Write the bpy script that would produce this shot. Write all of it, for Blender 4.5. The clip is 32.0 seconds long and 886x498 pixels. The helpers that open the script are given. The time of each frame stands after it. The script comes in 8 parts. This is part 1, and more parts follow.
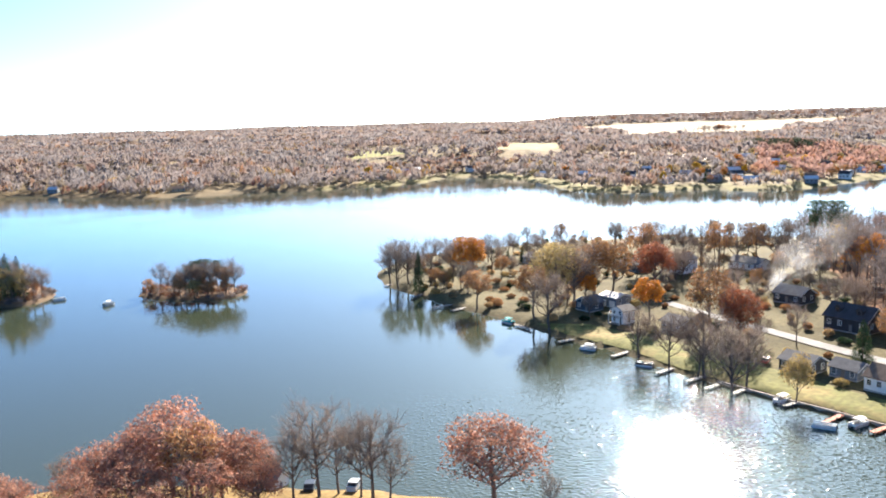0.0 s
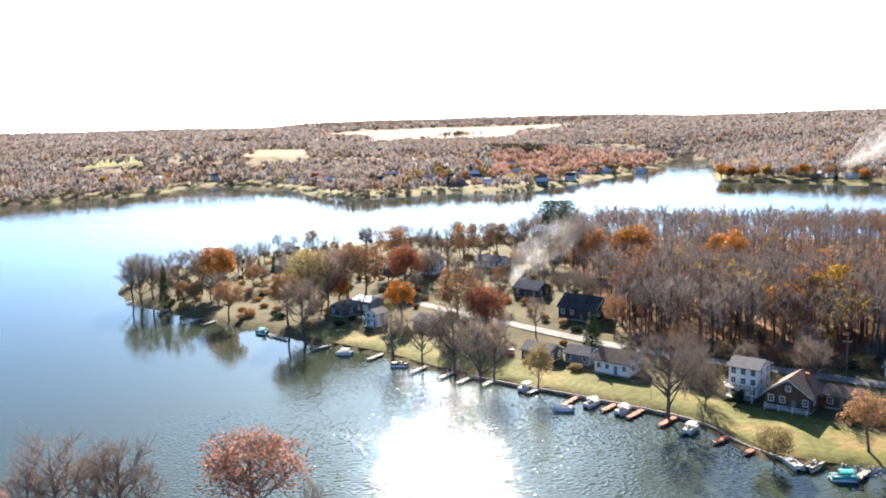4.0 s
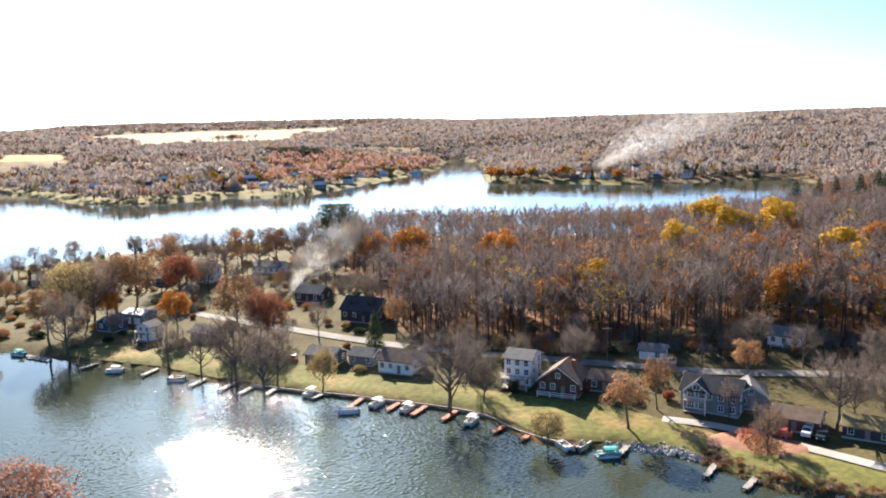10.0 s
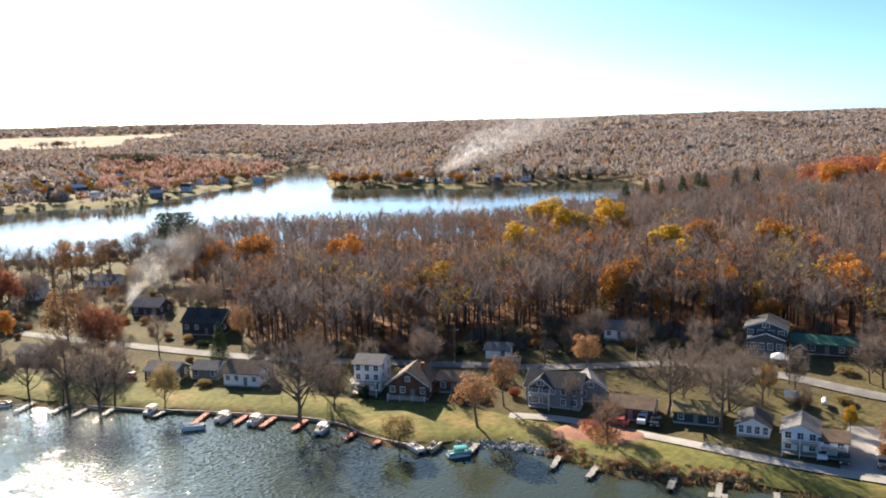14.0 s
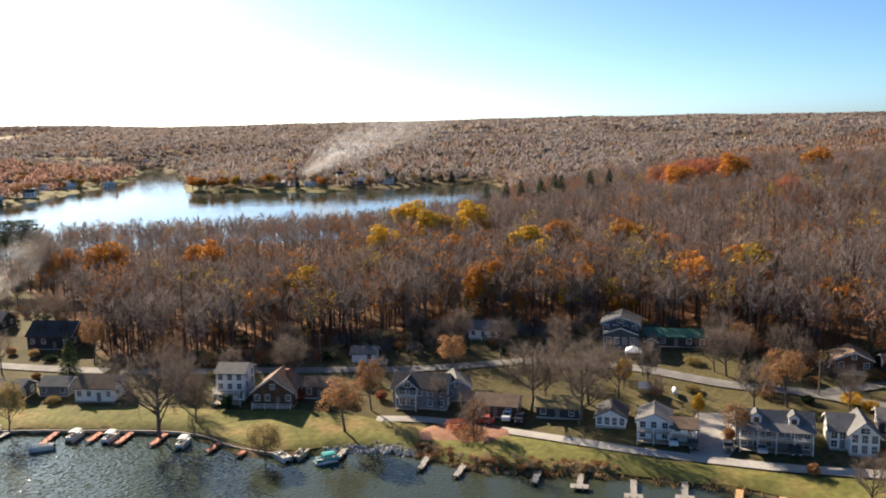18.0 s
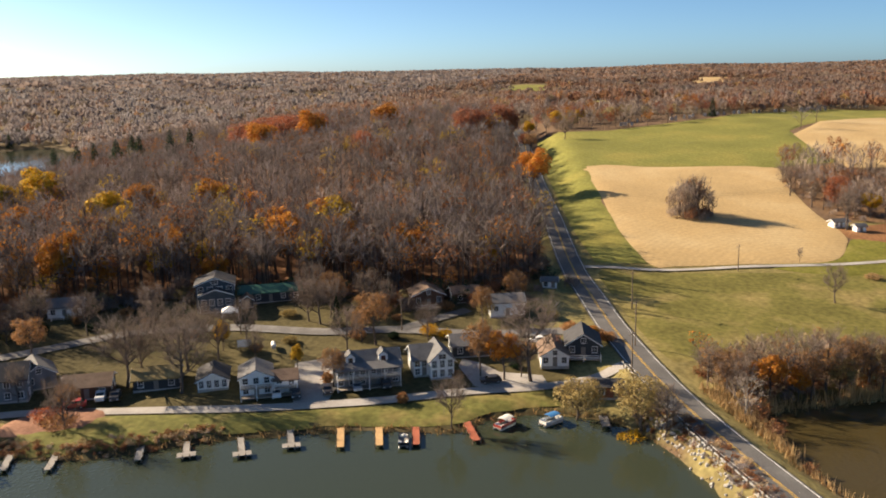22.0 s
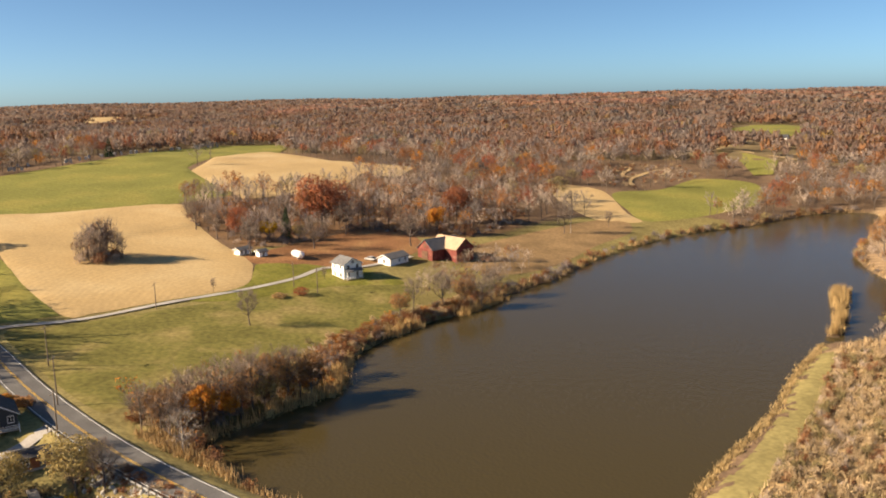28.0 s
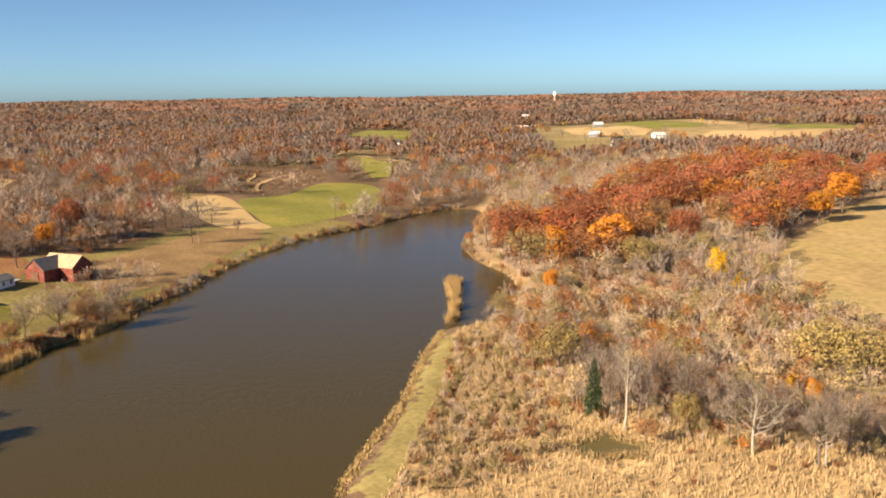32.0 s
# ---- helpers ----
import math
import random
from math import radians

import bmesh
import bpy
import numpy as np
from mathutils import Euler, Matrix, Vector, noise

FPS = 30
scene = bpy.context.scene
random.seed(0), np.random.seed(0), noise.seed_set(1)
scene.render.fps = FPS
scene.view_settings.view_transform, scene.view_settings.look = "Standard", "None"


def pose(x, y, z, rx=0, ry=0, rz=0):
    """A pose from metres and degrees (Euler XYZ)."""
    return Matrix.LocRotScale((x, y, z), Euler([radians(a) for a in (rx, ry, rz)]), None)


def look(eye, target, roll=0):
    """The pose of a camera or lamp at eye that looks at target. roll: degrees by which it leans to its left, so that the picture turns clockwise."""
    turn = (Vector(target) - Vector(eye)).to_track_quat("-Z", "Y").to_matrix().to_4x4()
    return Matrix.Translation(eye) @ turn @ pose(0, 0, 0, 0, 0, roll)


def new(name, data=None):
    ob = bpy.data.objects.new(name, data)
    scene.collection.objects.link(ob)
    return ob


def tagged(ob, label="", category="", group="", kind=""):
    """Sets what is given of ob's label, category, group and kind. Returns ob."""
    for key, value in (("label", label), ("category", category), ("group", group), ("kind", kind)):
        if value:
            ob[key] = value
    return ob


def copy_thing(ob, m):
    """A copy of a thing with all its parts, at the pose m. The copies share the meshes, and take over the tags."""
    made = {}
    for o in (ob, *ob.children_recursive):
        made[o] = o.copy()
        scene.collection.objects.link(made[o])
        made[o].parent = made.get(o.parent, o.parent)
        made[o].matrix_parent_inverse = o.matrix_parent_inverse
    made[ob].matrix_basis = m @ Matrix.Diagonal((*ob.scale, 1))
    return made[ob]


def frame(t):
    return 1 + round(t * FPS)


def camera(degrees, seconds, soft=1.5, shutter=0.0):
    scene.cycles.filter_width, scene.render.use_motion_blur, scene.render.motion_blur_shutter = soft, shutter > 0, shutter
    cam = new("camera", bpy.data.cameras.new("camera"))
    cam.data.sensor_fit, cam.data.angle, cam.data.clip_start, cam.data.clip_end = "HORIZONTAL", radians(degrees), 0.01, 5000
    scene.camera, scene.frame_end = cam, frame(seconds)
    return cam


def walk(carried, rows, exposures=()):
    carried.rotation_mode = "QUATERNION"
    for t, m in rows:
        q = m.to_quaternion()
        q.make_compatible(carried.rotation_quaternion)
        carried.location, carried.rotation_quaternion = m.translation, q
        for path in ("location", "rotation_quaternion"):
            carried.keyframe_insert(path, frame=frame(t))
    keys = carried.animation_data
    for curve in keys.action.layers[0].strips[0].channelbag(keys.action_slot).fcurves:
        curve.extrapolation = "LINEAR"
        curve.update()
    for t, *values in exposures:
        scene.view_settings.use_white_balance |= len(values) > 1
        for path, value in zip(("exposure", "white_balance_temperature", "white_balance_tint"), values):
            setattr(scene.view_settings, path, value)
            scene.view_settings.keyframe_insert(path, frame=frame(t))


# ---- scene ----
# camera: a drone that hovers over the lake and turns on the spot
cam = camera(54.48, 32.0, soft=1.9)
EYE = (0.0, 0.0, 65.0)
TURNS = [(0.0, -0.00, -8.30, -1.63), (0.5, -2.66, -8.33, -1.61), (1.0, -5.46, -8.33, -1.58), (1.5, -9.47, -8.38, -1.47), (2.0, -11.93, -8.39, -1.44), (2.5,
         -14.11, -8.43, -1.47), (4.5, -17.59, -8.33, -1.67), (5.0, -19.15, -8.36, -1.59), (5.5, -19.97, -8.37, -1.46), (6.0, -20.67, -8.35, -1.44),
         (6.5, -21.55, -8.33, -1.44), (7.0, -22.26, -8.39, -1.42), (7.5, -22.87, -8.40, -1.49), (8.0, -23.51, -8.44, -1.51), (8.5, -24.89, -8.48,
         -1.50), (9.0, -26.87, -8.50, -1.41), (9.5, -29.12, -8.51, -1.39), (10.0, -31.30, -8.51, -1.41), (10.5, -33.59, -8.55, -1.33), (11.0, -35.90,
         -8.56, -1.35), (11.5, -37.24, -8.52, -1.31), (12.0, -38.37, -8.48, -1.31), (12.5, -39.09, -8.47, -1.36), (13.0, -39.71, -8.45, -1.33), (13.5,
         -40.71, -8.42, -1.38), (14.0, -41.63, -8.42, -1.49), (14.5, -42.31, -8.40, -1.51), (16.5, -45.58, -8.39, -1.54), (17.0, -46.21, -8.37,
         -1.47), (17.5, -46.85, -8.37, -1.39), (18.0, -50.74, -8.42, -1.23), (18.5, -55.69, -8.45, -1.07), (19.0, -59.11, -8.43, -1.06), (19.5,
         -62.00, -8.40, -1.07), (20.0, -64.85, -8.37, -1.09), (20.5, -68.29, -8.33, -1.08), (21.0, -71.49, -8.34, -1.14), (21.5, -74.27, -9.10,
         -1.14), (22.0, -77.90, -11.72, -1.16), (22.5, -79.56, -12.72, -1.25), (23.0, -81.24, -12.54, -1.37), (23.5, -81.92, -12.11, -1.50), (24.0,
         -82.56, -10.91, -1.63), (24.5, -83.90, -9.94, -1.61), (25.0, -89.35, -10.03, -1.54), (25.5, -100.71, -10.16, -1.17), (26.0, -106.46, -10.07,
         -1.08), (26.5, -107.84, -9.98, -1.20), (28.5, -119.20, -10.05, -1.43), (29.0, -121.49, -10.05, -1.48), (29.5, -124.29, -10.05, -1.39), (30.0,
         -127.51, -10.03, -1.27), (30.5, -131.31, -10.01, -1.12), (31.0, -135.37, -10.03, -0.99), (31.5, -138.18, -10.05, -0.88), (32.0, -140.85,
         -10.07, -0.81)]
walk(cam, [(t, pose(*EYE, 90 + p, 0, a) @ pose(0, 0, 0, 0, 0, r)) for t, a, p, r in TURNS],
     exposures=[(0.0, 2.25, 6200, 10), (6.0, 2.05, 6200, 10), (9.0, 1.97, 6300, 10), (14.0, 1.64, 6600, 10), (18.0, 1.38, 7000, 11), (21.0, 1.24, 7400, 12), (26.0, 1.22, 7700, 12), (32.0, 1.34, 8100, 13)])

# ---- world and sun ----
SUN_AZ, SUN_EL = radians(16.5), radians(26.0)
world = bpy.data.worlds.new("sky")
scene.world = world
world.use_nodes = True
wn = world.node_tree.nodes
sky = wn.new("ShaderNodeTexSky")
sky.sky_type = "NISHITA"
sky.sun_disc = False
sky.sun_elevation, sky.sun_rotation = SUN_EL, SUN_AZ
sky.altitude, sky.air_density, sky.dust_density, sky.ozone_density = 1200, 0.5, 1.9, 6.5
wn["Background"].inputs["Strength"].default_value = 0.081
cool = wn.new("ShaderNodeMix")
cool.data_type, cool.blend_type = "RGBA", "MULTIPLY"
cool.inputs["Factor"].default_value = 1.0
cool.inputs["B"].default_value = (0.88, 1.0, 0.90, 1)
world.node_tree.links.new(sky.outputs["Color"], cool.inputs["A"])
world.node_tree.links.new(cool.outputs["Result"], wn["Background"].inputs["Color"])
sun = new("sun", bpy.data.lights.new("sun", "SUN"))
sun.data.energy, sun.data.angle, sun.data.color = 5.0, radians(0.53), (1.0, 0.86, 0.68)
SUN_DIR = Vector((math.sin(SUN_AZ) * math.cos(SUN_EL), math.cos(SUN_AZ) * math.cos(SUN_EL), math.sin(SUN_EL)))
sun.matrix_world = look(SUN_DIR * 500, (0, 0, 0))


# ---- materials ----
def mat(name, base, rough=0.8, var=0.25, scale=1.0, bump=0.0, metal=0.0, second=None, fine=None, spec=0.3, rand=0.0, tint=False, thin=0.0, rows=None):
    """A procedural surface: two scales of noise between a darker, a plain and a second colour."""
    m = bpy.data.materials.new(name)
    m.use_nodes = True
    nt, ns = m.node_tree, m.node_tree.nodes
    p = ns["Principled BSDF"]
    p.inputs["Roughness"].default_value, p.inputs["Metallic"].default_value = rough, metal
    p.inputs["Specular IOR Level"].default_value = spec
    co = ns.new("ShaderNodeTexCoord")
    n1, n2 = ns.new("ShaderNodeTexNoise"), ns.new("ShaderNodeTexNoise")
    n1.inputs["Scale"].default_value, n1.inputs["Detail"].default_value = scale, 6
    n2.inputs["Scale"].default_value, n2.inputs["Detail"].default_value = fine or scale * 9, 4
    for n in (n1, n2):
        nt.links.new(co.outputs["Object"], n.inputs["Vector"])
    ramp = ns.new("ShaderNodeValToRGB")
    b = Vector(base)
    other = Vector(second) if second else b * (1 + var)
    ramp.color_ramp.elements[0].position, ramp.color_ramp.elements[1].position = 0.3, 0.7
    ramp.color_ramp.elements[0].color = (*(b * (1 - var)), 1)
    ramp.color_ramp.elements[1].color = (*other, 1)
    e = ramp.color_ramp.elements.new(0.5)
    e.color = (*b, 1)
    nt.links.new(n1.outputs["Fac"], ramp.inputs["Fac"])
    hsv = ns.new("ShaderNodeHueSaturation")
    rng = ns.new("ShaderNodeMapRange")
    rng.inputs["From Min"].default_value, rng.inputs["From Max"].default_value = 0.3, 0.7
    rng.inputs["To Min"].default_value, rng.inputs["To Max"].default_value = 1 - var, 1 + var
    nt.links.new(n2.outputs["Fac"], rng.inputs["Value"])
    last = rng.outputs["Result"]
    if rand:
        info = ns.new("ShaderNodeObjectInfo")
        geo = ns.new("ShaderNodeNewGeometry")
        for src in (info.outputs["Random"], geo.outputs["Random Per Island"]):
            r2 = ns.new("ShaderNodeMapRange")
            r2.inputs["To Min"].default_value, r2.inputs["To Max"].default_value = 1 - rand, 1 + rand
            nt.links.new(src, r2.inputs["Value"])
            mul = ns.new("ShaderNodeMath")
            mul.operation = "MULTIPLY"
            nt.links.new(last, mul.inputs[0])
            nt.links.new(r2.outputs["Result"], mul.inputs[1])
            last = mul.outputs[0]
    if rows:
        wave, r3, mul = ns.new("ShaderNodeTexWave"), ns.new("ShaderNodeMapRange"), ns.new("ShaderNodeMath")
        wave.wave_type, wave.rings_direction = "RINGS", "Z"
        wave.inputs["Scale"].default_value, wave.inputs["Distortion"].default_value = rows[0], 6.0
        wave.inputs["Detail"].default_value, wave.inputs["Detail Scale"].default_value = 3.0, 0.6
        place = ns.new("ShaderNodeMapping")
        place.inputs["Location"].default_value = (-rows[1], -rows[2], 0)
        nt.links.new(co.outputs["Object"], place.inputs["Vector"])
        nt.links.new(place.outputs["Vector"], wave.inputs["Vector"])
        r3.inputs["To Min"].default_value, r3.inputs["To Max"].default_value = 0.955, 1.03
        nt.links.new(wave.outputs["Fac"], r3.inputs["Value"])
        mul.operation = "MULTIPLY"
        nt.links.new(last, mul.inputs[0])
        nt.links.new(r3.outputs["Result"], mul.inputs[1])
        last = mul.outputs[0]
    nt.links.new(last, hsv.inputs["Value"])
    col = ramp.outputs["Color"]
    if tint:
        at = ns.new("ShaderNodeAttribute")
        at.attribute_name = "tint"
        mx = ns.new("ShaderNodeMix")
        mx.data_type, mx.blend_type = "RGBA", "MULTIPLY"
        mx.inputs["Factor"].default_value = 1.0
        nt.links.new(ramp.outputs["Color"], mx.inputs["A"])
        nt.links.new(at.outputs["Color"], mx.inputs["B"])
        col = mx.outputs["Result"]
    nt.links.new(col, hsv.inputs["Color"])
    nt.links.new(hsv.outputs["Color"], p.inputs["Base Color"])
    if thin:
        tr, mixer = ns.new("ShaderNodeBsdfTranslucent"), ns.new("ShaderNodeMixShader")
        mixer.inputs["Fac"].default_value = thin
        nt.links.new(hsv.outputs["Color"], tr.inputs["Color"])
        nt.links.new(p.outputs["BSDF"], mixer.inputs[1])
        nt.links.new(tr.outputs["BSDF"], mixer.inputs[2])
        nt.links.new(mixer.outputs["Shader"], ns["Material Output"].inputs["Surface"])
    if bump:
        bp = ns.new("ShaderNodeBump")
        bp.inputs["Strength"].default_value, bp.inputs["Distance"].default_value = 0.6, bump
        nt.links.new(n2.outputs["Fac"], bp.inputs["Height"])
        nt.links.new(bp.outputs["Normal"], p.inputs["Normal"])
    return m


def water_mat(name, base, rough, wave, height, breeze, gust=None):
    """Murky lake water: dark body, clear-coat-like gloss, two sizes of ripple, calmer and rougher lanes."""
    m = bpy.data.materials.new(name)
    m.use_nodes = True
    nt, ns = m.node_tree, m.node_tree.nodes
    p = ns["Principled BSDF"]
    p.inputs["Base Color"].default_value = (*base, 1)
    p.inputs["IOR"].default_value = 1.333
    p.inputs["Roughness"].default_value = rough
    co = ns.new("ShaderNodeTexCoord")
    a, b, c = (ns.new("ShaderNodeTexNoise") for _ in range(3))
    a.inputs["Scale"].default_value, a.inputs["Detail"].default_value = wave, 0.0
    b.inputs["Scale"].default_value, b.inputs["Detail"].default_value = wave * 0.3, 0.5
    c.inputs["Scale"].default_value, c.inputs["Detail"].default_value = 0.02, 2
    for n in (a, b, c):
        nt.links.new(co.outputs["Object"], n.inputs["Vector"])
    peak, add, add2 = (ns.new("ShaderNodeMath") for _ in range(3))
    peak.operation, add.operation, add2.operation = "POWER", "MULTIPLY_ADD", "MULTIPLY_ADD"
    nt.links.new(a.outputs["Fac"], peak.inputs[0])
    peak.inputs[1].default_value = 5.0
    nt.links.new(b.outputs["Fac"], add2.inputs[0])
    add2.inputs[1].default_value = 0.6
    nt.links.new(a.outputs["Fac"], add2.inputs[2])
    nt.links.new(peak.outputs[0], add.inputs[0])
    add.inputs[1].default_value = 2.0 if gust else 0.0
    nt.links.new(add2.outputs[0], add.inputs[2])
    rg = ns.new("ShaderNodeMapRange")
    rg.inputs["From Min"].default_value, rg.inputs["From Max"].default_value = 0.38, 0.62
    rg.inputs["To Min"].default_value, rg.inputs["To Max"].default_value = 1 - breeze, 1.0
    nt.links.new(c.outputs["Fac"], rg.inputs["Value"])
    bp = ns.new("ShaderNodeBump")
    bp.inputs["Distance"].default_value = height
    strength = rg.outputs["Result"]
    if gust:
        far, fall, mul = ns.new("ShaderNodeVectorMath"), ns.new("ShaderNodeMapRange"), ns.new("ShaderNodeMath")
        far.operation, mul.operation = "DISTANCE", "MULTIPLY"
        far.inputs[1].default_value = (gust[0], gust[1], 0)
        fall.inputs["From Min"].default_value, fall.inputs["From Max"].default_value = gust[2], gust[3]
        fall.inputs["To Min"].default_value, fall.inputs["To Max"].default_value = 1.0, 0.16
        nt.links.new(co.outputs["Object"], far.inputs[0])
        nt.links.new(far.outputs["Value"], fall.inputs["Value"])
        nt.links.new(fall.outputs["Result"], mul.inputs[0])
        nt.links.new(strength, mul.inputs[1])
        strength = mul.outputs[0]
    nt.links.new(strength, bp.inputs["Strength"])
    nt.links.new(add.outputs[0], bp.inputs["Height"])
    nt.links.new(bp.outputs["Normal"], p.inputs["Normal"])
    return m


M_GROUND = mat("ground_cover", (1, 1, 1), 0.95, 0.28, 0.05, 0.15, fine=0.9, tint=True, spec=0.1)
M_LAWN = mat("lawn_grass", (0.15, 0.148, 0.045), 0.9, 0.3, 0.09, 0.06, second=(0.25, 0.18, 0.075), fine=0.7, spec=0.1)
M_MEADOW = mat("meadow_grass", (0.165, 0.15, 0.045), 0.9, 0.28, 0.06, 0.12, second=(0.28, 0.215, 0.09), fine=0.7, spec=0.1)
M_CROP = mat("green_crop", (0.2, 0.198, 0.054), 0.9, 0.2, 0.03, 0.08, second=(0.27, 0.235, 0.065), fine=0.8, spec=0.1, rows=(0.08, 620, -300))
M_STUBBLE = mat("corn_stubble", (0.455, 0.325, 0.165), 0.9, 0.12, 0.03, 0.08, second=(0.51, 0.385, 0.215), fine=0.9, spec=0.1, rows=(0.13, 250, -70))
M_LITTER = mat("leaf_litter", (0.25, 0.125, 0.062), 0.95, 0.3, 0.08, 0.1, second=(0.30, 0.17, 0.08), fine=1.2, spec=0.1)
M_ASPHALT = mat("asphalt", (0.115, 0.112, 0.112), 0.85, 0.15, 0.15, 0.02, second=(0.15, 0.147, 0.145), fine=3.0)
M_LANE = mat("worn_grey_lane", (0.17, 0.165, 0.165), 0.9, 0.18, 0.2, 0.03, second=(0.24, 0.235, 0.23), fine=2.0)
M_GRAVEL = mat("pale_gravel", (0.36, 0.34, 0.32), 0.95, 0.15, 0.2, 0.04, second=(0.45, 0.43, 0.41), fine=3.0)
M_LINE_W = mat("white_line", (0.75, 0.75, 0.72), 0.7, 0.12, 0.8)
M_LINE_Y = mat("yellow_line", (0.72, 0.44, 0.07), 0.7, 0.15, 0.8)
M_LAKE = water_mat("lake_water", (0.037, 0.047, 0.031), 0.02, 1.3, 0.1, 0.6, (44, 146, 30, 92))
M_POND = water_mat("brown_pond_water", (0.056, 0.043, 0.018), 0.12, 1.4, 0.05, 0.4)
M_POOL = water_mat("shallow_pool_water", (0.11, 0.09, 0.04), 0.2, 1.4, 0.02, 0.4)
M_POND.node_tree.nodes["Principled BSDF"].inputs["IOR"].default_value = 1.17
M_BARK = mat("bark", (0.125, 0.10, 0.085), 0.95, 0.3, 1.5, rand=0.12, spec=0.1)
M_TWIG = mat("twigs", (0.27, 0.215, 0.18), 0.95, 0.2, 0.5, rand=0.18, spec=0.1, thin=0.2)
M_PALEBARK = mat("pale_bark", (0.33, 0.29, 0.25), 0.95, 0.2, 1.5, spec=0.1)
M_WOODS = mat("woodland", (1, 1, 1), 0.95, 0.15, 0.4, rand=0.12, tint=True, spec=0.08, thin=0.2)
M_FAR = mat("distant_woodland", (1, 1, 1), 0.95, 0.1, 0.05, rand=0.06, tint=True, spec=0.05, thin=0.45)
LEAF = {
    "red": mat("red_leaves", (0.35, 0.12, 0.062), 0.8, 0.25, 0.5, rand=0.2, second=(0.42, 0.18, 0.09), spec=0.15, thin=0.27),
    "rust": mat("rust_leaves", (0.35, 0.19, 0.085), 0.8, 0.25, 0.5, rand=0.22, second=(0.36, 0.19, 0.08), spec=0.15, thin=0.27),
    "orange": mat("orange_leaves", (0.50, 0.20, 0.036), 0.8, 0.22, 0.5, rand=0.2, second=(0.53, 0.28, 0.05), spec=0.15, thin=0.27),
    "yellow": mat("yellow_leaves", (0.56, 0.33, 0.028), 0.8, 0.22, 0.5, rand=0.2, second=(0.50, 0.38, 0.06), spec=0.15, thin=0.27),
    "pink": mat("fading_red_leaves", (0.41, 0.19, 0.125), 0.8, 0.25, 0.5, rand=0.2, second=(0.45, 0.26, 0.17), spec=0.15, thin=0.27),
    "olive": mat("olive_leaves", (0.36, 0.275, 0.115), 0.8, 0.22, 0.5, rand=0.2, spec=0.15, thin=0.27),
    "green": mat("conifer_needles", (0.030, 0.055, 0.026), 0.8, 0.25, 0.5, rand=0.25, spec=0.15, thin=0.3),
    "straw": mat("dry_reeds", (0.42, 0.29, 0.15), 0.9, 0.2, 0.4, rand=0.25, spec=0.1, thin=0.5),
    "twig": M_TWIG,
}


# ---- mesh helpers ----
def mesh_np(name, v, f, materials, tint=None, smooth=False, index=None, soft=None):
    """A mesh from arrays of points and of equal-sided faces; soft: the way that each point of a crown faces."""
    me = bpy.data.meshes.new(name)
    v, f = np.asarray(v, np.float32), np.asarray(f, np.int32)
    n, k = f.shape
    if soft is not None:
        soft = soft / np.maximum(np.linalg.norm(soft, axis=1, keepdims=True), 1e-6)
        face = np.cross(v[f[:, 1]] - v[f[:, 0]], v[f[:, 2]] - v[f[:, 0]])
        turned = np.sum(face * soft[f].mean(1), 1) < 0
        f = np.where(turned[:, None], f[:, ::-1], f)
    me.vertices.add(len(v))
    me.vertices.foreach_set("co", v.ravel())
    me.loops.add(n * k)
    me.loops.foreach_set("vertex_index", f.ravel())
    me.polygons.add(n)
    me.polygons.foreach_set("loop_start", np.arange(0, n * k, k, dtype=np.int32))
    me.polygons.foreach_set("loop_total", np.full(n, k, np.int32))
    me.polygons.foreach_set("use_smooth", np.full(n, smooth, bool))
    for m in materials:
        me.materials.append(m)
    if index is not None:
        me.polygons.foreach_set("material_index", np.asarray(index, np.int32))
    if tint is not None:
        at = me.attributes.new("tint", "FLOAT_COLOR", "POINT")
        at.data.foreach_set("color", np.c_[tint, np.ones(len(tint))].astype(np.float32).ravel())
    if soft is not None:
        me.attributes.new("custom_normal", "FLOAT_VECTOR", "POINT").data.foreach_set("vector", soft.astype(np.float32).ravel())
    me.update(calc_edges=True)
    return me


def part(name, bm, material, parent, label=""):
    """Links a bmesh (or a mesh) as one mesh object under a thing or a part."""
    if isinstance(bm, bpy.types.Mesh):
        me = bm
    else:
        me = bpy.data.meshes.new(name)
        bm.to_mesh(me)
        bm.free()
        me.materials.append(material)
    ob = new(name, me)
    ob.parent = parent
    if label:
        ob["label"] = label
    return ob


def spline(pts, step=4.0):
    """A smooth line through the points, in even steps."""
    p = np.array(pts, float)
    p = np.vstack([2 * p[0] - p[1], p, 2 * p[-1] - p[-2]])
    out = []
    for i in range(1, len(p) - 2):
        n = max(2, int(np.linalg.norm(p[i + 1] - p[i]) / step))
        s = np.linspace(0, 1, n, endpoint=False)[:, None]
        a, b, c, d = p[i - 1], p[i], p[i + 1], p[i + 2]
        out.append(0.5 * (2 * b + (c - a) * s + (2 * a - 5 * b + 4 * c - d) * s**2 + (3 * b - a - 3 * c + d) * s**3))
    out.append(p[-2][None])
    return np.vstack(out)


def ring(pts, step=5.0):
    """A smooth closed outline."""
    p = np.array(pts, float)
    n = len(p)
    q = spline(np.vstack([p[-2:], p, p[:2]]), step)
    keep = []
    start = int(np.argmin(np.hypot(*(q - p[0]).T)))
    i = start
    far = False
    while i < len(q):
        d = np.hypot(*(q[i] - p[0]))
        far = far or d > 3 * step
        if far and d < 0.7 * step and i > start + n:
            break
        keep.append(q[i])
        i += 1
    return np.array(keep)


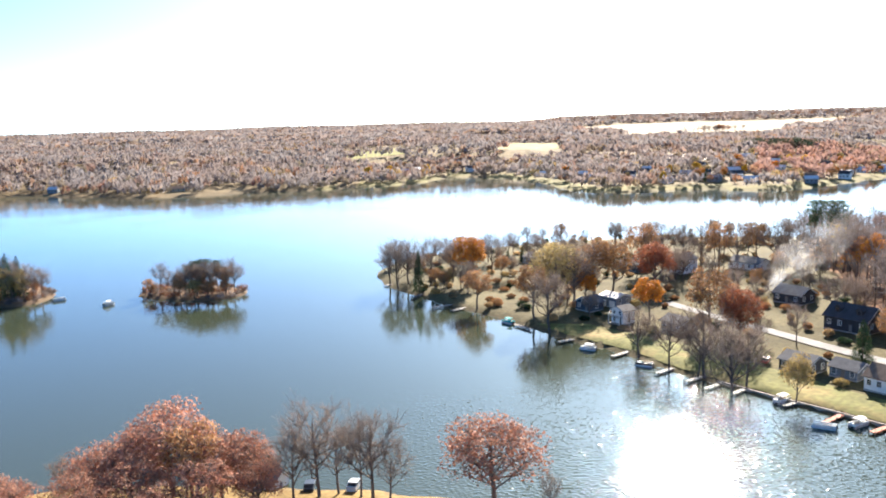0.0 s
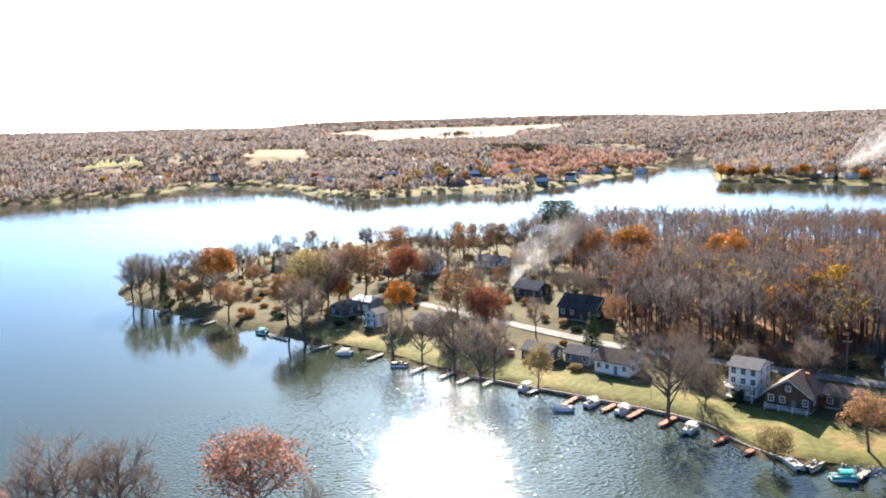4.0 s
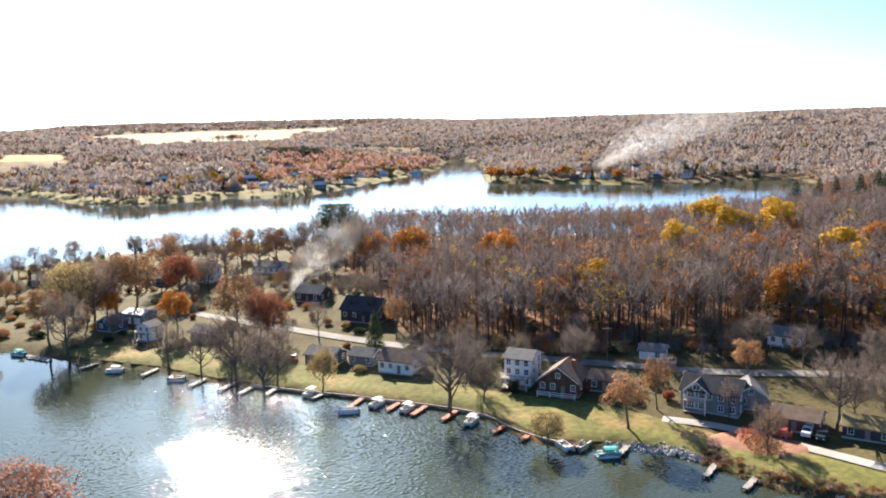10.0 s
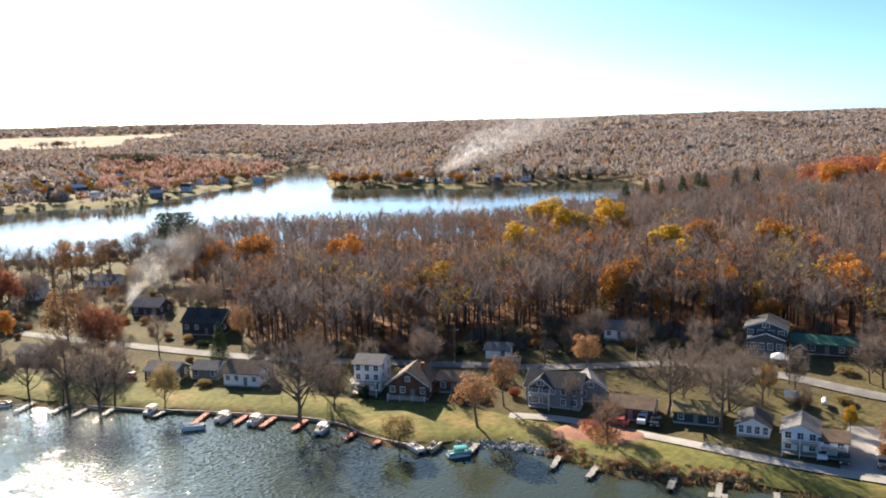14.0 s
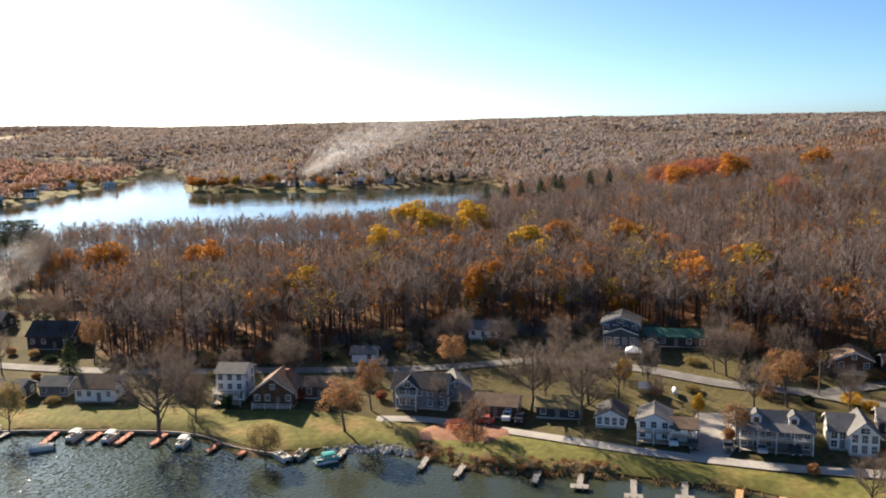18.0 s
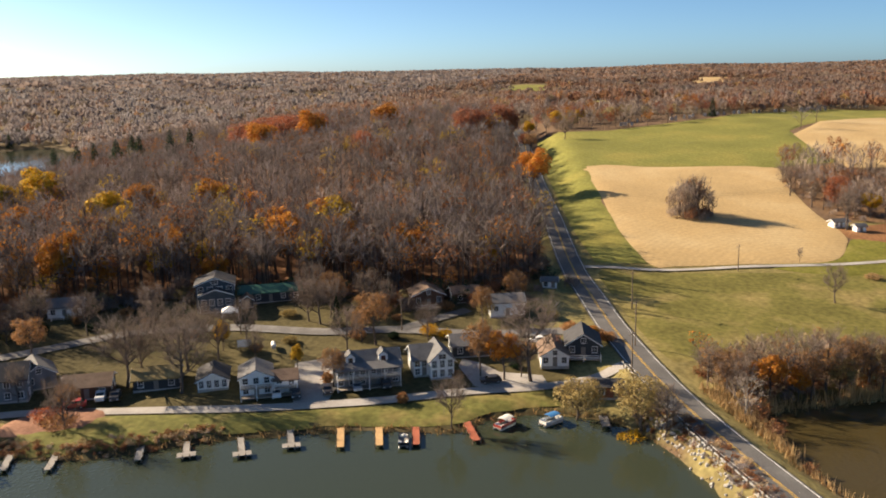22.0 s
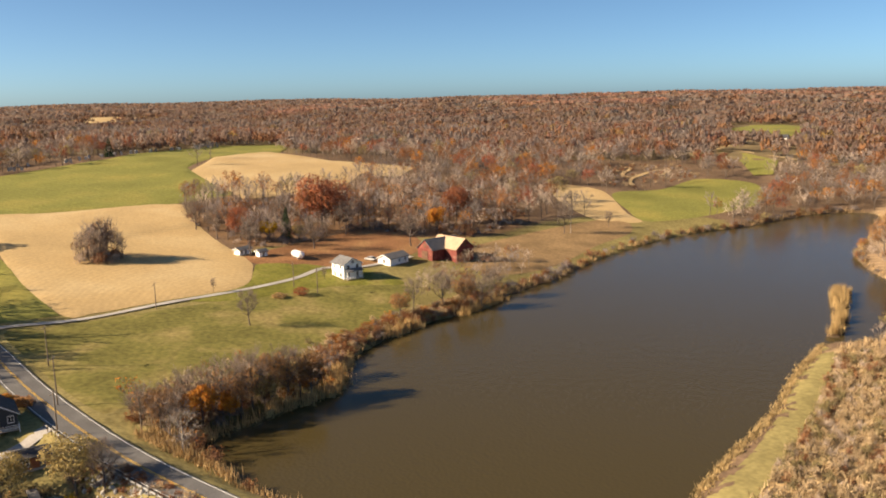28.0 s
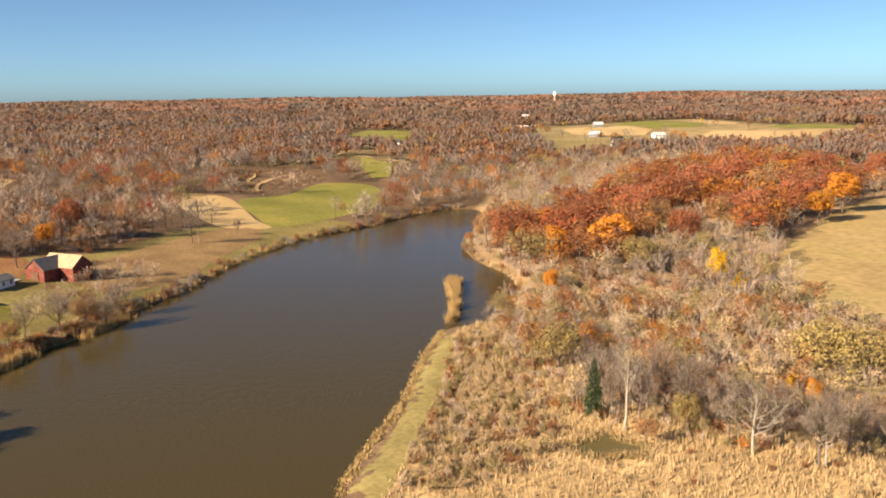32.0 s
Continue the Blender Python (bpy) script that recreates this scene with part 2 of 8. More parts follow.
def inside(x, y, poly):
    """Which of the points lie within the outline."""
    hit = np.zeros(np.shape(x), bool)
    px, py = poly[:, 0], poly[:, 1]
    for i in range(len(poly)):
        j = i - 1
        c = (py[i] > y) != (py[j] > y)
        if not c.any():
            continue
        with np.errstate(divide="ignore", invalid="ignore"):
            hit ^= c & (x < (px[j] - px[i]) * (y - py[i]) / (py[j] - py[i]) + px[i])
    return hit


def away(x, y, line, closed=True):
    """How far the points lie from a line."""
    best = np.full(np.shape(x), 1e9)
    q = np.vstack([line, line[:1]]) if closed else line
    for a, b in zip(q[:-1], q[1:]):
        d = b - a
        t = np.clip(((x - a[0]) * d[0] + (y - a[1]) * d[1]) / max(d @ d, 1e-9), 0, 1)
        best = np.minimum(best, (x - a[0] - t * d[0]) ** 2 + (y - a[1] - t * d[1]) ** 2)
    return np.sqrt(best)


def step01(x, a, b):
    t = np.clip((x - a) / (b - a), 0, 1)
    return t * t * (3 - 2 * t)


def wavy(x, y, size, seed=0.0):
    """Gentle hills from a few crossing waves, about -1 to 1."""
    s = 2 * math.pi / size
    return (np.sin(x * s + 1.3 * np.sin(y * s * 0.6 + seed) + seed) + np.sin(y * s * 0.83 + 1.7 * np.sin(x * s * 0.5 - seed) + 2 * seed)
            + 0.6 * np.sin((x + y) * s * 1.9 + seed * 3)) / 2.6


# ---- the plan: shores, islands, roads ----
SHORE_TIP = [(53, 453), (28, 441), (0, 425), (-22, 398), (-29, 375), (-22, 343), (-9, 322), (3, 300), (14, 287), (27, 267), (36, 250), (49, 234), (57, 217), (66, 203), (75, 190), (85, 177), (100, 154)]
SHORE_VILLAGE = [(101, 138), (104, 128), (113, 121), (119, 113), (121, 104), (122, 93), (127, 83), (134, 71), (138, 60), (142, 50), (143, 38), (144, 29), (149, 26), (154, 19), (156, 13), (155, 5), (153, -1), (148, -5), (143, -10), (136, -15), (126, -20), (114, -26)]
SHORE_FAR = [(-470, 918), (-393, 892), (-269, 850), (-191, 878), (-107, 900), (-25, 952), (13, 1035), (65, 1001), (105, 898), (119, 800), (158, 754), (235, 764), (284, 730), (368, 786), (488, 885), (603, 994), (705, 1150), (740, 1120), (640, 940), (512, 750), (537, 690), (572, 620), (600, 590), (680, 570)]
SHORE_BACK = [(720, 530), (650, 450), (560, 395), (480, 360), (400, 345), (330, 352), (260, 405), (190, 445), (110, 462)]
NEAR_COAST = [(-95, 146), (-60, 152), (-30, 149), (-12, 146), (0, 142), (9, 141), (15, 136), (4, 118), (-30, 100), (-80, 90), (-150, 95), (-190, 120), (-150, 150)]
LAKE = ring(SHORE_TIP + SHORE_VILLAGE + [(60, -52), (0, -80), (-80, -110), (-300, -60), (-480, 200), (-560, 600)] + SHORE_FAR + SHORE_BACK, 5)
NEAR_LAND = ring(NEAR_COAST, 5)
ISLAND = ring([(-122, 338), (-107, 328), (-92, 325), (-81, 331), (-80, 343), (-92, 352), (-106, 358), (-121, 352)], 3)
ISLAND_WEST = ring([(-205, 318), (-170, 322), (-160, 327), (-157, 339), (-166, 358), (-184, 372), (-210, 378), (-235, 345)], 4)
POND = ring([(0, -130), (60, -78), (110, -46), (130, -34), (140, -30), (151, -28), (160, -26), (167, -29), (172, -38), (174, -53), (182, -62), (196, -68), (209, -83), (220, -101), (228, -123), (242, -147), (253, -171), (272, -201), (290, -240), (300, -270), (302, -310), (312, -370), (300, -396), (280, -380), (252, -335), (228, -295), (205, -272), (182, -258), (164, -242), (150, -215), (142, -197), (146, -187), (147, -178), (132, -152), (121, -135), (113, -120), (105, -104), (96, -91), (70, -70), (40, -95), (10, -140)], 4)
ISLET = ring([(152, -187), (164, -204), (178, -219), (188, -233), (184, -236), (170, -218), (157, -201), (149, -189)], 2)
POOL = ring([(77, -130.5), (75, -134), (76, -137), (72, -140), (69, -137.5), (65.5, -138), (63.5, -133), (66.5, -131), (68, -128.5), (72, -127.5)], 2)
ROAD = spline([(-300, -190), (-120, -125), (0, -77), (70, -48), (115, -29), (140, -18), (166, -8), (197, 1.5), (222, 8), (250, 15), (315, 26), (415, 43), (486, 54), (620, 80), (800, 140), (1000, 160)], 4)
ROAD_Z = np.interp(ROAD[:, 0], [-300, -100, 60, 120, 150, 200, 250, 315, 415, 486, 620, 800, 1000], [12, 4, 3, 3, 3.2, 4.8, 8, 11, 14.5, 17, 24, 25, 24])

# ---- heights of the land ----
FAR_FIELDS = [
    ("green", [(691, -670), (748, -774), (735, -812), (660, -760), (589, -681), (583, -644), (613, -626)]), ("tan", [(543, -512), (527, -524), (451, -521), (433, -493), (480, -490), (514, -491)]),
    ("green", [(502, -484), (473, -486), (437, -479), (405, -440), (408, -426), (449, -456)]), ("tan", [(571, -884), (548, -937), (492, -962), (439, -921), (412, -846), (492, -817)]),
    ("green", [(530, -948), (535, -1030), (531, -1104), (430, -1054), (412, -990), (440, -930), (488, -970)]), ("tan", [(523, -1116), (492, -1170), (418, -1134), (400, -1074), (425, -1062)]),
    ("green", [(325, -962), (333, -1033), (307, -1072), (226, -1062), (213, -1006), (247, -992), (282, -955)]), ("tan", [(350, -817), (365, -918), (288, -925), (247, -978), (214, -984), (250, -861), (289, -819)]),
    ("green", [(760, 90), (900, 60), (980, -80), (900, -120), (780, 0)]), ("tan", [(1400, 500), (1490, 450), (1540, 560), (1450, 610)]), ("green", [(-120, 1180), (-40, 1230), (-60, 1330), (-150, 1280)]), ("green", [(80, 1260), (170, 1240), (200, 1400), (110, 1420)]), ("tan", [(1600, 1300), (1720, 1220), (1790, 1320), (1670, 1400)]), ("green", [(1500, 150), (1640, 100), (1680, 210), (1540, 260)]), ("tan", [(1780, -170), (1930, -270), (2000, -170), (1850, -80)])]
FAR_SPOTS = [(-86, 998), (-63, 1020), (-44, 1040), (37, 1077), (113, 972), (140, 872), (148, 855), (183, 833), (210, 804), (228, 817), (255, 803), (278, 809), (283, 784), (308, 801), (335, 779), (384, 818), (459, 887), (573, 696), (575, 681), (585, 672), (591, 653), (607, 648), (625, 617), (652, 604), (762, 1231), (769, 1128), (170, 860), (200, 850), (240, 845), (300, 850), (330, 830), (265, 880), (215, 895), (-110, 1010), (-30, 1070), (310, 905), (345, 880), (375, 873), (360, 930), (405, 905), (430, 880), (420, 945), (459, 896), (470, 930), (455, 975), (395, 960), (340, 960), (500, 950), (520, 915), (545, 985), (285, 840), (255, 830), (400, 850), (350, 815), (150, 905), (130, 935)]
FAR_SPOTS_EAST = [(747, -913), (549, -692), (625, -874), (616, -884), (650, -976), (706, -1091), (451, -811), (369, -704), (358, -769), (508, -563), (515, -932), (388, -740), (388, -829), (604, -755), (988, -1245), (925, -1120), (912, -1196), (776, -1090), (845, -1271), (536, -591), (850, -1177), (-270, 885), (-420, 935), (640, 660), (600, 700)]
RISES = [(np.mean(q, 0) * 1.05, np.ptp(np.array(q), axis=0).mean() * 0.75) for _, q in FAR_FIELDS]
KNOTS = np.array([
    (90, 190, 1.6), (60, 240, 1.8), (20, 320, 1.5), (5, 400, 2), (50, 420, 3), (100, 330, 4), (140, 420, 4), (110, 230, 3.5), (150, 143, 4.2), (180, 90, 5.0), (185, 40, 5.5), (150, 100, 2.4),
    (145, 75, 1.9), (155, 45, 2.0), (165, 15, 2.2), (200, 25, 6.0), (215, 60, 7.5), (230, 110, 8.0), (220, 170, 8), (180, 230, 6), (250, 270, 8), (300, 180, 11), (340, 100, 15), (300, 60, 13), (380, 250, 10)])
KNOTS_EAST = np.array([
    (420, 120, 20), (500, 200, 17), (330, 310, 6), (500, 310, 9), (180, -20, 2.6), (200, -50, 2.2), (230, -60, 4.5), (260, -20, 7), (290, -30, 9), (350, -30, 14), (420, -60, 19), (500, -60, 25), (600, -80, 31), (640, 40, 29),
    (270, -100, 5.5), (290, -140, 5), (300, -190, 4), (340, -120, 10), (400, -160, 15), (520, -200, 24), (340, -260, 5), (420, -330, 12), (600, -330, 20), (700, -150, 27)])
KNOTS_FAR = np.array([
    (100, -200, 2.0), (60, -150, 1.6), (80, -110, 1.4), (120, -260, 4), (60, -280, 6), (100, -400, 12), (200, -420, 9), (30, -200, 3), (0, -300, 8), (-100, -300, 9), (330, -450, 6), (420, -560, 14), (-60, 130, 2.5), (-300, 0, 8),
    (820, 480, 10), (720, 320, 14), (700, 700, 10), (300, 820, 8), (0, 1080, 14), (-200, 940, 14), (-400, 960, 14), (400, 1000, 16), (900, 200, 22), (1000, -300, 24), (700, -700, 22), (300, -900, 20), (-300, -700, 22), (1000, 1000, 18), (-900, 500, 18)])
KN = np.vstack([KNOTS, KNOTS_EAST, KNOTS_FAR])


def radial(dx, dy):
    return np.sqrt(dx * dx + dy * dy + 400.0)


KA = radial(KN[:, None, 0] - KN[None, :, 0], KN[:, None, 1] - KN[None, :, 1])
KW = np.linalg.solve(KA + np.eye(len(KN)) * 2.0, KN[:, 2] - 10)


def land(x, y):
    """Height of the ground at arrays of places."""
    x, y = np.asarray(x, float), np.asarray(y, float)
    z = np.full(x.shape, 10.0)
    for (kx, ky, _), w in zip(KN, KW):
        z = z + w * radial(x - kx, y - ky)
    r = np.hypot(x, y)
    hills = np.interp(r, [0, 700, 1200, 2000, 3000, 4200, 7000], [10, 14, 20, 28, 38, 50, 46]) + wavy(x, y, 900, 1.0) * np.interp(r, [500, 1500, 4000], [0, 5, 9]) + wavy(x, y, 2300, 2.0) * np.interp(r, [800, 4000], [0, 7])
    hills = hills + 10 * np.exp(-((x - 3400) ** 2 + (y - 2400) ** 2) / 1000**2)
    turn = np.degrees(np.arctan2(x, y))
    slope = np.interp(r, [1500, 1950, 3000, 3450, 4200, 5000], [17, 16, 47, 66, 66, 50])
    ridge = step01(turn, 3.5, 9.5) * (1 - step01(turn, 27, 34)) * step01(r, 1500, 1950)
    hills = hills * (1 - ridge) + (slope + wavy(x, y, 420, 1.5) * np.interp(r, [1900, 3000, 3400], [0.8, 1.5, 4])) * ridge
    k = step01(r, 750, 1250)
    for (cx, cy), size in RISES:
        swell = size * 0.06 * np.exp(-((x - cx) ** 2 + (y - cy) ** 2) / size**2)
        hills, z = hills + swell, z + swell * (1 - k)
    z = z * (1 - k) + hills * k
    z = z + wavy(x, y, 37, 3.0) * 0.22 * step01(r, 100, 200)
    wet = np.full(x.shape, -1e9)
    core = (x > -700) & (x < 900) & (y > -520) & (y < 1250)
    xs, ys = x[core], y[core]
    s = away(xs, ys, LAKE)
    s = np.where(inside(xs, ys, LAKE), -s, s)
    for isle in (NEAR_LAND, ISLAND, ISLAND_WEST):
        d = away(xs, ys, isle)
        s = np.maximum(s, np.where(inside(xs, ys, isle), d, -d))
    d = away(xs, ys, POND)
    s = np.minimum(s, np.where(inside(xs, ys, POND), -d, d))
    d = away(xs, ys, ISLET)
    s = np.maximum(s, np.where(inside(xs, ys, ISLET), np.minimum(d, 0.6), -d))
    lev = np.full(x.shape, 1e3)
    lev[core] = s
    bank = np.where(lev > 0, 0.12 + 0.75 * np.minimum(lev, 1.2) + 0.085 * np.maximum(lev - 1.2, 0), np.maximum(0.45 * lev, -2.5) - 0.05)
    z = np.where(lev < 150, np.minimum(np.maximum(z, 0.9), bank), np.maximum(z, 0.9))
    near_road = (x > -320) & (x < 1010) & (np.abs(y) < 240)
    if near_road.any():
        xr, yr = x[near_road], y[near_road]
        best, zr = np.full(xr.shape, 1e9), np.zeros(xr.shape)
        for a, h in zip(ROAD[::1], ROAD_Z[::1]):
            d2 = (xr - a[0]) ** 2 + (yr - a[1]) ** 2
            m = d2 < best
            best[m], zr[m] = d2[m], h
        d = away(xr, yr, ROAD, False)
        k = 1 - step01(d, 5.0, np.where((xr < 175), 8.0, 22.0))
        z[near_road] = z[near_road] * (1 - k) + (zr - 0.25) * k
    return z


def graded(lo, hi, cell, reach, grow):
    core = list(np.arange(lo, hi + cell, cell))
    for sign in (-1, 1):
        s, p = cell, core[0] if sign < 0 else core[-1]
        while abs(p) < reach:
            s *= grow
            p += sign * s
            core.insert(0, p) if sign < 0 else core.append(p)
    return np.array(core)


GX, GY = graded(-200, 480, 3.6, 5600, 1.07), graded(-420, 440, 3.6, 5600, 1.07)
XX, YY = np.meshgrid(GX, GY)
ZZ = land(XX.ravel(), YY.ravel()).reshape(XX.shape)


def gz(x, y):
    """Height of the ground sheet itself."""
    x, y = np.asarray(x, float), np.asarray(y, float)
    i, j = np.clip(np.searchsorted(GX, x) - 1, 0, len(GX) - 2), np.clip(np.searchsorted(GY, y) - 1, 0, len(GY) - 2)
    u, v = (x - GX[i]) / (GX[i + 1] - GX[i]), (y - GY[j]) / (GY[j + 1] - GY[j])
    return ZZ[j, i] * (1 - u) * (1 - v) + ZZ[j, i + 1] * u * (1 - v) + ZZ[j + 1, i] * (1 - u) * v + ZZ[j + 1, i + 1] * u * v

# ---- land use ----
WOOD = ring([(118, 207), (140, 174), (164, 158), (188, 147), (200, 126), (209, 100), (212, 70), (213, 46), (228, 27), (248, 23), (312, 33), (412, 50), (480, 62), (620, 95), (720, 180), (720, 300), (620, 390), (545, 376), (480, 344), (400, 330), (330, 336), (255, 390), (190, 430), (165, 390), (140, 290)], 6)
FIELD_TAN = ring([(408, 18), (412, -22), (416, -66), (380, -67), (341, -68), (305, -72), (291, -70), (272, -62), (264, -43), (257, -15), (257, -8), (296, 2), (350, 10)], 4)
FIELD_GREEN = np.array([(536, 54), (539, 10), (593, -55), (748, -153), (758, -224), (622, -175), (578, -118), (530, -92), (472, -93), (431, -97), (416, -66.5), (412, -22), (408, 18), (350, 10), (296, 2), (258, -7), (254, 8.0), (285, 15), (317, 21), (415, 37), (486, 48)], float)
FIELD_PALE = np.array([(515, -91.5), (578, -118), (637, -170), (537, -186), (499, -228), (459, -197), (480, -184), (428, -151), (418, -98), (427, -98), (472, -93)], float)
FIELD_HILL = np.array([(d * math.sin(radians(a)), d * math.cos(radians(a))) for a, d in ((9.1, 2780), (12, 2900), (15.4, 2980), (20, 2960), (24.6, 3000), (26.4, 2900), (24.4, 2560), (22, 2390), (21.9, 2110), (20.4, 2020), (18.7, 1960), (16.6, 2030), (14.7, 2090), (12.6, 2100), (11.2, 2360), (9.2, 2420))])
PASTURE = ring([(685, -906), (670, -1035), (541, -1029), (462, -847), (369, -828), (340, -771), (356, -690), (345, -576), (394, -628), (563, -846)], 20)
MEADOW = ring([(247, 6), (249, -14), (257, -51), (266, -82), (254, -113), (226, -93), (211, -71), (204, -47), (181, -19), (179, -11), (203, -3), (226, 3)], 4)
FARMYARD = ring([(311, -71), (319, -84), (332, -107), (345, -132), (333, -148), (303, -139), (281, -103), (284, -87), (298, -74)], 4)
FARM_STRIP = ring([(301, -160), (317, -192), (334, -237), (336, -263), (310, -249), (290, -214), (264, -175), (260, -151), (276, -145)], 4)
FIELD_EAST_TAN = ring([(429, -284), (405, -302), (346, -275), (326, -268), (337, -250), (383, -260)], 4)
FIELD_EAST_GREEN = ring([(394, -303), (396, -340), (416, -387), (388, -406), (345, -367), (327, -315), (324, -281), (329, -271), (350, -279)], 4)
FIELD_SOUTH = ring([(92, -289), (101, -333), (102, -375), (103, -431), (85, -470), (10, -470), (0, -300), (30, -250), (58, -247), (68, -248), (83, -270)], 5)
VILLAGE = ring([(-30, 390), (-20, 330), (10, 280), (40, 235), (70, 190), (100, 140), (115, 108), (125, 80), (138, 50), (142, 20), (152, -8), (185, 2), (215, 20), (213, 46), (212, 70), (209, 100), (200, 126), (188, 147), (164, 158), (140, 174), (118, 207), (140, 290), (165, 390), (190, 470), (60, 450)], 6)
LEVEE = np.array([(96.5, -91), (99.5, -99), (106.5, -114), (118.5, -134), (131, -152), (145, -178), (138, -174), (118, -144), (104, -121), (95, -105), (89, -93), (60, -60), (64, -56)], float)
MARSH = ring([(88, -92), (98, -112), (120, -146), (141, -180), (143, -200), (120, -205), (95, -190), (70, -175), (40, -160), (20, -140), (40, -100), (60, -75)], 5)
EAST_WOOD = ring([(141, -184), (165, -244), (205, -275), (252, -338), (300, -402), (330, -520), (250, -620), (110, -520), (103, -430), (102, -375), (101, -333), (92, -289), (83, -270), (68, -248), (45, -235), (15, -200), (30, -165), (70, -178), (95, -190), (118, -200)], 6)
BELT = ring([(395, -66), (350, -70), (325, -78), (326, -100), (345, -120), (338, -140), (322, -155), (322, -185), (340, -210), (370, -225), (420, -225), (440, -190), (425, -150), (415, -100)], 5)
VALLEY = ring([(650, -900), (565, -965), (548, -1112), (492, -1182), (400, -1152), (300, -1088), (205, -1072), (196, -980), (236, -840), (330, -720), (392, -680), (470, -760), (560, -820)], 20)
CLEAR = [VALLEY, FIELD_TAN, FIELD_GREEN, FIELD_PALE, FIELD_HILL, MEADOW, FARMYARD, FARM_STRIP, FIELD_EAST_TAN, FIELD_EAST_GREEN, FIELD_SOUTH, VILLAGE, MARSH, POND, LEVEE, PASTURE] + [np.array(p, float) for _, p in FAR_FIELDS] + [np.array(p, float) * 0.9 for _, p in FAR_FIELDS]
# broad land between the pond, the farm and the hill that carries grass and brush, not woods
OPEN_FARM = ring([(170, -20), (255, 5), (260, 8), (290, -75), (320, -75), (330, -140), (322, -180), (345, -240), (330, -300), (300, -300), (280, -220), (230, -120), (180, -62), (168, -30)], 6)

THICKET = ring([(148, -198), (143, -219), (140, -238), (120, -236), (79, -230), (69, -241), (47, -236), (15, -200), (26, -163), (44, -151), (56, -145), (68, -146), (78, -144), (89, -145), (114, -166), (130, -184)], 4)
BRUSH_LAND = ring([(469, -347), (487, -379), (464, -409), (424, -396), (408, -342), (394, -324), (418, -318)], 5)


def free_of(x, y, zones):
    ok = np.ones(np.shape(x), bool)
    for q in zones:
        ok &= ~inside(x, y, q)
    return ok


# ---- ground sheet ----
gx, gy = XX.ravel(), YY.ravel()
tint = np.tile([[0.15, 0.10, 0.065]], (len(gx), 1))
patch = np.clip(0.5 + 0.5 * wavy(gx, gy, 60, 5.0), 0, 1)[:, None]
tint = tint * (0.85 + 0.3 * patch)
open_land = np.hypot(gx, gy) > 650
tint[open_land] = np.array([0.165, 0.125, 0.07]) * (0.8 + 0.4 * patch[open_land])
for zone, c in ((VILLAGE, (0.095, 0.08, 0.038)), (OPEN_FARM, (0.205, 0.17, 0.068)), (MARSH, (0.46, 0.33, 0.18)), (EAST_WOOD, (0.33, 0.23, 0.14)), (WOOD, (0.19, 0.098, 0.052)), (BELT, (0.19, 0.115, 0.065)), (NEAR_LAND, (0.22, 0.15, 0.06)), (VALLEY, (0.3, 0.225, 0.115))):
    inn = inside(gx, gy, zone)
    tint[inn] = np.array(c) * (0.85 + 0.3 * patch[inn])
verge = (gx > 112) & (gx < 440) & (away(gx, gy, ROAD, False) < 15) & ~inside(gx, gy, WOOD) & (ZZ.ravel() > 0.5)
tint[verge] = np.array([0.24, 0.2, 0.085]) * (0.8 + 0.4 * patch[verge])
shore_lawn = (gy > 600) & (gx > -130) & (gx < 720) & (away(gx, gy, LAKE) < 24)
tint[shore_lawn] = np.array([0.17, 0.155, 0.06]) * (0.85 + 0.3 * patch[shore_lawn])
tint[ZZ.ravel() < 0.1] = (0.10, 0.075, 0.045)
nx, ny = len(GX), len(GY)
ids = np.arange(nx * ny).reshape(ny, nx)
quads = np.stack([ids[:-1, :-1], ids[:-1, 1:], ids[1:, 1:], ids[1:, :-1]], -1).reshape(-1, 4)
ground = new("ground", mesh_np("ground", np.c_[gx, gy, ZZ.ravel()], quads, [M_GROUND], tint, True))
tagged(ground, "brown autumn land with leaf litter and rolling hills", "ground", kind="structure")


def fill(poly, cell, z=None, lift=0.0):
    """Triangles inside an outline; heights from the ground, or level."""
    from mathutils.geometry import delaunay_2d_cdt
    pts = [Vector(p) for p in poly]
    n = len(pts)
    lo, hi = poly.min(0), poly.max(0)
    a, b = np.meshgrid(np.arange(lo[0], hi[0], cell), np.arange(lo[1], hi[1], cell))
    a, b = a.ravel(), b.ravel()
    ok = inside(a, b, poly) & (away(a, b, poly) > cell * 0.3)
    pts += [Vector(p) for p in zip(a[ok], b[ok])]
    v, _, f, *_ = delaunay_2d_cdt(pts, [], [list(range(n))], 1, 1e-4)
    v = np.array([tuple(p) for p in v])
    rim = np.arange(len(v)) < n
    h = np.full(len(v), z) if z is not None else gz(v[:, 0], v[:, 1]) + np.where(rim, min(lift, max(0.05, lift * 0.3)), lift)
    f = [t for t in f if len(t) == 3]
    return np.c_[v, h], np.array(f)


def flat_up(v, f):
    n = np.cross(v[f[:, 1]] - v[f[:, 0]], v[f[:, 2]] - v[f[:, 0]])
    f = f.copy()
    f[n[:, 2] < 0] = f[n[:, 2] < 0][:, ::-1]
    return f


def cover(name, poly, material, label, category, cell=6.0, lift=0.18, z=None):
    v, f = fill(poly, cell, z, lift)
    ob = new(name, mesh_np(name, v, flat_up(v, f), [material], smooth=True))
    return tagged(ob, label, category, kind="structure")


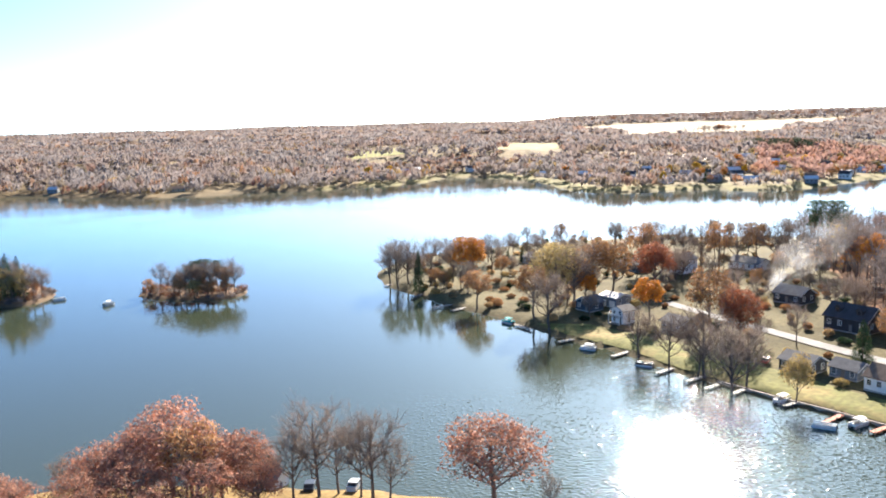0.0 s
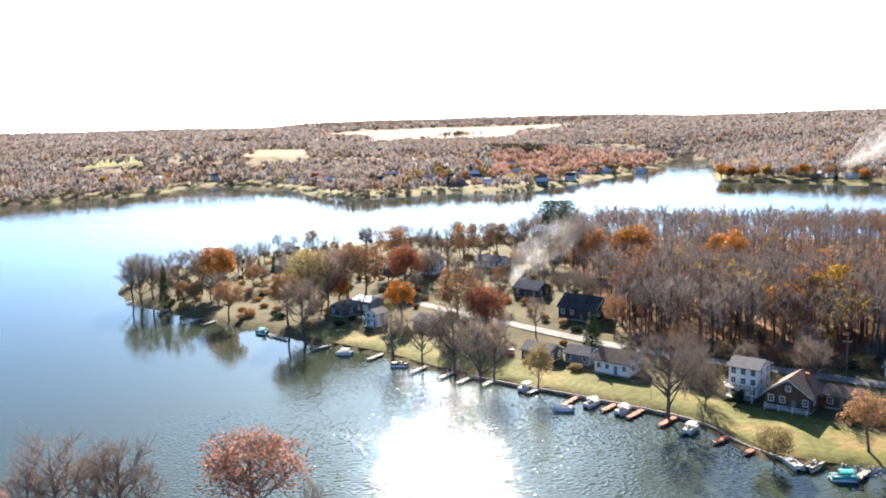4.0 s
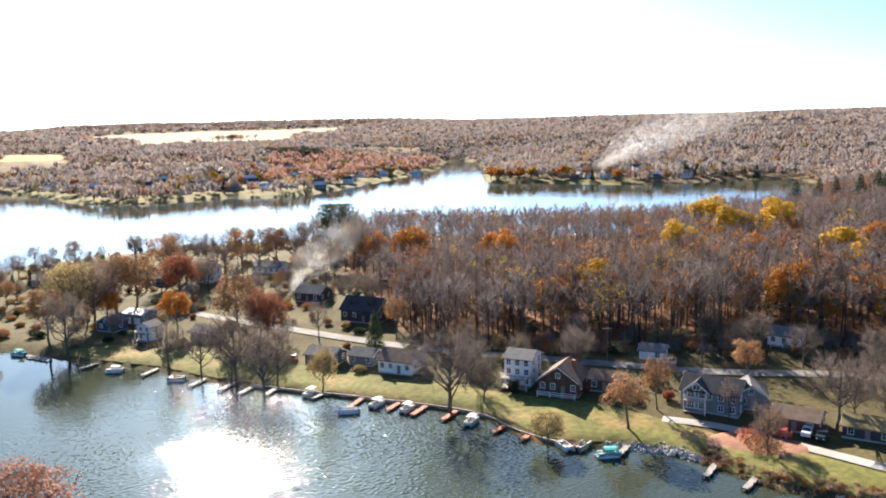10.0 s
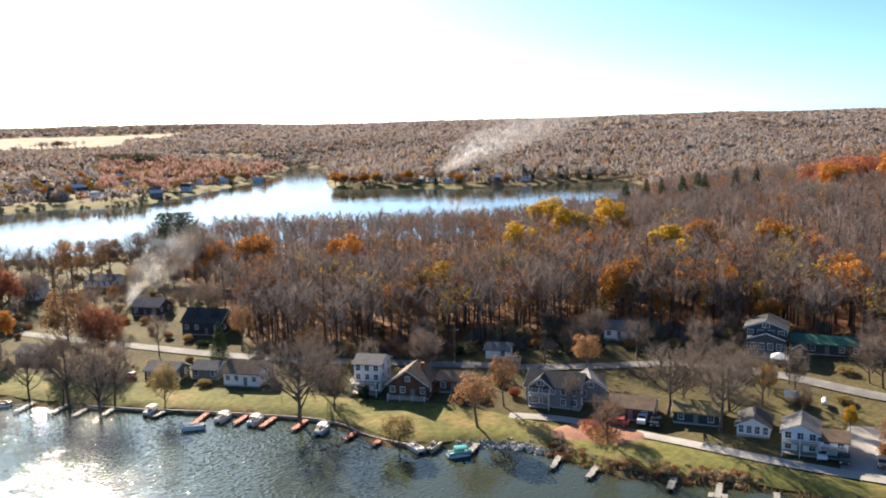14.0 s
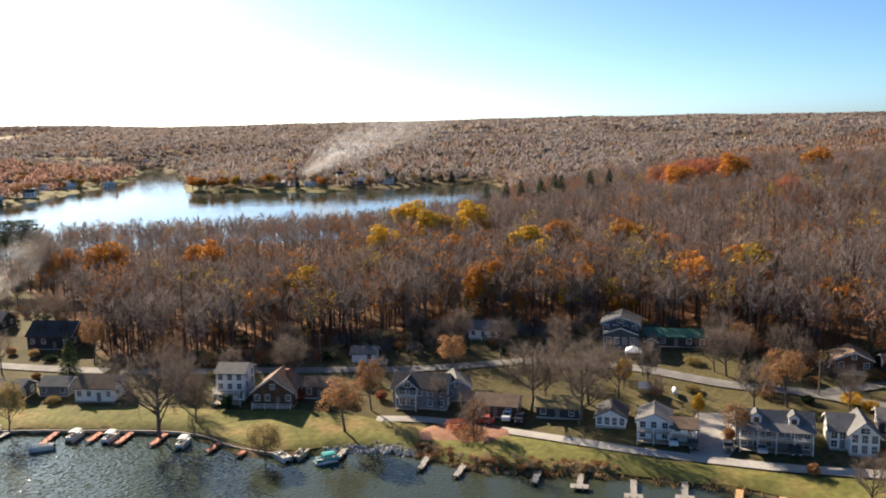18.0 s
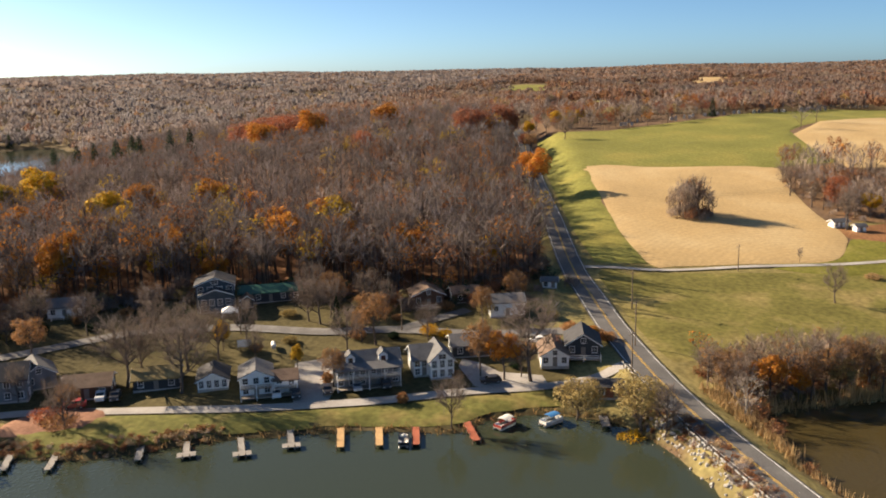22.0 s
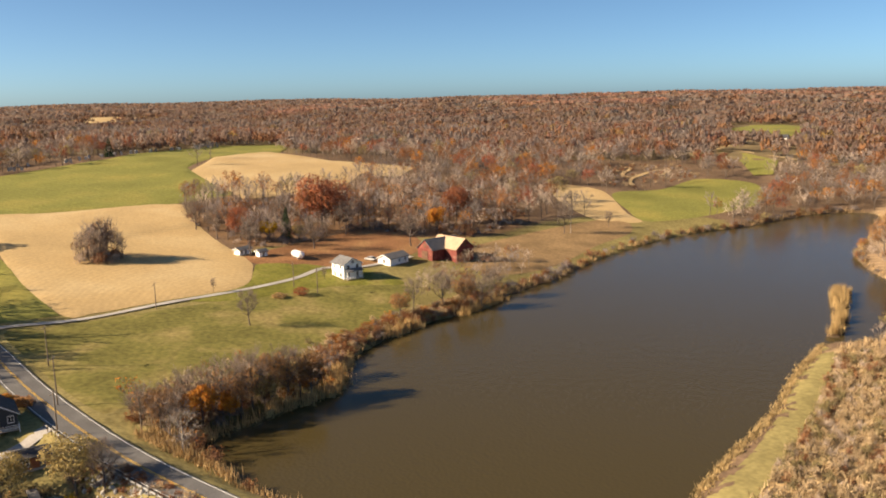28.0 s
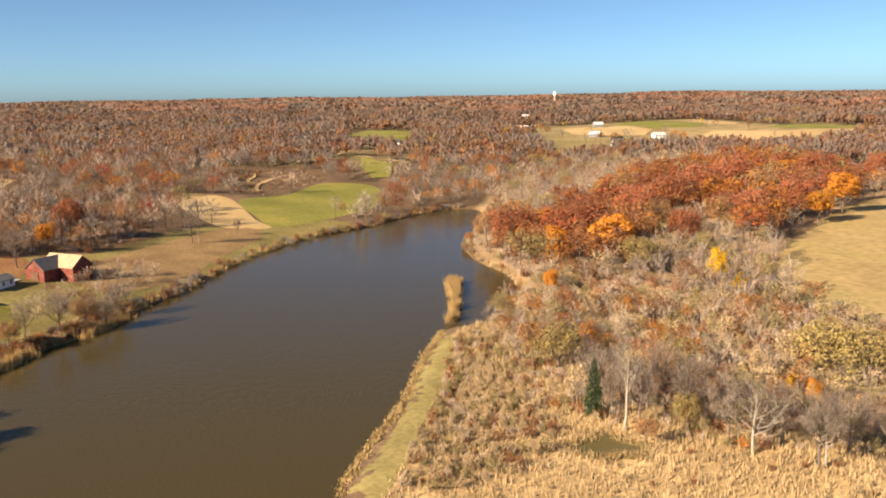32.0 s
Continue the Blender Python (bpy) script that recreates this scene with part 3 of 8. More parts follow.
def grown(poly, by):
    d = np.roll(poly, -1, 0) - np.roll(poly, 1, 0)
    n = np.c_[d[:, 1], -d[:, 0]] / np.maximum(np.hypot(*d.T), 1e-6)[:, None]
    area = np.sum(poly[:, 0] * np.roll(poly[:, 1], -1) - poly[:, 1] * np.roll(poly[:, 0], -1))
    return poly + n * by * (1 if area > 0 else -1)


cover("water_lake", grown(LAKE, 4), M_LAKE, "calm grey-blue lake water with small ripples", "lake", 120, z=0.0)
cover("water_pond", grown(POND, 3), M_POND, "still murky brown pond water", "pond", 80, z=0.0)
cover("water_far_pond", ring([(257, 980), (292, 962), (312, 1010), (283, 1044), (262, 1020)], 8), M_POOL, "small bright pond among the far woods", "pond", 20, lift=0.9)
cover("water_pool", grown(POOL, 0.5), M_POOL, "small dark pool ringed by dry grass", "pool", 20, z=float(gz(*POOL.T).max()) + 0.08)
cover("field_stubble", FIELD_TAN, M_STUBBLE, "harvested tan corn stubble field with curved rows", "field", 4.5, 0.35)
cover("field_green", FIELD_GREEN, M_CROP, "bright green winter crop field on a hill", "field", 4.2, 0.42)
cover("field_pale", FIELD_PALE, M_STUBBLE, "pale harvested field on the hilltop", "field", 5, 0.5)
cover("field_hill", FIELD_HILL, mat("dull_stubble", (0.30, 0.245, 0.175), 0.95, 0.2, 0.006, second=(0.24, 0.21, 0.14), fine=0.02, spec=0.1), "far pale harvested fields on the skyline", "field", 90, lift=1.5)
cover("meadow", MEADOW, M_MEADOW, "rough green and straw-coloured meadow by the pond", "meadow", 6)
cover("farmyard", FARMYARD, M_LITTER, "reddish-brown leaf-strewn farm slope", "yard", 6)
FARM_LAWN = ring([(262, -40), (272, -62), (290, -70), (299, -74), (298, -84), (290, -96), (284, -100), (281, -108), (272, -112), (258, -112), (262, -92), (256, -60)], 3)
cover("farm_lawn", FARM_LAWN, mat("farm_turf", (0.17, 0.165, 0.035), 0.9, 0.25, 0.08, 0.06, second=(0.26, 0.21, 0.08), fine=0.8, spec=0.1), "green grass round the farmhouse and drive", "lawn", 4, 0.24)
cover("farm_strip", FARM_STRIP, mat("dry_grass", (0.25, 0.165, 0.085), 0.95, 0.2, 0.08, 0.08, spec=0.1), "dry tan grass slope above the pond", "grass", 6)
cover("field_east_stubble", FIELD_EAST_TAN, M_STUBBLE, "small tan stubble field beyond the barn", "field", 8)
cover("field_east_green", FIELD_EAST_GREEN, M_CROP, "small green crop field at the head of the pond", "field", 8)
cover("field_south", FIELD_SOUTH, mat("hay_field", (0.345, 0.255, 0.125), 0.95, 0.18, 0.04, 0.08, second=(0.29, 0.235, 0.1), spec=0.1), "straw-coloured hay field beside the red oaks", "field", 8)
cover("pasture", PASTURE, mat("valley_pasture", (0.25, 0.20, 0.095), 0.95, 0.25, 0.02, second=(0.33, 0.25, 0.13), fine=0.3, spec=0.1), "brownish pasture in the valley beyond the pond", "pasture", 25, 0.6)
for kind, pts in FAR_FIELDS:
    far = grown(np.array(pts, float), 0)
    cover("field_far", far, M_CROP if kind == "green" else M_STUBBLE, "distant %s farm field" % ("green" if kind == "green" else "tan"), "field", 40, lift=0.8)
cover("levee_grass", LEVEE, mat("levee_turf", (0.255, 0.212, 0.09), 0.95, 0.2, 0.1, 0.06, spec=0.1), "mown grass levee along the pond", "levee", 4)


def lane(line, width, offset=0.0, a=0, b=None):
    """Left and right edges of a band along a line."""
    b = len(line) if b is None else b
    d = np.gradient(line, axis=0)
    n = np.c_[-d[:, 1], d[:, 0]] / np.maximum(np.hypot(*d.T), 1e-9)[:, None]
    return (line + n * (offset + width / 2))[a:b], (line + n * (offset - width / 2))[a:b]


def band(name, line, width, material, label, category, lift=0.2, heights=None, offset=0.0, parent=None, thick=0.0):
    """A road or painted line laid on the ground, three points across."""
    l, r = lane(line, width, offset)
    m = (l + r) / 2
    zs = [(heights if heights is not None else gz(p[:, 0], p[:, 1])) + lift for p in (l, m, r)]
    if heights is None:
        top = np.maximum(np.maximum(zs[0], zs[1]), zs[2])
        zs = [0.25 * top + 0.75 * z for z in zs]
    n = len(line)
    v = np.vstack([np.c_[l, zs[0]], np.c_[m, zs[1] + 0.04 * min(width, 3) / 3], np.c_[r, zs[2]]])
    i = np.arange(n - 1)
    f = np.vstack([np.c_[i + k * n, i + (k + 1) * n, i + (k + 1) * n + 1, i + k * n + 1] for k in (0, 1)])
    ob = new(name, mesh_np(name, v, f, [material], smooth=True))
    if parent is not None:
        ob.parent = parent
        return ob
    return tagged(ob, label, category, kind="structure")


road = band("road", ROAD, 7.4, M_ASPHALT, "two-lane grey asphalt road with yellow centre lines", "road", 0.12, ROAD_Z)
fine_road = spline(ROAD[::4], 2.0)
fine_z = np.interp(fine_road[:, 0], ROAD[:, 0], ROAD_Z)
for off in (3.25, -3.25):
    band("edge_line", fine_road, 0.13, M_LINE_W, "", "", 0.20, fine_z, off, road)
for off in (0.16, -0.16):
    band("centre_line", fine_road, 0.11, M_LINE_Y, "", "", 0.21, fine_z, off, road)
FRONT_ROAD = spline([(128, 124), (134, 115), (137.5, 106), (140.5, 91), (143.5, 76), (148, 60.5), (154, 45), (161, 28), (166, 14), (171, 5), (178, -3)], 2)
BACK_ROAD = spline([(75, 285), (98, 231), (117, 195), (134, 168), (150, 143), (162, 131), (176, 116), (182, 102), (184, 88), (185, 70), (189, 54), (191, 33), (194, 20), (197, 5)], 3)
DRIVE = spline([(249, 12), (248.9, 9.6), (252.4, -14.8), (261.4, -43.1), (267.9, -62.8), (276.0, -80.6), (285.4, -93.8), (284.0, -108.3), (293.3, -131.2)], 3)
band("lane_front", FRONT_ROAD, 3.1, M_GRAVEL, "narrow pale lane along the waterfront lawn", "lane", 0.15)
band("lane_back", BACK_ROAD, 4.4, M_LANE, "narrow grey lane behind the cottages", "lane", 0.16)
band("drive_farm", DRIVE, 2.4, M_GRAVEL, "pale gravel farm drive", "drive", 0.3)
band("trail", spline([(470, -370.5), (463.5, -371), (447, -351), (435.5, -352), (451, -380), (448.5, -389), (436.5, -374), (447, -372), (431.5, -346.5), (412, -330)], 2), 2.2, M_STUBBLE, "winding sandy track through rough brush", "track", 0.5)
band("drive_upper", spline([(189, 52), (197, 45.5), (206, 38)], 2), 3.5, M_ASPHALT, "short dark drive up to a cabin", "drive", 0.18)
cover("parking_lot", np.array([(167, 69), (171, 63), (167, 58), (158, 56.5), (150, 56), (148, 62), (156, 66)], float), M_GRAVEL, "grey paved parking area between the houses", "parking", 3, 0.24)
cover("parking_court", np.array([(176, 34), (172, 34), (163, 29), (162, 24), (166, 14), (171, 16), (171, 25), (175, 30)], float), M_GRAVEL, "pale paved court by the lane", "parking", 3, 0.26)
LAWN_A = np.vstack([spline([(121, 105), (123, 94), (128, 84), (135, 71.5), (139, 60), (143, 50), (144.5, 38), (146, 30), (151, 26), (156, 18), (158, 11)], 3), spline([(164.5, 13), (159, 27), (152.2, 44), (146.3, 59.5), (141.8, 75), (138.5, 90.5), (136, 102), (133, 112)], 3)])
LAWN_B = np.vstack([spline([(29, 268), (38, 251), (51, 234), (59, 217), (68, 203), (77, 190), (87, 177), (101, 155), (103, 138), (106, 129), (114, 122), (120, 114), (122, 106)], 3), spline([(131, 113), (128, 124), (124, 136), (116, 150), (106, 168), (95, 186), (84, 205), (74, 222), (62, 240), (45, 262)], 3)])
cover("leaf_carpet", ring([(126, 111), (133, 112), (139, 106), (140, 98), (134, 95.5), (129, 100)], 2), mat("pink_leaf_litter", (0.30, 0.16, 0.11), 0.95, 0.25, 0.2, 0.06, second=(0.36, 0.2, 0.13), fine=2.0, spec=0.1), "carpet of fallen pinkish leaves under a bare tree", "leaf litter", 2, 0.42)
cover("lawn_east", LAWN_A, M_LAWN, "green and straw-coloured waterfront lawn strip", "lawn", 2.5, 0.3)
cover("lawn_west", LAWN_B, M_LAWN, "sunlit green lawn sloping to the docks", "lawn", 2.5, 0.3)


# ---- vegetation ----
def blades(rng, base, tips, width):
    """One slender triangle from each base to its tip."""
    d = tips - base
    side = np.cross(d, rng.normal(size=d.shape))
    side = side / np.maximum(np.linalg.norm(side, axis=1, keepdims=True), 1e-6) * np.reshape(width, (-1, 1)) / 2
    v = np.stack([base - side, base + side, tips], 1).reshape(-1, 3)
    return v, np.arange(len(v)).reshape(-1, 3)


def flakes(rng, centre, size, out=None):
    """One small tilted triangle at each centre; out: the way that it roughly faces."""
    a = rng.normal(size=centre.shape)
    if out is not None:
        face = out / np.maximum(np.linalg.norm(out, axis=1, keepdims=True), 1e-6) + rng.normal(0, 0.45, centre.shape)
        a = np.cross(face, a)
    a /= np.linalg.norm(a, axis=1, keepdims=True)
    b = np.cross(a, rng.normal(size=centre.shape) if out is None else face)
    b /= np.linalg.norm(b, axis=1, keepdims=True)
    s = np.reshape(size, (-1, 1))
    v = np.stack([centre + a * s, centre - a * s * 0.5 + b * s * 0.8, centre - a * s * 0.5 - b * s * 0.8], 1).reshape(-1, 3)
    return v, np.arange(len(v)).reshape(-1, 3)


def tubes(a, b, ra, rb, sides=4):
    """A tapered prism from each a to its b."""
    d = b - a
    d = d / np.maximum(np.linalg.norm(d, axis=1, keepdims=True), 1e-6)
    ref = np.where(np.abs(d[:, 2:]) > 0.9, [[1.0, 0, 0]], [[0, 0, 1.0]])
    u = np.cross(d, ref)
    u /= np.linalg.norm(u, axis=1, keepdims=True)
    w = np.cross(d, u)
    n = len(a)
    ang = np.arange(sides) * 2 * math.pi / sides
    ringv = u[:, None] * np.cos(ang)[None, :, None] + w[:, None] * np.sin(ang)[None, :, None]
    v = np.concatenate([a[:, None] + ringv * np.reshape(ra, (-1, 1, 1)), b[:, None] + ringv * np.reshape(rb, (-1, 1, 1))], 1)
    i = np.arange(sides)
    j = (i + 1) % sides
    f = np.vstack([np.c_[i, j, j + sides], np.c_[i, j + sides, i + sides]])
    return v.reshape(-1, 3), (np.arange(n)[:, None, None] * 2 * sides + f).reshape(-1, 3)


def joined(*pieces):
    vs, fs, n = [], [], 0
    for v, f in pieces:
        vs.append(v)
        fs.append(f + n)
        n += len(v)
    return np.vstack(vs), np.vstack(fs)


def facing(v, f):
    """At each point the way that its own face looks."""
    n = np.zeros_like(v)
    n[f.ravel()] = np.repeat(np.cross(v[f[:, 1]] - v[f[:, 0]], v[f[:, 2]] - v[f[:, 0]]), 3, 0)
    return n / np.maximum(np.linalg.norm(n, axis=1, keepdims=True), 1e-9)


def lump_places(rng, lumps, spread, low, high):
    """Middles and sizes of the leaf masses that make up a rounded crown."""
    i = np.arange(lumps)
    up = 0.92 - 1.45 * (i + rng.uniform(0.2, 0.8, lumps)) / lumps
    az = i * 2.4 + rng.uniform(-0.5, 0.5, lumps)
    flat = np.sqrt(np.maximum(1 - up**2, 0))
    d = np.c_[np.cos(az) * flat, np.sin(az) * flat, up]
    half = (high - low) / 2
    c = d * [spread, spread, half] * rng.uniform(0.5, 0.8, (lumps, 1)) + [0, 0, low + half]
    return c, rng.uniform(0.26, 0.44, lumps) * spread


def shell(rng, count, c, r, flat=0.85, deep=0.45):
    """Points strewn over the outer part of round masses, and the way out at each."""
    k = rng.choice(len(c), count, p=r**2 / np.sum(r**2))
    d = rng.normal(size=(count, 3)) + [0, 0, 0.25]
    d /= np.linalg.norm(d, axis=1, keepdims=True)
    p = c[k] + d * r[k, None] * rng.uniform(deep, 1.0, (count, 1)) ** 0.7 * [1, 1, flat]
    return p, d


def tree_meshes(seed, height, spread, kind, twigs=900, leaves=2200, leaf=0.32, start=0.28, bark=None, lumps=16):
    """Trunk mesh and crown mesh of one tree kind, one unit is a metre."""
    rng = np.random.default_rng(seed)
    t = np.linspace(0, 1, 6)
    line = np.c_[np.cumsum(rng.normal(0, 0.018, 6)) * height * 0.5, np.cumsum(rng.normal(0, 0.018, 6)) * height * 0.5, t * height * 0.84]
    line[0, :2] = 0
    rad = 0.019 * height * (1 - t) ** 0.8 + 0.02
    c, r = lump_places(rng, lumps, spread, start * height, height)
    c[:, :2] += line[3, :2]
    h = np.clip(c[:, 2] - 0.75 * np.hypot(c[:, 0], c[:, 1]) - 0.06 * height, start * 0.75 * height, 0.8 * height)
    p = np.stack([np.interp(h, line[:, 2], line[:, k]) for k in range(3)], 1)
    bend = p + (c - p) * 0.5 + rng.normal(0, 0.035, p.shape) * height - [0, 0, 0.02 * height]
    thick = 0.5 * np.interp(h, line[:, 2], rad) + 0.015
    n = 12 if leaves == 0 else 8
    k = np.repeat(np.arange(lumps), n)
    u = rng.uniform(0.25, 1.0, (len(k), 1))
    root = bend[k] + (c[k] - bend[k]) * u
    way = rng.normal(size=root.shape) * [1, 1, 0.8] + (c[k] - [0, 0, height * 0.35]) / spread * 0.9 + [0, 0, 0.5]
    way /= np.linalg.norm(way, axis=1, keepdims=True)
    end = root + way * r[k, None] * rng.uniform(0.75, 1.35, (len(k), 1))
    tv, tf = joined(tubes(line[:-1], line[1:], rad[:-1], rad[1:], 6), tubes(p, bend, thick, thick * 0.72, 4), tubes(bend, c, thick * 0.72, thick * 0.4, 3), tubes(root, end, thick[k] * 0.38, np.full(len(k), 0.012), 3))
    trunk = mesh_np("trunk", tv, tf, [bark or M_BARK], smooth=True)
    j = rng.integers(0, len(k), twigs)
    base = root[j] + (end[j] - root[j]) * rng.uniform(0.15, 1.0, (twigs, 1))
    tip = base + (way[j] * 0.7 + rng.normal(0, 0.5, base.shape) + [0, 0, 0.3]) * rng.uniform(0.04, 0.085, (twigs, 1)) * height
    v, f = blades(rng, base, tip, 0.03 * height / 14)
    mats, idx = [M_TWIG], np.zeros(len(f), int)
    soft = facing(v, f)
    if leaves:
        q, out = shell(rng, leaves, c, r * 1.15)
        lv, lf = flakes(rng, q, rng.uniform(0.6, 1.3, leaves) * leaf, out + [0, 0, 0.2])
        v, f = joined((v, f), (lv, lf))
        idx = np.r_[idx, np.ones(leaves, int)]
        mats.append(LEAF[kind])
        away_ = np.repeat(out * 0.6 + (q - [0, 0, height * 0.45]) / spread * 0.5 + rng.normal(0, 0.22, out.shape) + [0, 0, 0.15], 3, 0)
        soft = np.vstack([soft, away_])
    return trunk, mesh_np("crown", v, f, mats, index=idx, soft=soft)


def conifer_meshes(seed, height, spread, pine=False):
    rng = np.random.default_rng(seed)
    n = 26
    line = np.c_[np.zeros(6), np.zeros(6), np.linspace(0, height, 6)]
    rad = np.linspace(0.02 * height, 0.03, 6)
    tv, tf = tubes(line[:-1], line[1:], rad[:-1], rad[1:], 5)
    trunk = mesh_np("trunk", tv, tf, [M_BARK], smooth=True)
    base, tip, w = [], [], []
    for i in range(n):
        h = (0.5 if pine else 0.06) + (0.48 if pine else 0.93) * i / n
        reach = spread * ((0.55 + 0.45 * math.sin(i * 1.9)) if pine else (1 - h) ** 0.85) + 0.2
        for k in range(9):
            az = k * 0.7 + i * 1.3 + rng.uniform(-0.3, 0.3)
            p = np.array([0, 0, h * height])
            e = p + np.array([math.cos(az), math.sin(az), 0.05 if pine else -0.28]) * reach * rng.uniform(0.75, 1.1)
            for s in range(14):
                u = rng.uniform(0.2, 1.0)
                q = p + (e - p) * u
                base.append(q + rng.normal(0, 0.06 * reach, 3)), tip.append(q + (e - p) * 0.22 + rng.normal(0, 0.13, 3) * reach + [0, 0, 0.1 if pine else -0.1])
                w.append(0.16 * height / 12)
    v, f = blades(rng, np.array(base), np.array(tip), np.array(w))
    return trunk, mesh_np("crown", v, f, [LEAF["green"]])


KINDS = {}


def add_kind(key, label, meshes):
    KINDS.setdefault(key, []).append((label, meshes))


for s in range(4):
    add_kind("bare", "tall leafless grey-brown tree", tree_meshes(10 + s, 16, 5.6 + 0.5 * s, "twig", 3600, 0, start=0.2, lumps=19 + s))
for s in range(3):
    add_kind("rust", "half-bare tree with rust-brown leaves", tree_meshes(20 + s, 15, 4.9, "rust", 1300, 1900, 0.26, start=0.22))
    add_kind("orange", "autumn tree with bright orange leaves", tree_meshes(30 + s, 14, 4.6, "orange", 500, 3000, 0.30, 0.18))
    add_kind("pink", "broad tree with thinning red leaves over bare branches", tree_meshes(90 + s, 16, 6.4, "pink", 2800, 3600, 0.24, 0.08, lumps=26))
    add_kind("red", "broad oak with dense dark red leaves", tree_meshes(40 + s, 16, 6.4, "red", 1800, 5600, 0.26, 0.06, lumps=28))
for s in range(2):
    add_kind("yellow", "tree with golden yellow leaves", tree_meshes(50 + s, 13, 4.3, "yellow", 600, 4200, 0.27, 0.18))
    add_kind("olive", "tree with fading olive-yellow leaves", tree_meshes(60 + s, 12, 4.8, "olive", 1100, 3200, 0.22, start=0.14, lumps=20))
    add_kind("spruce", "dark green pointed spruce", conifer_meshes(70 + s, 14, 3.0 + 0.6 * s))
add_kind("pine", "tall pine with flat dark green tiers", conifer_meshes(75, 20, 4.5, True))
add_kind("pale", "dead pale-barked bare tree", tree_meshes(80, 14, 6.2, "twig", 800, 0, bark=M_PALEBARK, lumps=12))
add_kind("pale", "dead pale-barked bare tree", tree_meshes(81, 15, 4.2, "twig", 800, 0, bark=M_PALEBARK, lumps=10))
UNIT = {"bare": 16, "pink": 16, "rust": 15, "orange": 14, "red": 16, "yellow": 13, "olive": 12, "spruce": 14, "pine": 20, "pale": 14}
trees_made = 0


TREE_NAMES = {"bare": "bare_tree", "pink": "oak_tree", "rust": "beech_tree", "orange": "maple_tree", "red": "oak_tree", "yellow": "poplar_tree", "olive": "willow_tree", "spruce": "spruce_tree", "pine": "pine_tree", "pale": "dead_tree"}


def plant(kind, x, y, h, wide=1.0, label=""):
    """One tree standing on the ground: thing > trunk, crown."""
    global trees_made
    trees_made += 1
    words, (trunk, crown) = KINDS[kind][trees_made % len(KINDS[kind])]
    top = new(TREE_NAMES[kind])
    s = h / UNIT[kind]
    z = float(gz(x, y)) - 0.15
    top.matrix_world = pose(x, y, z, 0, 0, (trees_made * 137.5) % 360) @ Matrix.Diagonal((s * wide, s * wide, s, 1))
    part("trunk", trunk, None, top)
    part("crown", crown, None, top)
    return tagged(top, label or words, "tree", "trees")


def mid_template(seed, leafy, tall=True, broad=False):
    """A cheap wood tree or bush about one unit high: points, triangles and which colour each point takes."""
    rng = np.random.default_rng(seed)
    if tall:
        k = 9
        c, r = lump_places(rng, k, 0.33 if broad else 0.29, 0.2 if broad else 0.33, 1.0)
        top = np.array([[rng.normal(0, 0.02), rng.normal(0, 0.02), 0.8]])
        tv, tf = tubes(np.zeros((1, 3)), top, [0.012], [0.004], 4)
        h = np.clip(c[:, 2] - 0.9 * np.hypot(c[:, 0], c[:, 1]) - 0.08, 0.12 if broad else 0.3, 0.75)
        p = top * h[:, None] / 0.8
        lv, lf = blades(rng, p, c, 0.011)
        n = 170 if broad else 150
        which = rng.integers(0, k, n)
        b = p[which] + (c[which] - p[which]) * rng.uniform(0.45, 1.1, (n, 1))
        d = rng.normal(size=(n, 3)) + (c[which] - [0, 0, 0.4]) * 2.5 + [0, 0, 0.6]
        t = b + d / np.linalg.norm(d, axis=1, keepdims=True) * r[which, None] * rng.uniform(0.7, 1.5, (n, 1))
        wv, wf = blades(rng, b, t, 0.0095)
        pieces, colour = [(tv, tf), (lv, lf), (wv, wf)], [0] * (len(tv) + len(lv)) + [1] * len(wv)
    else:
        n = 95
        c, r = lump_places(rng, 6, 0.42, 0.05, 1.0)
        b = np.c_[rng.normal(0, 0.2, (n, 2)), rng.uniform(0, 0.2, n)]
        t, _ = shell(rng, n, c, r)
        t[:, 2] = np.maximum(t[:, 2], 0.15)
        b = b + (t - b) * rng.uniform(0.0, 0.55, (n, 1))
        wv, wf = blades(rng, b, t, 0.030)
        pieces, colour = [(wv, wf)], [1] * len(wv)
    if leafy:
        q, out = shell(rng, leafy, c, r * 1.12)
        fv, ff = flakes(rng, q, rng.uniform(0.6, 1.25, leafy) * ((0.026 if broad else 0.022) if tall else 0.045), out + [0, 0, 0.2])
        pieces.append((fv, ff))
        colour += [2] * len(fv)
    v, f = joined(*pieces)
    return v, f, np.array(colour)


SPECIES = {"bare": (0.175, 0.146, 0.134), "grey": (0.26, 0.22, 0.205), "rust": (0.275, 0.118, 0.052), "orange": (0.42, 0.17, 0.035), "yellow": (0.48, 0.31, 0.04), "red": (0.30, 0.085, 0.042), "green": (0.035, 0.06, 0.03), "olive": (0.31, 0.25, 0.115), "straw": (0.5, 0.37, 0.22), "pale": (0.45, 0.36, 0.29)}


def scatter(zone, cell, seed, keep=1.0, block=(), box=None):
    """Jittered places inside an outline, clear of the blocked outlines."""
    rng = np.random.default_rng(seed)
    lo, hi = (zone.min(0), zone.max(0)) if zone is not None else box
    a, b = np.meshgrid(np.arange(lo[0], hi[0], cell), np.arange(lo[1], hi[1], cell))
    a, b = a.ravel() + rng.uniform(-0.5, 0.5, a.size) * cell, b.ravel() + rng.uniform(-0.5, 0.5, b.size) * cell
    ok = rng.uniform(size=a.size) < keep
    if zone is not None:
        ok &= inside(a, b, zone)
    a, b = a[ok], b[ok]
    ok = free_of(a, b, block) & (gz(a, b) > 0.25)
    return a[ok], b[ok], rng


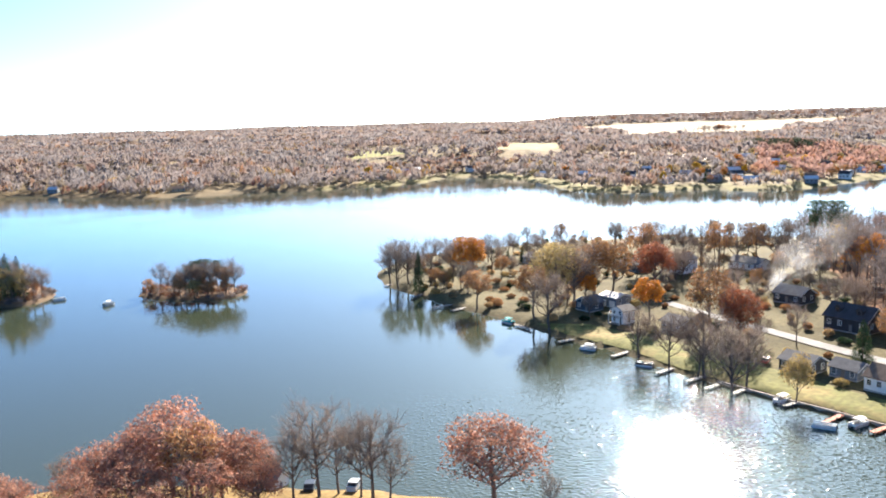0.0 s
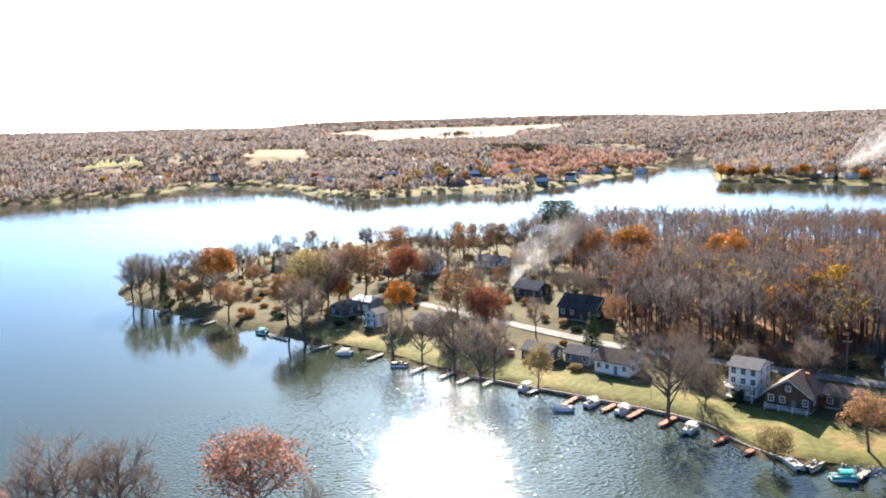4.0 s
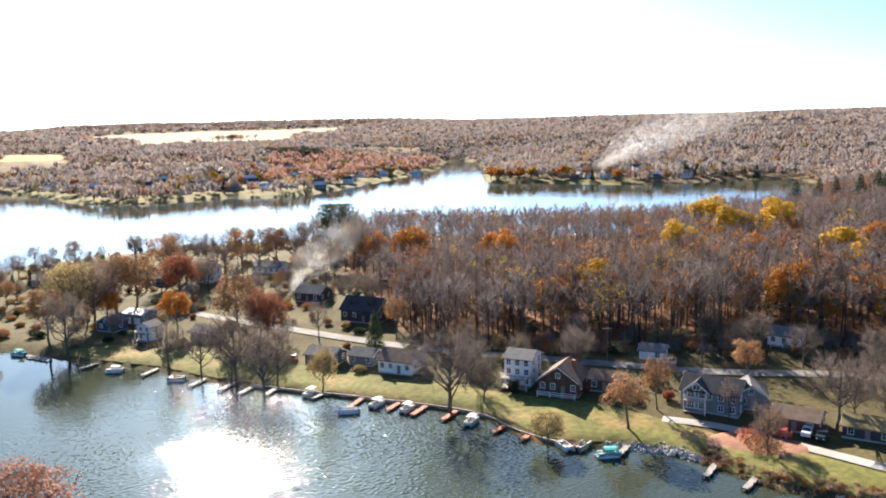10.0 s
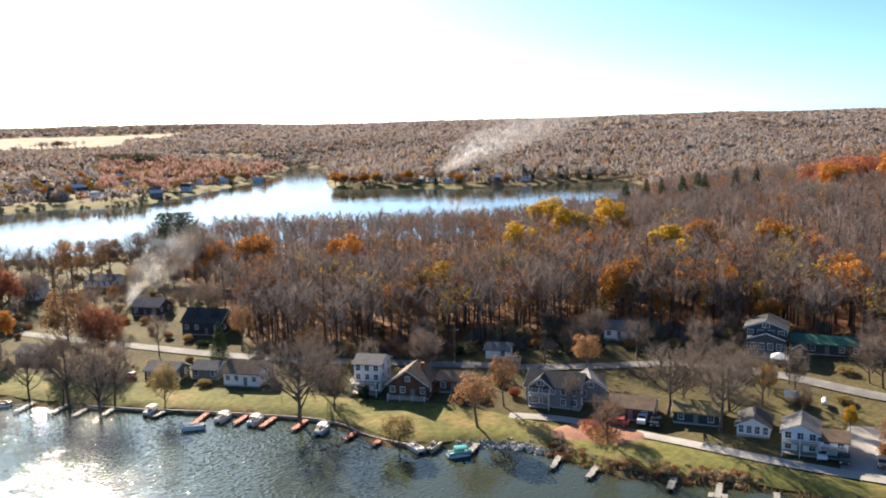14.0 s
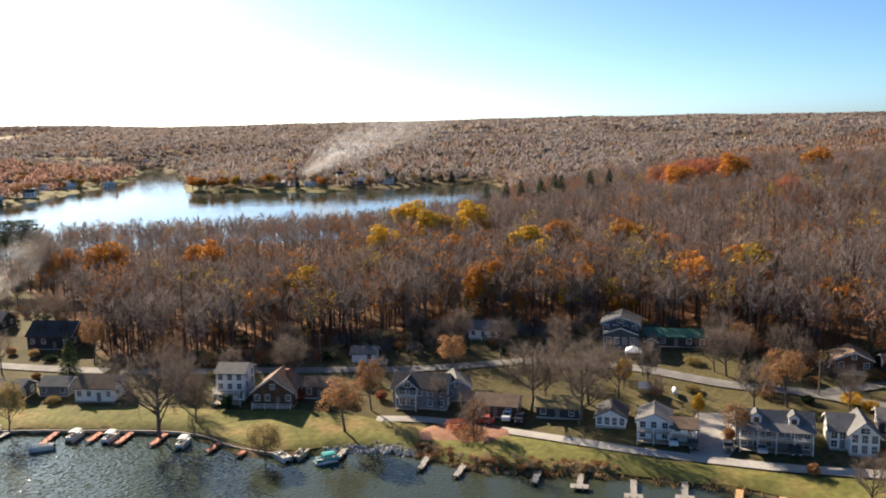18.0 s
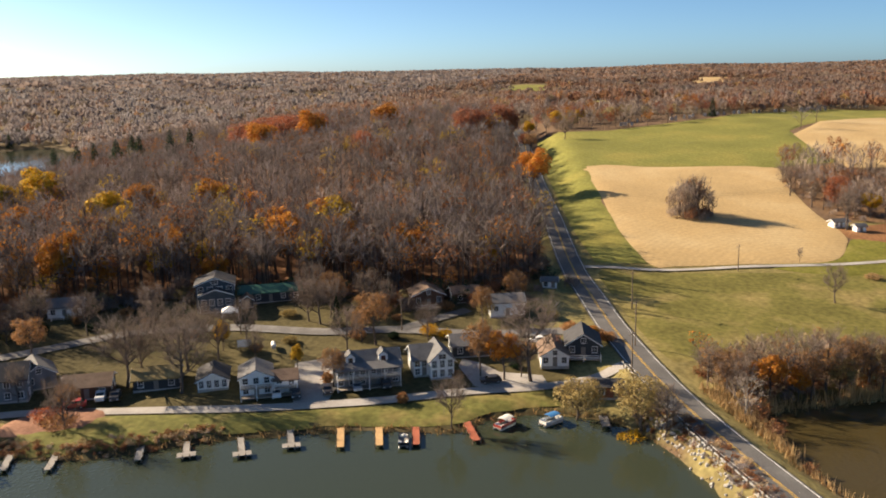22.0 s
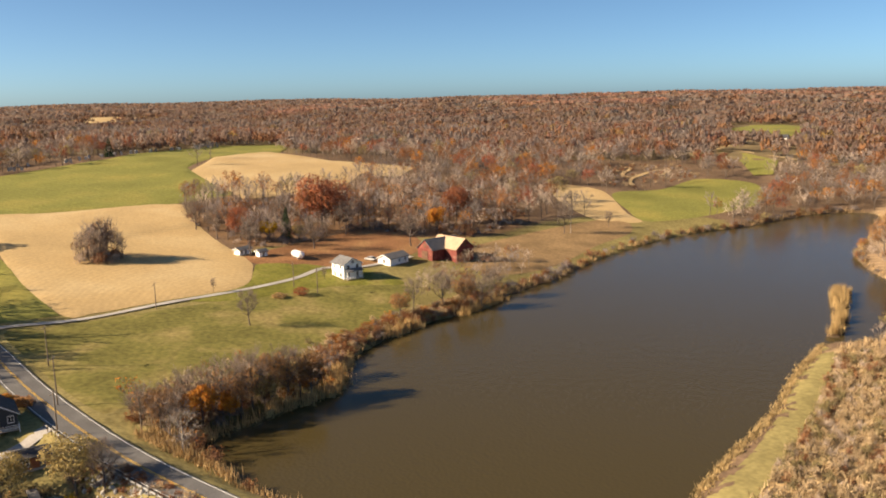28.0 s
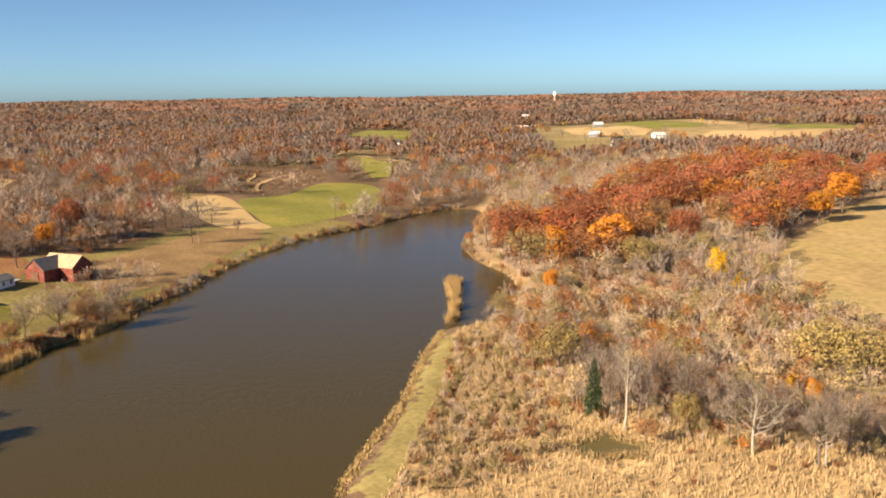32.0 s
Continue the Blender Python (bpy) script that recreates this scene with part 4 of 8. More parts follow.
def grove(name, x, y, rng, templates, heights, mix, label, category="woods", wide=0.55, bark=(0.085, 0.068, 0.058)):
    """Many trees joined into one thing of kind stuff; mix: species and their shares, leafy or not."""
    names = list(mix)
    share = np.array([mix[k] for k in names], float)
    pick = rng.choice(len(names), len(x), p=share / share.sum())
    vs, fs, ts, ns, n, looks = [], [], [], [], 0, {}
    z = gz(x, y) - 0.1
    for i in range(len(x)):
        sp = names[pick[i]]
        leafy = sp not in ("bare", "grey", "pale")
        pool = templates[1] if leafy else templates[0]
        v, f, c = pool[rng.integers(len(pool))]
        h = rng.uniform(*heights) if isinstance(heights, tuple) else heights[i]
        a = rng.uniform(0, 6.28)
        w = h * rng.uniform(0.8, 1.2) * wide / 0.55
        ca, sa = math.cos(a) * w, math.sin(a) * w
        vs.append(np.c_[v[:, 0] * ca - v[:, 1] * sa + x[i], v[:, 0] * sa + v[:, 1] * ca + y[i], v[:, 2] * h + z[i]])
        if id(v) not in looks:
            looks[id(v)] = facing(v, f)
        look_ = looks[id(v)]
        ns.append(np.where((c == 2)[:, None], (vs[-1] - [x[i], y[i], z[i] + 0.42 * h]) / h + rng.normal(0, 0.06, v.shape) + [0, 0, 0.04], np.c_[look_[:, 0] * ca - look_[:, 1] * sa, look_[:, 0] * sa + look_[:, 1] * ca, look_[:, 2] * w]))
        fs.append(f + n)
        n += len(v)
        j = rng.uniform(0.8, 1.2)
        own = np.array(SPECIES[sp])
        pal = np.array([bark, (np.array(SPECIES["bare"]) * 0.35 + own * 0.65 if leafy and templates is not T_WOOD else np.array(SPECIES["bare"]) if leafy else own) * j, np.array(SPECIES[sp]) * rng.uniform(0.75, 1.2)])
        ts.append(pal[c])
    me = mesh_np(name, np.vstack(vs), np.vstack(fs), [M_WOODS], np.vstack(ts), soft=np.vstack(ns))
    return tagged(new(name, me), label, category, kind="stuff")


T_WOOD = ([mid_template(200 + s, 0) for s in range(9)], [mid_template(220 + s, 170) for s in range(8)])
T_BROAD = ([mid_template(280 + s, 0, True, True) for s in range(7)], [mid_template(300 + s, 230, True, True) for s in range(7)])
T_BUSH = ([mid_template(240 + s, 0, False) for s in range(5)], [mid_template(260 + s, 105, False) for s in range(5)])

x, y, rng = scatter(WOOD, 6.9, 1)
grove("hillside_woods", x, y, rng, T_WOOD, (13, 20), {"bare": 60, "grey": 30, "rust": 5, "orange": 3, "yellow": 2}, "dense hillside woods, mostly leafless with orange and yellow crowns")
x, y, rng = scatter(WOOD, 6.4, 9)
front = away(x, y, spline([(118, 207), (140, 174), (164, 158), (188, 147), (200, 126), (209, 100), (212, 70), (213, 46), (228, 27)], 8), False) < 55
grove("front_woods", x[front], y[front], rng, T_WOOD, (16, 23), {"bare": 68, "grey": 20, "rust": 6, "orange": 4, "yellow": 2}, "tall dark bare trees at the front of the hillside woods", bark=(0.11, 0.088, 0.075))
OAKS = ring([(205, -285), (222, -330), (226, -365), (226, -410), (236, -500), (222, -560), (196, -600), (153, -560), (110, -470), (106, -424), (106, -377), (104, -330), (112, -312), (133, -350), (158, -355), (142, -290), (138, -262), (152, -248), (180, -262)], 5)
x, y, rng = scatter(EAST_WOOD, 6.6, 2)
ok = (away(x, y, POND) > 7) & ~inside(x, y, THICKET) & ~inside(x, y, OAKS)
grove("bare_woods", x[ok], y[ok], rng, T_BROAD, (8, 15), {"pale": 52, "grey": 22, "straw": 8, "rust": 8, "orange": 3, "olive": 7}, "pinkish-grey bare woods below the oaks", bark=(0.26, 0.21, 0.17))
x, y, rng = scatter(OAKS, 8.6, 4)
grove("oak_woods", x, y, rng, T_BROAD, (13, 20), {"red": 30, "rust": 38, "orange": 16, "grey": 10, "olive": 6}, "stand of full-crowned rust and orange oaks", wide=0.72, bark=(0.16, 0.12, 0.1))
x, y, rng = scatter(BELT, 7.0, 3)
grove("farm_woods", x, y, rng, T_WOOD, (10, 16), {"pale": 30, "grey": 45, "rust": 16, "orange": 3, "olive": 3}, "bare tree belt behind the farm")


def far_template(seed, tris, fat):
    """A distant crown, one unit high and one in radius: loose twigs and leaf masses that point outwards."""
    rng = np.random.default_rng(seed)
    c, r = lump_places(rng, 6, 1.0, 0.12, 1.0)
    t, out = shell(rng, tris, c, r, 0.4, 0.6)
    inner = t * [0.55, 0.55, 0.8] + rng.normal(0, 0.05, t.shape)
    few = tris // 5
    v, f = joined(blades(rng, inner[:few], t[:few], fat), flakes(rng, t[few:], fat * rng.uniform(0.7, 1.3, tris - few), out[few:] + [0, 0, 0.2]))
    return v[f.ravel()], f


def far_woods(name, lo, hi, cell, tris, high, seed, label, block, haze, fat=0.14):
    """Distant canopy: a tuft of tilted triangles for each crown, with haze painted into its colour."""
    rng = np.random.default_rng(seed)
    g = np.arange(-hi, hi, cell)
    a, b = np.meshgrid(g, g)
    a, b = a.ravel() + rng.uniform(-0.5, 0.5, a.size) * cell, b.ravel() + rng.uniform(-0.5, 0.5, b.size) * cell
    r = np.hypot(a, b)
    az = np.degrees(np.arctan2(a, b))
    ok = (r > lo) & (r < hi) & ((az > -36) & (az < 174))
    a, b = a[ok], b[ok]
    clearing = wavy(a, b, 330, 7.0) + 0.5 * wavy(a, b, 120, 8.0)
    ok = free_of(a, b, block) & (gz(a, b) > 0.4) & (clearing < np.interp(np.hypot(a, b), [0, 900, 1600], [2, 0.75, 0.55]))
    if lo < 900:
        ok &= (away(a, b, POND) > 34) | ((b < -300) & (a > 270))
        ok &= (b < 600) | (a < -120) | (away(a, b, LAKE) > 9)
    for hx, hy in FAR_SPOTS + FAR_SPOTS_EAST:
        ok &= (np.hypot(a - hx, b - hy) > 13) & (np.hypot(a - hx * 0.975, b - hy * 0.975) > 12)
    a, b = a[ok], b[ok]
    n = len(a)
    h = rng.uniform(*high, n)
    w = cell * rng.uniform(0.45, 0.72, n)
    shapes = [far_template(400 + seed * 10 + k, tris, fat) for k in range(6)]
    per = len(shapes[0][0])
    pick = rng.integers(0, 6, n)
    spin = rng.uniform(0, 6.28, (n, 1))
    p = np.array([q for q, _ in shapes])[pick]
    x_, y_ = p[:, :, 0] * np.cos(spin) - p[:, :, 1] * np.sin(spin), p[:, :, 0] * np.sin(spin) + p[:, :, 1] * np.cos(spin)
    v = np.stack([a[:, None] + x_ * w[:, None], b[:, None] + y_ * w[:, None], gz(a, b)[:, None] + p[:, :, 2] * h[:, None]], -1).reshape(-1, 3)
    f = np.arange(len(v)).reshape(-1, 3)
    names = ["bare", "grey", "rust", "orange", "yellow", "red", "green", "olive"]
    p = np.array([26, 34, 20, 6, 2, 9, 2, 3], float)
    pal = np.array([SPECIES[k] for k in names])
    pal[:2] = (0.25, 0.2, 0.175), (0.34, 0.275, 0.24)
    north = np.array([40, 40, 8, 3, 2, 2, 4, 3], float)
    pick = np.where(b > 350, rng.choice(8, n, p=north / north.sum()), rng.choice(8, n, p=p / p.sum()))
    t = pal[pick] * rng.uniform(0.82, 1.05, (n, 1))
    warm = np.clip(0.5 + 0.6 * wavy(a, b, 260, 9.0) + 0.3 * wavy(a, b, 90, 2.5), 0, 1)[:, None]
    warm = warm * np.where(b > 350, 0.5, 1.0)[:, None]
    # haze in the colour: farther rings lose more of their own tone to one dull blend
    t = t * (1 - haze) + 0.88 * haze * ((1 - warm) * np.array([[0.235, 0.2, 0.18]]) + warm * np.array([[0.29, 0.17, 0.115]]))
    # bare and rust crowns to the north are lightened and blued in place of haze
    hazy = (b > 350) & (pick < 3)
    t[hazy] = t[hazy] * [1.1, 1.2, 1.32]
    turn, r = np.degrees(np.arctan2(a, b)), np.hypot(a, b)
    rusty = ((turn > 20) & (turn < 33) & (r > 860) & (r < 1250) & (pick < 4)) | ((turn > 105) & (r > 1500) & (wavy(a, b, 700, 3.0) > 0.25) & (pick < 4))
    t[rusty] = t[rusty] * 0.45 + np.array([0.38, 0.19, 0.135]) * 0.55
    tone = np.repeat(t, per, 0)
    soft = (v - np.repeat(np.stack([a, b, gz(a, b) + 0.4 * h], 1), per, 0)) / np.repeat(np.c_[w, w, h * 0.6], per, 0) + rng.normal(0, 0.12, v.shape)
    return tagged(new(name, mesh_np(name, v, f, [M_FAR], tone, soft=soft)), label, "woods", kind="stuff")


NOT_FAR = CLEAR + [BRUSH_LAND, ring([(250, 972), (296, 955), (318, 1010), (285, 1050), (255, 1025)], 8)] + [WOOD, EAST_WOOD, BELT, OPEN_FARM, NEAR_LAND, ISLAND, ISLAND_WEST]
x, y, rng = scatter(None, 8.6, 5, 1.0, NOT_FAR, ((-660, -560), (660, 660)))
r, turn = np.hypot(x, y), np.degrees(np.arctan2(x, y))
ok = (r > 280) & (r < 660) & (turn > -36) & (turn < 174) & ((away(x, y, POND) > 34) | ((y < -300) & (x > 270))) & (away(x, y, LAKE) > 9) & (away(x, y, ROAD, False) > 11)
for hx, hy in FAR_SPOTS + FAR_SPOTS_EAST:
    ok &= (np.hypot(x - hx, y - hy) > 13) & (np.hypot(x - hx * 0.975, y - hy * 0.975) > 12)
grove("shore_woods", x[ok], y[ok], rng, T_BROAD, (9, 16), {"grey": 34, "pale": 30, "bare": 12, "rust": 13, "red": 5, "orange": 4, "olive": 2}, "bare and rust-coloured woods round the farm and lake", wide=0.62, bark=(0.15, 0.12, 0.1))
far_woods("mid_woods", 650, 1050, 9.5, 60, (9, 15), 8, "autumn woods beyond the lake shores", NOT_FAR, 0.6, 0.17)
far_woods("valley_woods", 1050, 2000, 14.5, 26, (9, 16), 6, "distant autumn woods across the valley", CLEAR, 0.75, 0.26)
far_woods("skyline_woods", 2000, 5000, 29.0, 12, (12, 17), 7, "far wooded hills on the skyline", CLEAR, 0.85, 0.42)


x, y, rng = scatter(BELT, 4.6, 15, 0.75)
grove("belt_brush", x, y, rng, T_BUSH, (1.2, 4.0), {"grey": 40, "pale": 25, "rust": 25, "bare": 10}, "grey and rust undergrowth of the farm tree belt", "bushes", 0.8)
rng = np.random.default_rng(16)
k = rng.integers(0, len(ROAD), 420)
p = ROAD[k] + rng.uniform(-3, 3, (420, 2)) + [-2.5, 12.5]
p = p[(p[:, 0] > 240) & (p[:, 0] < 545) & (away(p[:, 0], p[:, 1], ROAD, False) > 6.5)]
grove("roadside_woods", p[:, 0], p[:, 1], rng, T_BROAD, (9, 14), {"grey": 52, "bare": 30, "rust": 12, "orange": 4, "olive": 2}, "bare trees crowding the road's edge", wide=0.55, bark=(0.13, 0.1, 0.085))
rng = np.random.default_rng(14)
grove("hill_clump", rng.normal(684, 26, 46), rng.normal(2148, 14, 46), rng, T_BROAD, (15, 22), {"bare": 70, "rust": 30}, "dark clump of trees in the far hill field", wide=0.8)
d, turn = rng.uniform(1130, 1260, 60), np.radians(rng.uniform(19.4, 23.6, 60))
grove("far_conifers", d * np.sin(turn), d * np.cos(turn), rng, T_BROAD, (14, 19), {"green": 100}, "dark band of conifers beyond the far shore", wide=0.7)
d, turn = rng.uniform(3060, 3300, 330), np.radians(rng.uniform(8.5, 28, 330))
grove("ridge_trees", d * np.sin(turn), d * np.cos(turn), rng, T_BROAD, (15, 24), {"bare": 80, "rust": 20}, "dark wooded ridge behind the hill field", wide=1.1)


x, y, rng = scatter(VALLEY, 24, 17, 0.3, [np.array(q, float) for _, q in FAR_FIELDS])
grove("valley_trees", x, y, rng, T_BROAD, (8, 14), {"grey": 50, "rust": 30, "orange": 14, "yellow": 6}, "scattered trees between the far valley fields", wide=0.7)


# ---- single trees, by stand ----
# on the point
for row in ((-21.8, 345, 19), (-18.4, 338.1, 20.4), (-14.2, 340.3, 19.4), (-5.3, 335.6, 19.9), (3.7, 342.6, 18.9), (20.2, 357.4, 17), (44, 288.4, 23.5), (32.1, 257.6, 21), (52.7, 228.3, 15), (58.1, 217.3, 15.4), (64.2, 207.4, 19.7), (62.8, 207.9, 13.7), (71.5, 198.4, 16.2), (66.6, 194.3, 20.5), (96.2, 157.3, 22.3, 1.15),):
    plant("bare", *row)
for row in ((-9.7, 326.8, 16.8, 0.8), (101.9, 204.2, 13),):
    plant("spruce", *row)
for row in ((10.1, 338.5, 21.1), (49.3, 293.6, 11.9), (63.6, 262, 14.9),):
    plant("orange", *row)
for row in ((-3.4, 322.2, 10.6), (11.3, 293.2, 14.8, 1.2), (52.3, 296.7, 23.5), (59, 297.2, 22.5, 1.1), (28.9, 272, 19.6), (77.1, 243.1, 20.7, 1.1),):
    plant("rust", *row)
for row in ((38.3, 290.9, 23.5), (78.5, 186.6, 12.7, 0.7),):
    plant("olive", *row)
for row in ((77.8, 312.7, 18.6), (81.6, 233.1, 16.9, 0.9),):
    plant("red", *row)
# on the back shore of the point
for row in ((80.9, 343.4, 22.2), (112, 344.4, 20), (127.2, 343.7, 19.5), (23.4, 342.8, 10.9),):
    plant("rust", *row)
for row in ((90.8, 351.7, 21.1), (98.2, 348.6, 19.9), (105.7, 348.6, 19.6), (120.3, 346.2, 19), (132, 336.1, 21.2), (140.4, 337.3, 21.2), (143.2, 325.8, 20), (150.5, 319.1, 23.5), (149.3, 306.1, 22.6), (43.5, 393, 11.5),):
    plant("bare", *row)
for row in ((163.7, 371.4, 23.4), (168.6, 365.4, 23.5),):
    plant("pine", *row)
for row in ((151.9, 303.8, 18.1),):
    plant("orange", *row)
for row in ((35.5, 382.4, 7.4), (28.7, 378.4, 6.8),):
    plant("spruce", *row)
for row in ((1.4, 326, 9.2, 0.8),):
    plant("olive", *row)
# among the cottages
for row in ((119.1, 124.6, 12.5, 1.25), (135.3, 102.7, 7.8), (157.4, 57.1, 9.1), (181.2, 58.3, 8.6),):
    plant("rust", *row)
for row in ((102.4, 129.9, 8.1, 1.2), (154, 8, 10.2, 1.2), (149.8, -3.9, 11.4, 1.1), (201, 32.6, 5.7),):
    plant("olive", *row)
for row in ((150.8, 99.4, 17.4, 1.1), (154.9, 98, 13.9), (160.4, 90.8, 16.1, 1.1), (130.7, 99.9, 11.4, 0.9), (174.4, 124.1, 11.4), (184, 112.9, 11.3), (104.5, 155.8, 12.3, 0.8), (139.5, 116.4, 8.6, 0.7), (144.9, 30.2, 11.2, 0.8), (167.4, 18, 19.9, 1.1), (190, 71.5, 12.7, 1.1), (204.3, 63.7, 10.3), (199.2, 57.1, 10, 0.6), (145.7, -8, 10.6, 0.8), (149.6, 86.6, 17.2, 1.1),):
    plant("bare", *row)
for row in ((173, 88.5, 6.7, 0.7), (164.2, 67.4, 6.1, 0.7), (170.9, 87.7, 7.5, 0.7),):
    plant("yellow", *row)
for row in ((167.2, 23.5, 11.7, 1.1), (188.6, 6.6, 4.5, 1.3),):
    plant("orange", *row)
for row in ((190.3, 67.3, 8.3, 0.7),):
    plant("spruce", *row)
# by the farm and pond
for row in ((156.7, -22.7, 9.4, 1.1),):
    plant("pale", *row)
for row in ((170, -17.1, 10.7), (170.2, -27, 12.7), (172.2, -33.4, 13.9), (174, -40, 14.5), (175.7, -48.2, 13.5), (165, -21.5, 9.9), (360.8, -64.3, 15.4), (342.8, -69.1, 14.4, 1.1), (310.7, -74.3, 17.1, 0.9), (315.2, -100.3, 14.1, 1.1), (310, -138.6, 14.4, 1.1), (348.9, -97.2, 16.8), (336.9, -121, 16.1),):
    plant("bare", *row)
for row in ((168.2, -20.3, 10), (175.1, -44.1, 12.2), (175.4, -53.3, 11.7), (171.5, -36.9, 11.1, 1.2), (175.1, -50.6, 9.1, 1.1), (349.9, -108.9, 18.8),):
    plant("rust", *row)
for row in ((170.5, -34.3, 7.1), (168, -28.4, 10.1), (329.8, -159.7, 12.9),):
    plant("orange", *row)
for row in ((173.4, -42.4, 8.5), (332, -99.6, 8),):
    plant("olive", *row)
for row in ((349.2, -114.6, 24.2, 1.3), (337.9, -77.4, 14.2, 0.9), (350.5, -180.4, 19),):
    plant("red", *row)
for row in ((334.5, -87.2, 8.6, 1.5),):
    plant("yellow", *row)
for row in ((335.4, -95.3, 14.4, 0.7),):
    plant("spruce", *row)
# in the open fields
for row in ((315.9, -216.3, 15.4, 0.7), (321.1, -244.4, 8.8, 0.6), (230.9, -53.8, 11.4, 0.9), (230.2, -113.2, 12.9), (227.4, -125.1, 12.2), (236.9, -135.2, 11.5, 0.9), (232.1, -103.9, 11.1, 0.9), (267.8, -51.6, 5.3, 0.6), (272.3, -89.5, 4.9, 0.6), (499.8, 34.4, 13.7),):
    plant("bare", *row)
for row in ((606.8, -56.1, 13.5, 1.2),):
    plant("spruce", *row)
for row in ((316.2, -219.9, 14.5, 0.6),):
    plant("pale", *row)
for row in ((229.1, -120.3, 9.4, 1.2), (225.1, -96.3, 8.3, 1.4), (490.9, 52.8, 13.4),):
    plant("rust", *row)
for row in ((543.7, 73.1, 19.5),):
    plant("red", *row)
# along the crest behind the green field
for row in ((566, 62, 11, 1.2), (560, 44, 12, 1.2), (585, 30, 11, 1.2)):
    plant("yellow", *row)
for row in ((520, 60, 9, 1.2), (690, -100, 8, 1.6)):
    plant("red", *row)
for row in ((585, 10, 11, 1.3), (590, 2, 12, 1.3), (556, 34, 9, 1.4), (600, -12, 10, 1.2), (612, -30, 9, 1.2)):
    plant("olive", *row)
# in the marsh
for row in ((48.6, -145.9, 14.2, 1.2), (72.2, -143, 19.2, 0.8), (36.8, -147.5, 13.8, 0.7),):
    plant("pale", *row)
for row in ((80.9, -146.6, 12.8, 0.75),):
    plant("spruce", *row)
for row in ((53.4, -147.1, 14.9), (37.5, -146.4, 15, 0.9), (68.5, -153.8, 16), (62.4, -150.6, 15.7, 0.8), (70.4, -145.5, 15.6, 0.7), (46, -152.5, 13.8), (35.5, -156.2, 12.4), (82.3, -151.5, 14.5), (76.3, -146.3, 12.2, 0.7),):
    plant("bare", *row)
for row in ((100.4, -259.7, 13, 0.8), (89.7, -250.1, 8.8, 0.7), (51.5, -176.5, 6.7, 0.6),):
    plant("yellow", *row)
for row in ((75.7, -164, 12.4), (62.1, -158.1, 11.6), (107.9, -165, 12.3), (65.6, -138.1, 6, 1.2),):
    plant("rust", *row)
for row in ((48.9, -191, 14.9, 1.2), (42.1, -191.4, 14.7, 1.2), (100.7, -164.8, 13.5), (61.7, -147.8, 8.8, 0.8),):
    plant("olive", *row)
for row in ((45.5, -171, 8, 0.7),):
    plant("orange", *row)
# in the oak woods
for row in ((193.7, -281.4, 21, 1.2), (174, -308.1, 19.8, 1.2), (165, -335.7, 21.7, 1.2), (163, -365.3, 23, 1.2), (163.9, -399.3, 23.2, 1.2), (163.9, -443.3, 23.5, 1.3), (134, -476.7, 23.5, 1.2), (115.2, -379.4, 19.3, 1.2), (121.8, -350.2, 18.4, 1.2), (133.1, -309.3, 17.4), (175.3, -296.7, 18.3), (112, -512.9, 19.9),):
    plant("red", *row)
for row in ((171.8, -268.2, 15, 1.1), (130.3, -388.2, 22.8, 1.2), (148.2, -316.7, 19.3), (195.1, -378, 22.1), (129.9, -334.7, 18.2, 1.1), (187.9, -282.9, 15.9), (211.7, -288.7, 16.7),):
    plant("rust", *row)
for row in ((139.4, -224.3, 10.8, 0.7), (165.4, -270, 15.8, 1.1), (145.8, -274.8, 20.2, 1.3), (100.8, -369.4, 16.1, 1.1), (99.4, -397.3, 19.6, 1.1)):
    plant("orange", *row)
for row in ((128.7, -262.7, 14.4, 1.1),):
    plant("olive", *row)
# in the hillside woods
for row in ((166.7, 188.1, 15.5, 0.9), (230, 214.9, 17.1, 1.2), (287.3, 253.1, 18.8, 1.2), (291.3, 222.3, 18.4, 1.2), (246, 164.7, 16.8, 1.1), (236.2, 153.5, 14.6, 0.8), (271.4, 227, 17.2, 0.9), (246.8, 165, 16.8, 1.1), (257.2, 88.5, 14.4, 0.7),):
    plant("yellow", row[0], row[1], row[2] * 1.2, 1.2)
# leafy young trees standing out along the lower edge of the hillside woods
for kind, x, y, h in (("yellow", 165, 186, 17), ("orange", 153, 196, 15), ("rust", 170, 177, 14), ("orange", 179, 167, 15), ("rust", 188, 153, 14), ("orange", 196, 146, 17), ("orange", 203, 137, 12), ("yellow", 213, 126, 13), ("yellow", 219, 114, 13), ("orange", 230, 96, 20), ("rust", 224, 100, 14), ("orange", 225, 84, 15), ("rust", 228, 76, 14), ("orange", 236, 81, 17), ("orange", 234, 64, 15), ("rust", 234, 50, 13), ("yellow", 234, 37, 13)):
    plant(kind, x, y, h, 0.95)
for row in ((178.7, 255.8, 18.3), (158.2, 284, 19.3), (150.1, 188.9, 14.7, 0.8), (232, 185.2, 16.6, 0.8), (204.8, 151.9, 15.2, 0.8), (217.2, 126.5, 14.4, 0.8), (279.6, 142.5, 17.4), (473.6, 208.3, 23.5, 1.3), (273.4, 168.7, 16.3, 0.8), (168.2, 193.7, 14.7, 0.8), (245.8, 104.8, 16, 0.9), (262.9, 120.4, 16.4, 0.9), (256.4, 92.9, 16, 0.8), (212.5, 109.6, 9.7, 0.7), (501.8, 188, 23.5, 1.4), (574.8, 161.7, 21.8), (202, 149.5, 16.8, 0.7), (232.1, 57.5, 12.4, 0.7), (356, 37.7, 19.4),):
    plant("orange", row[0], row[1], row[2] * 1.12, 1.1 if row[0] < 440 else 1.2)
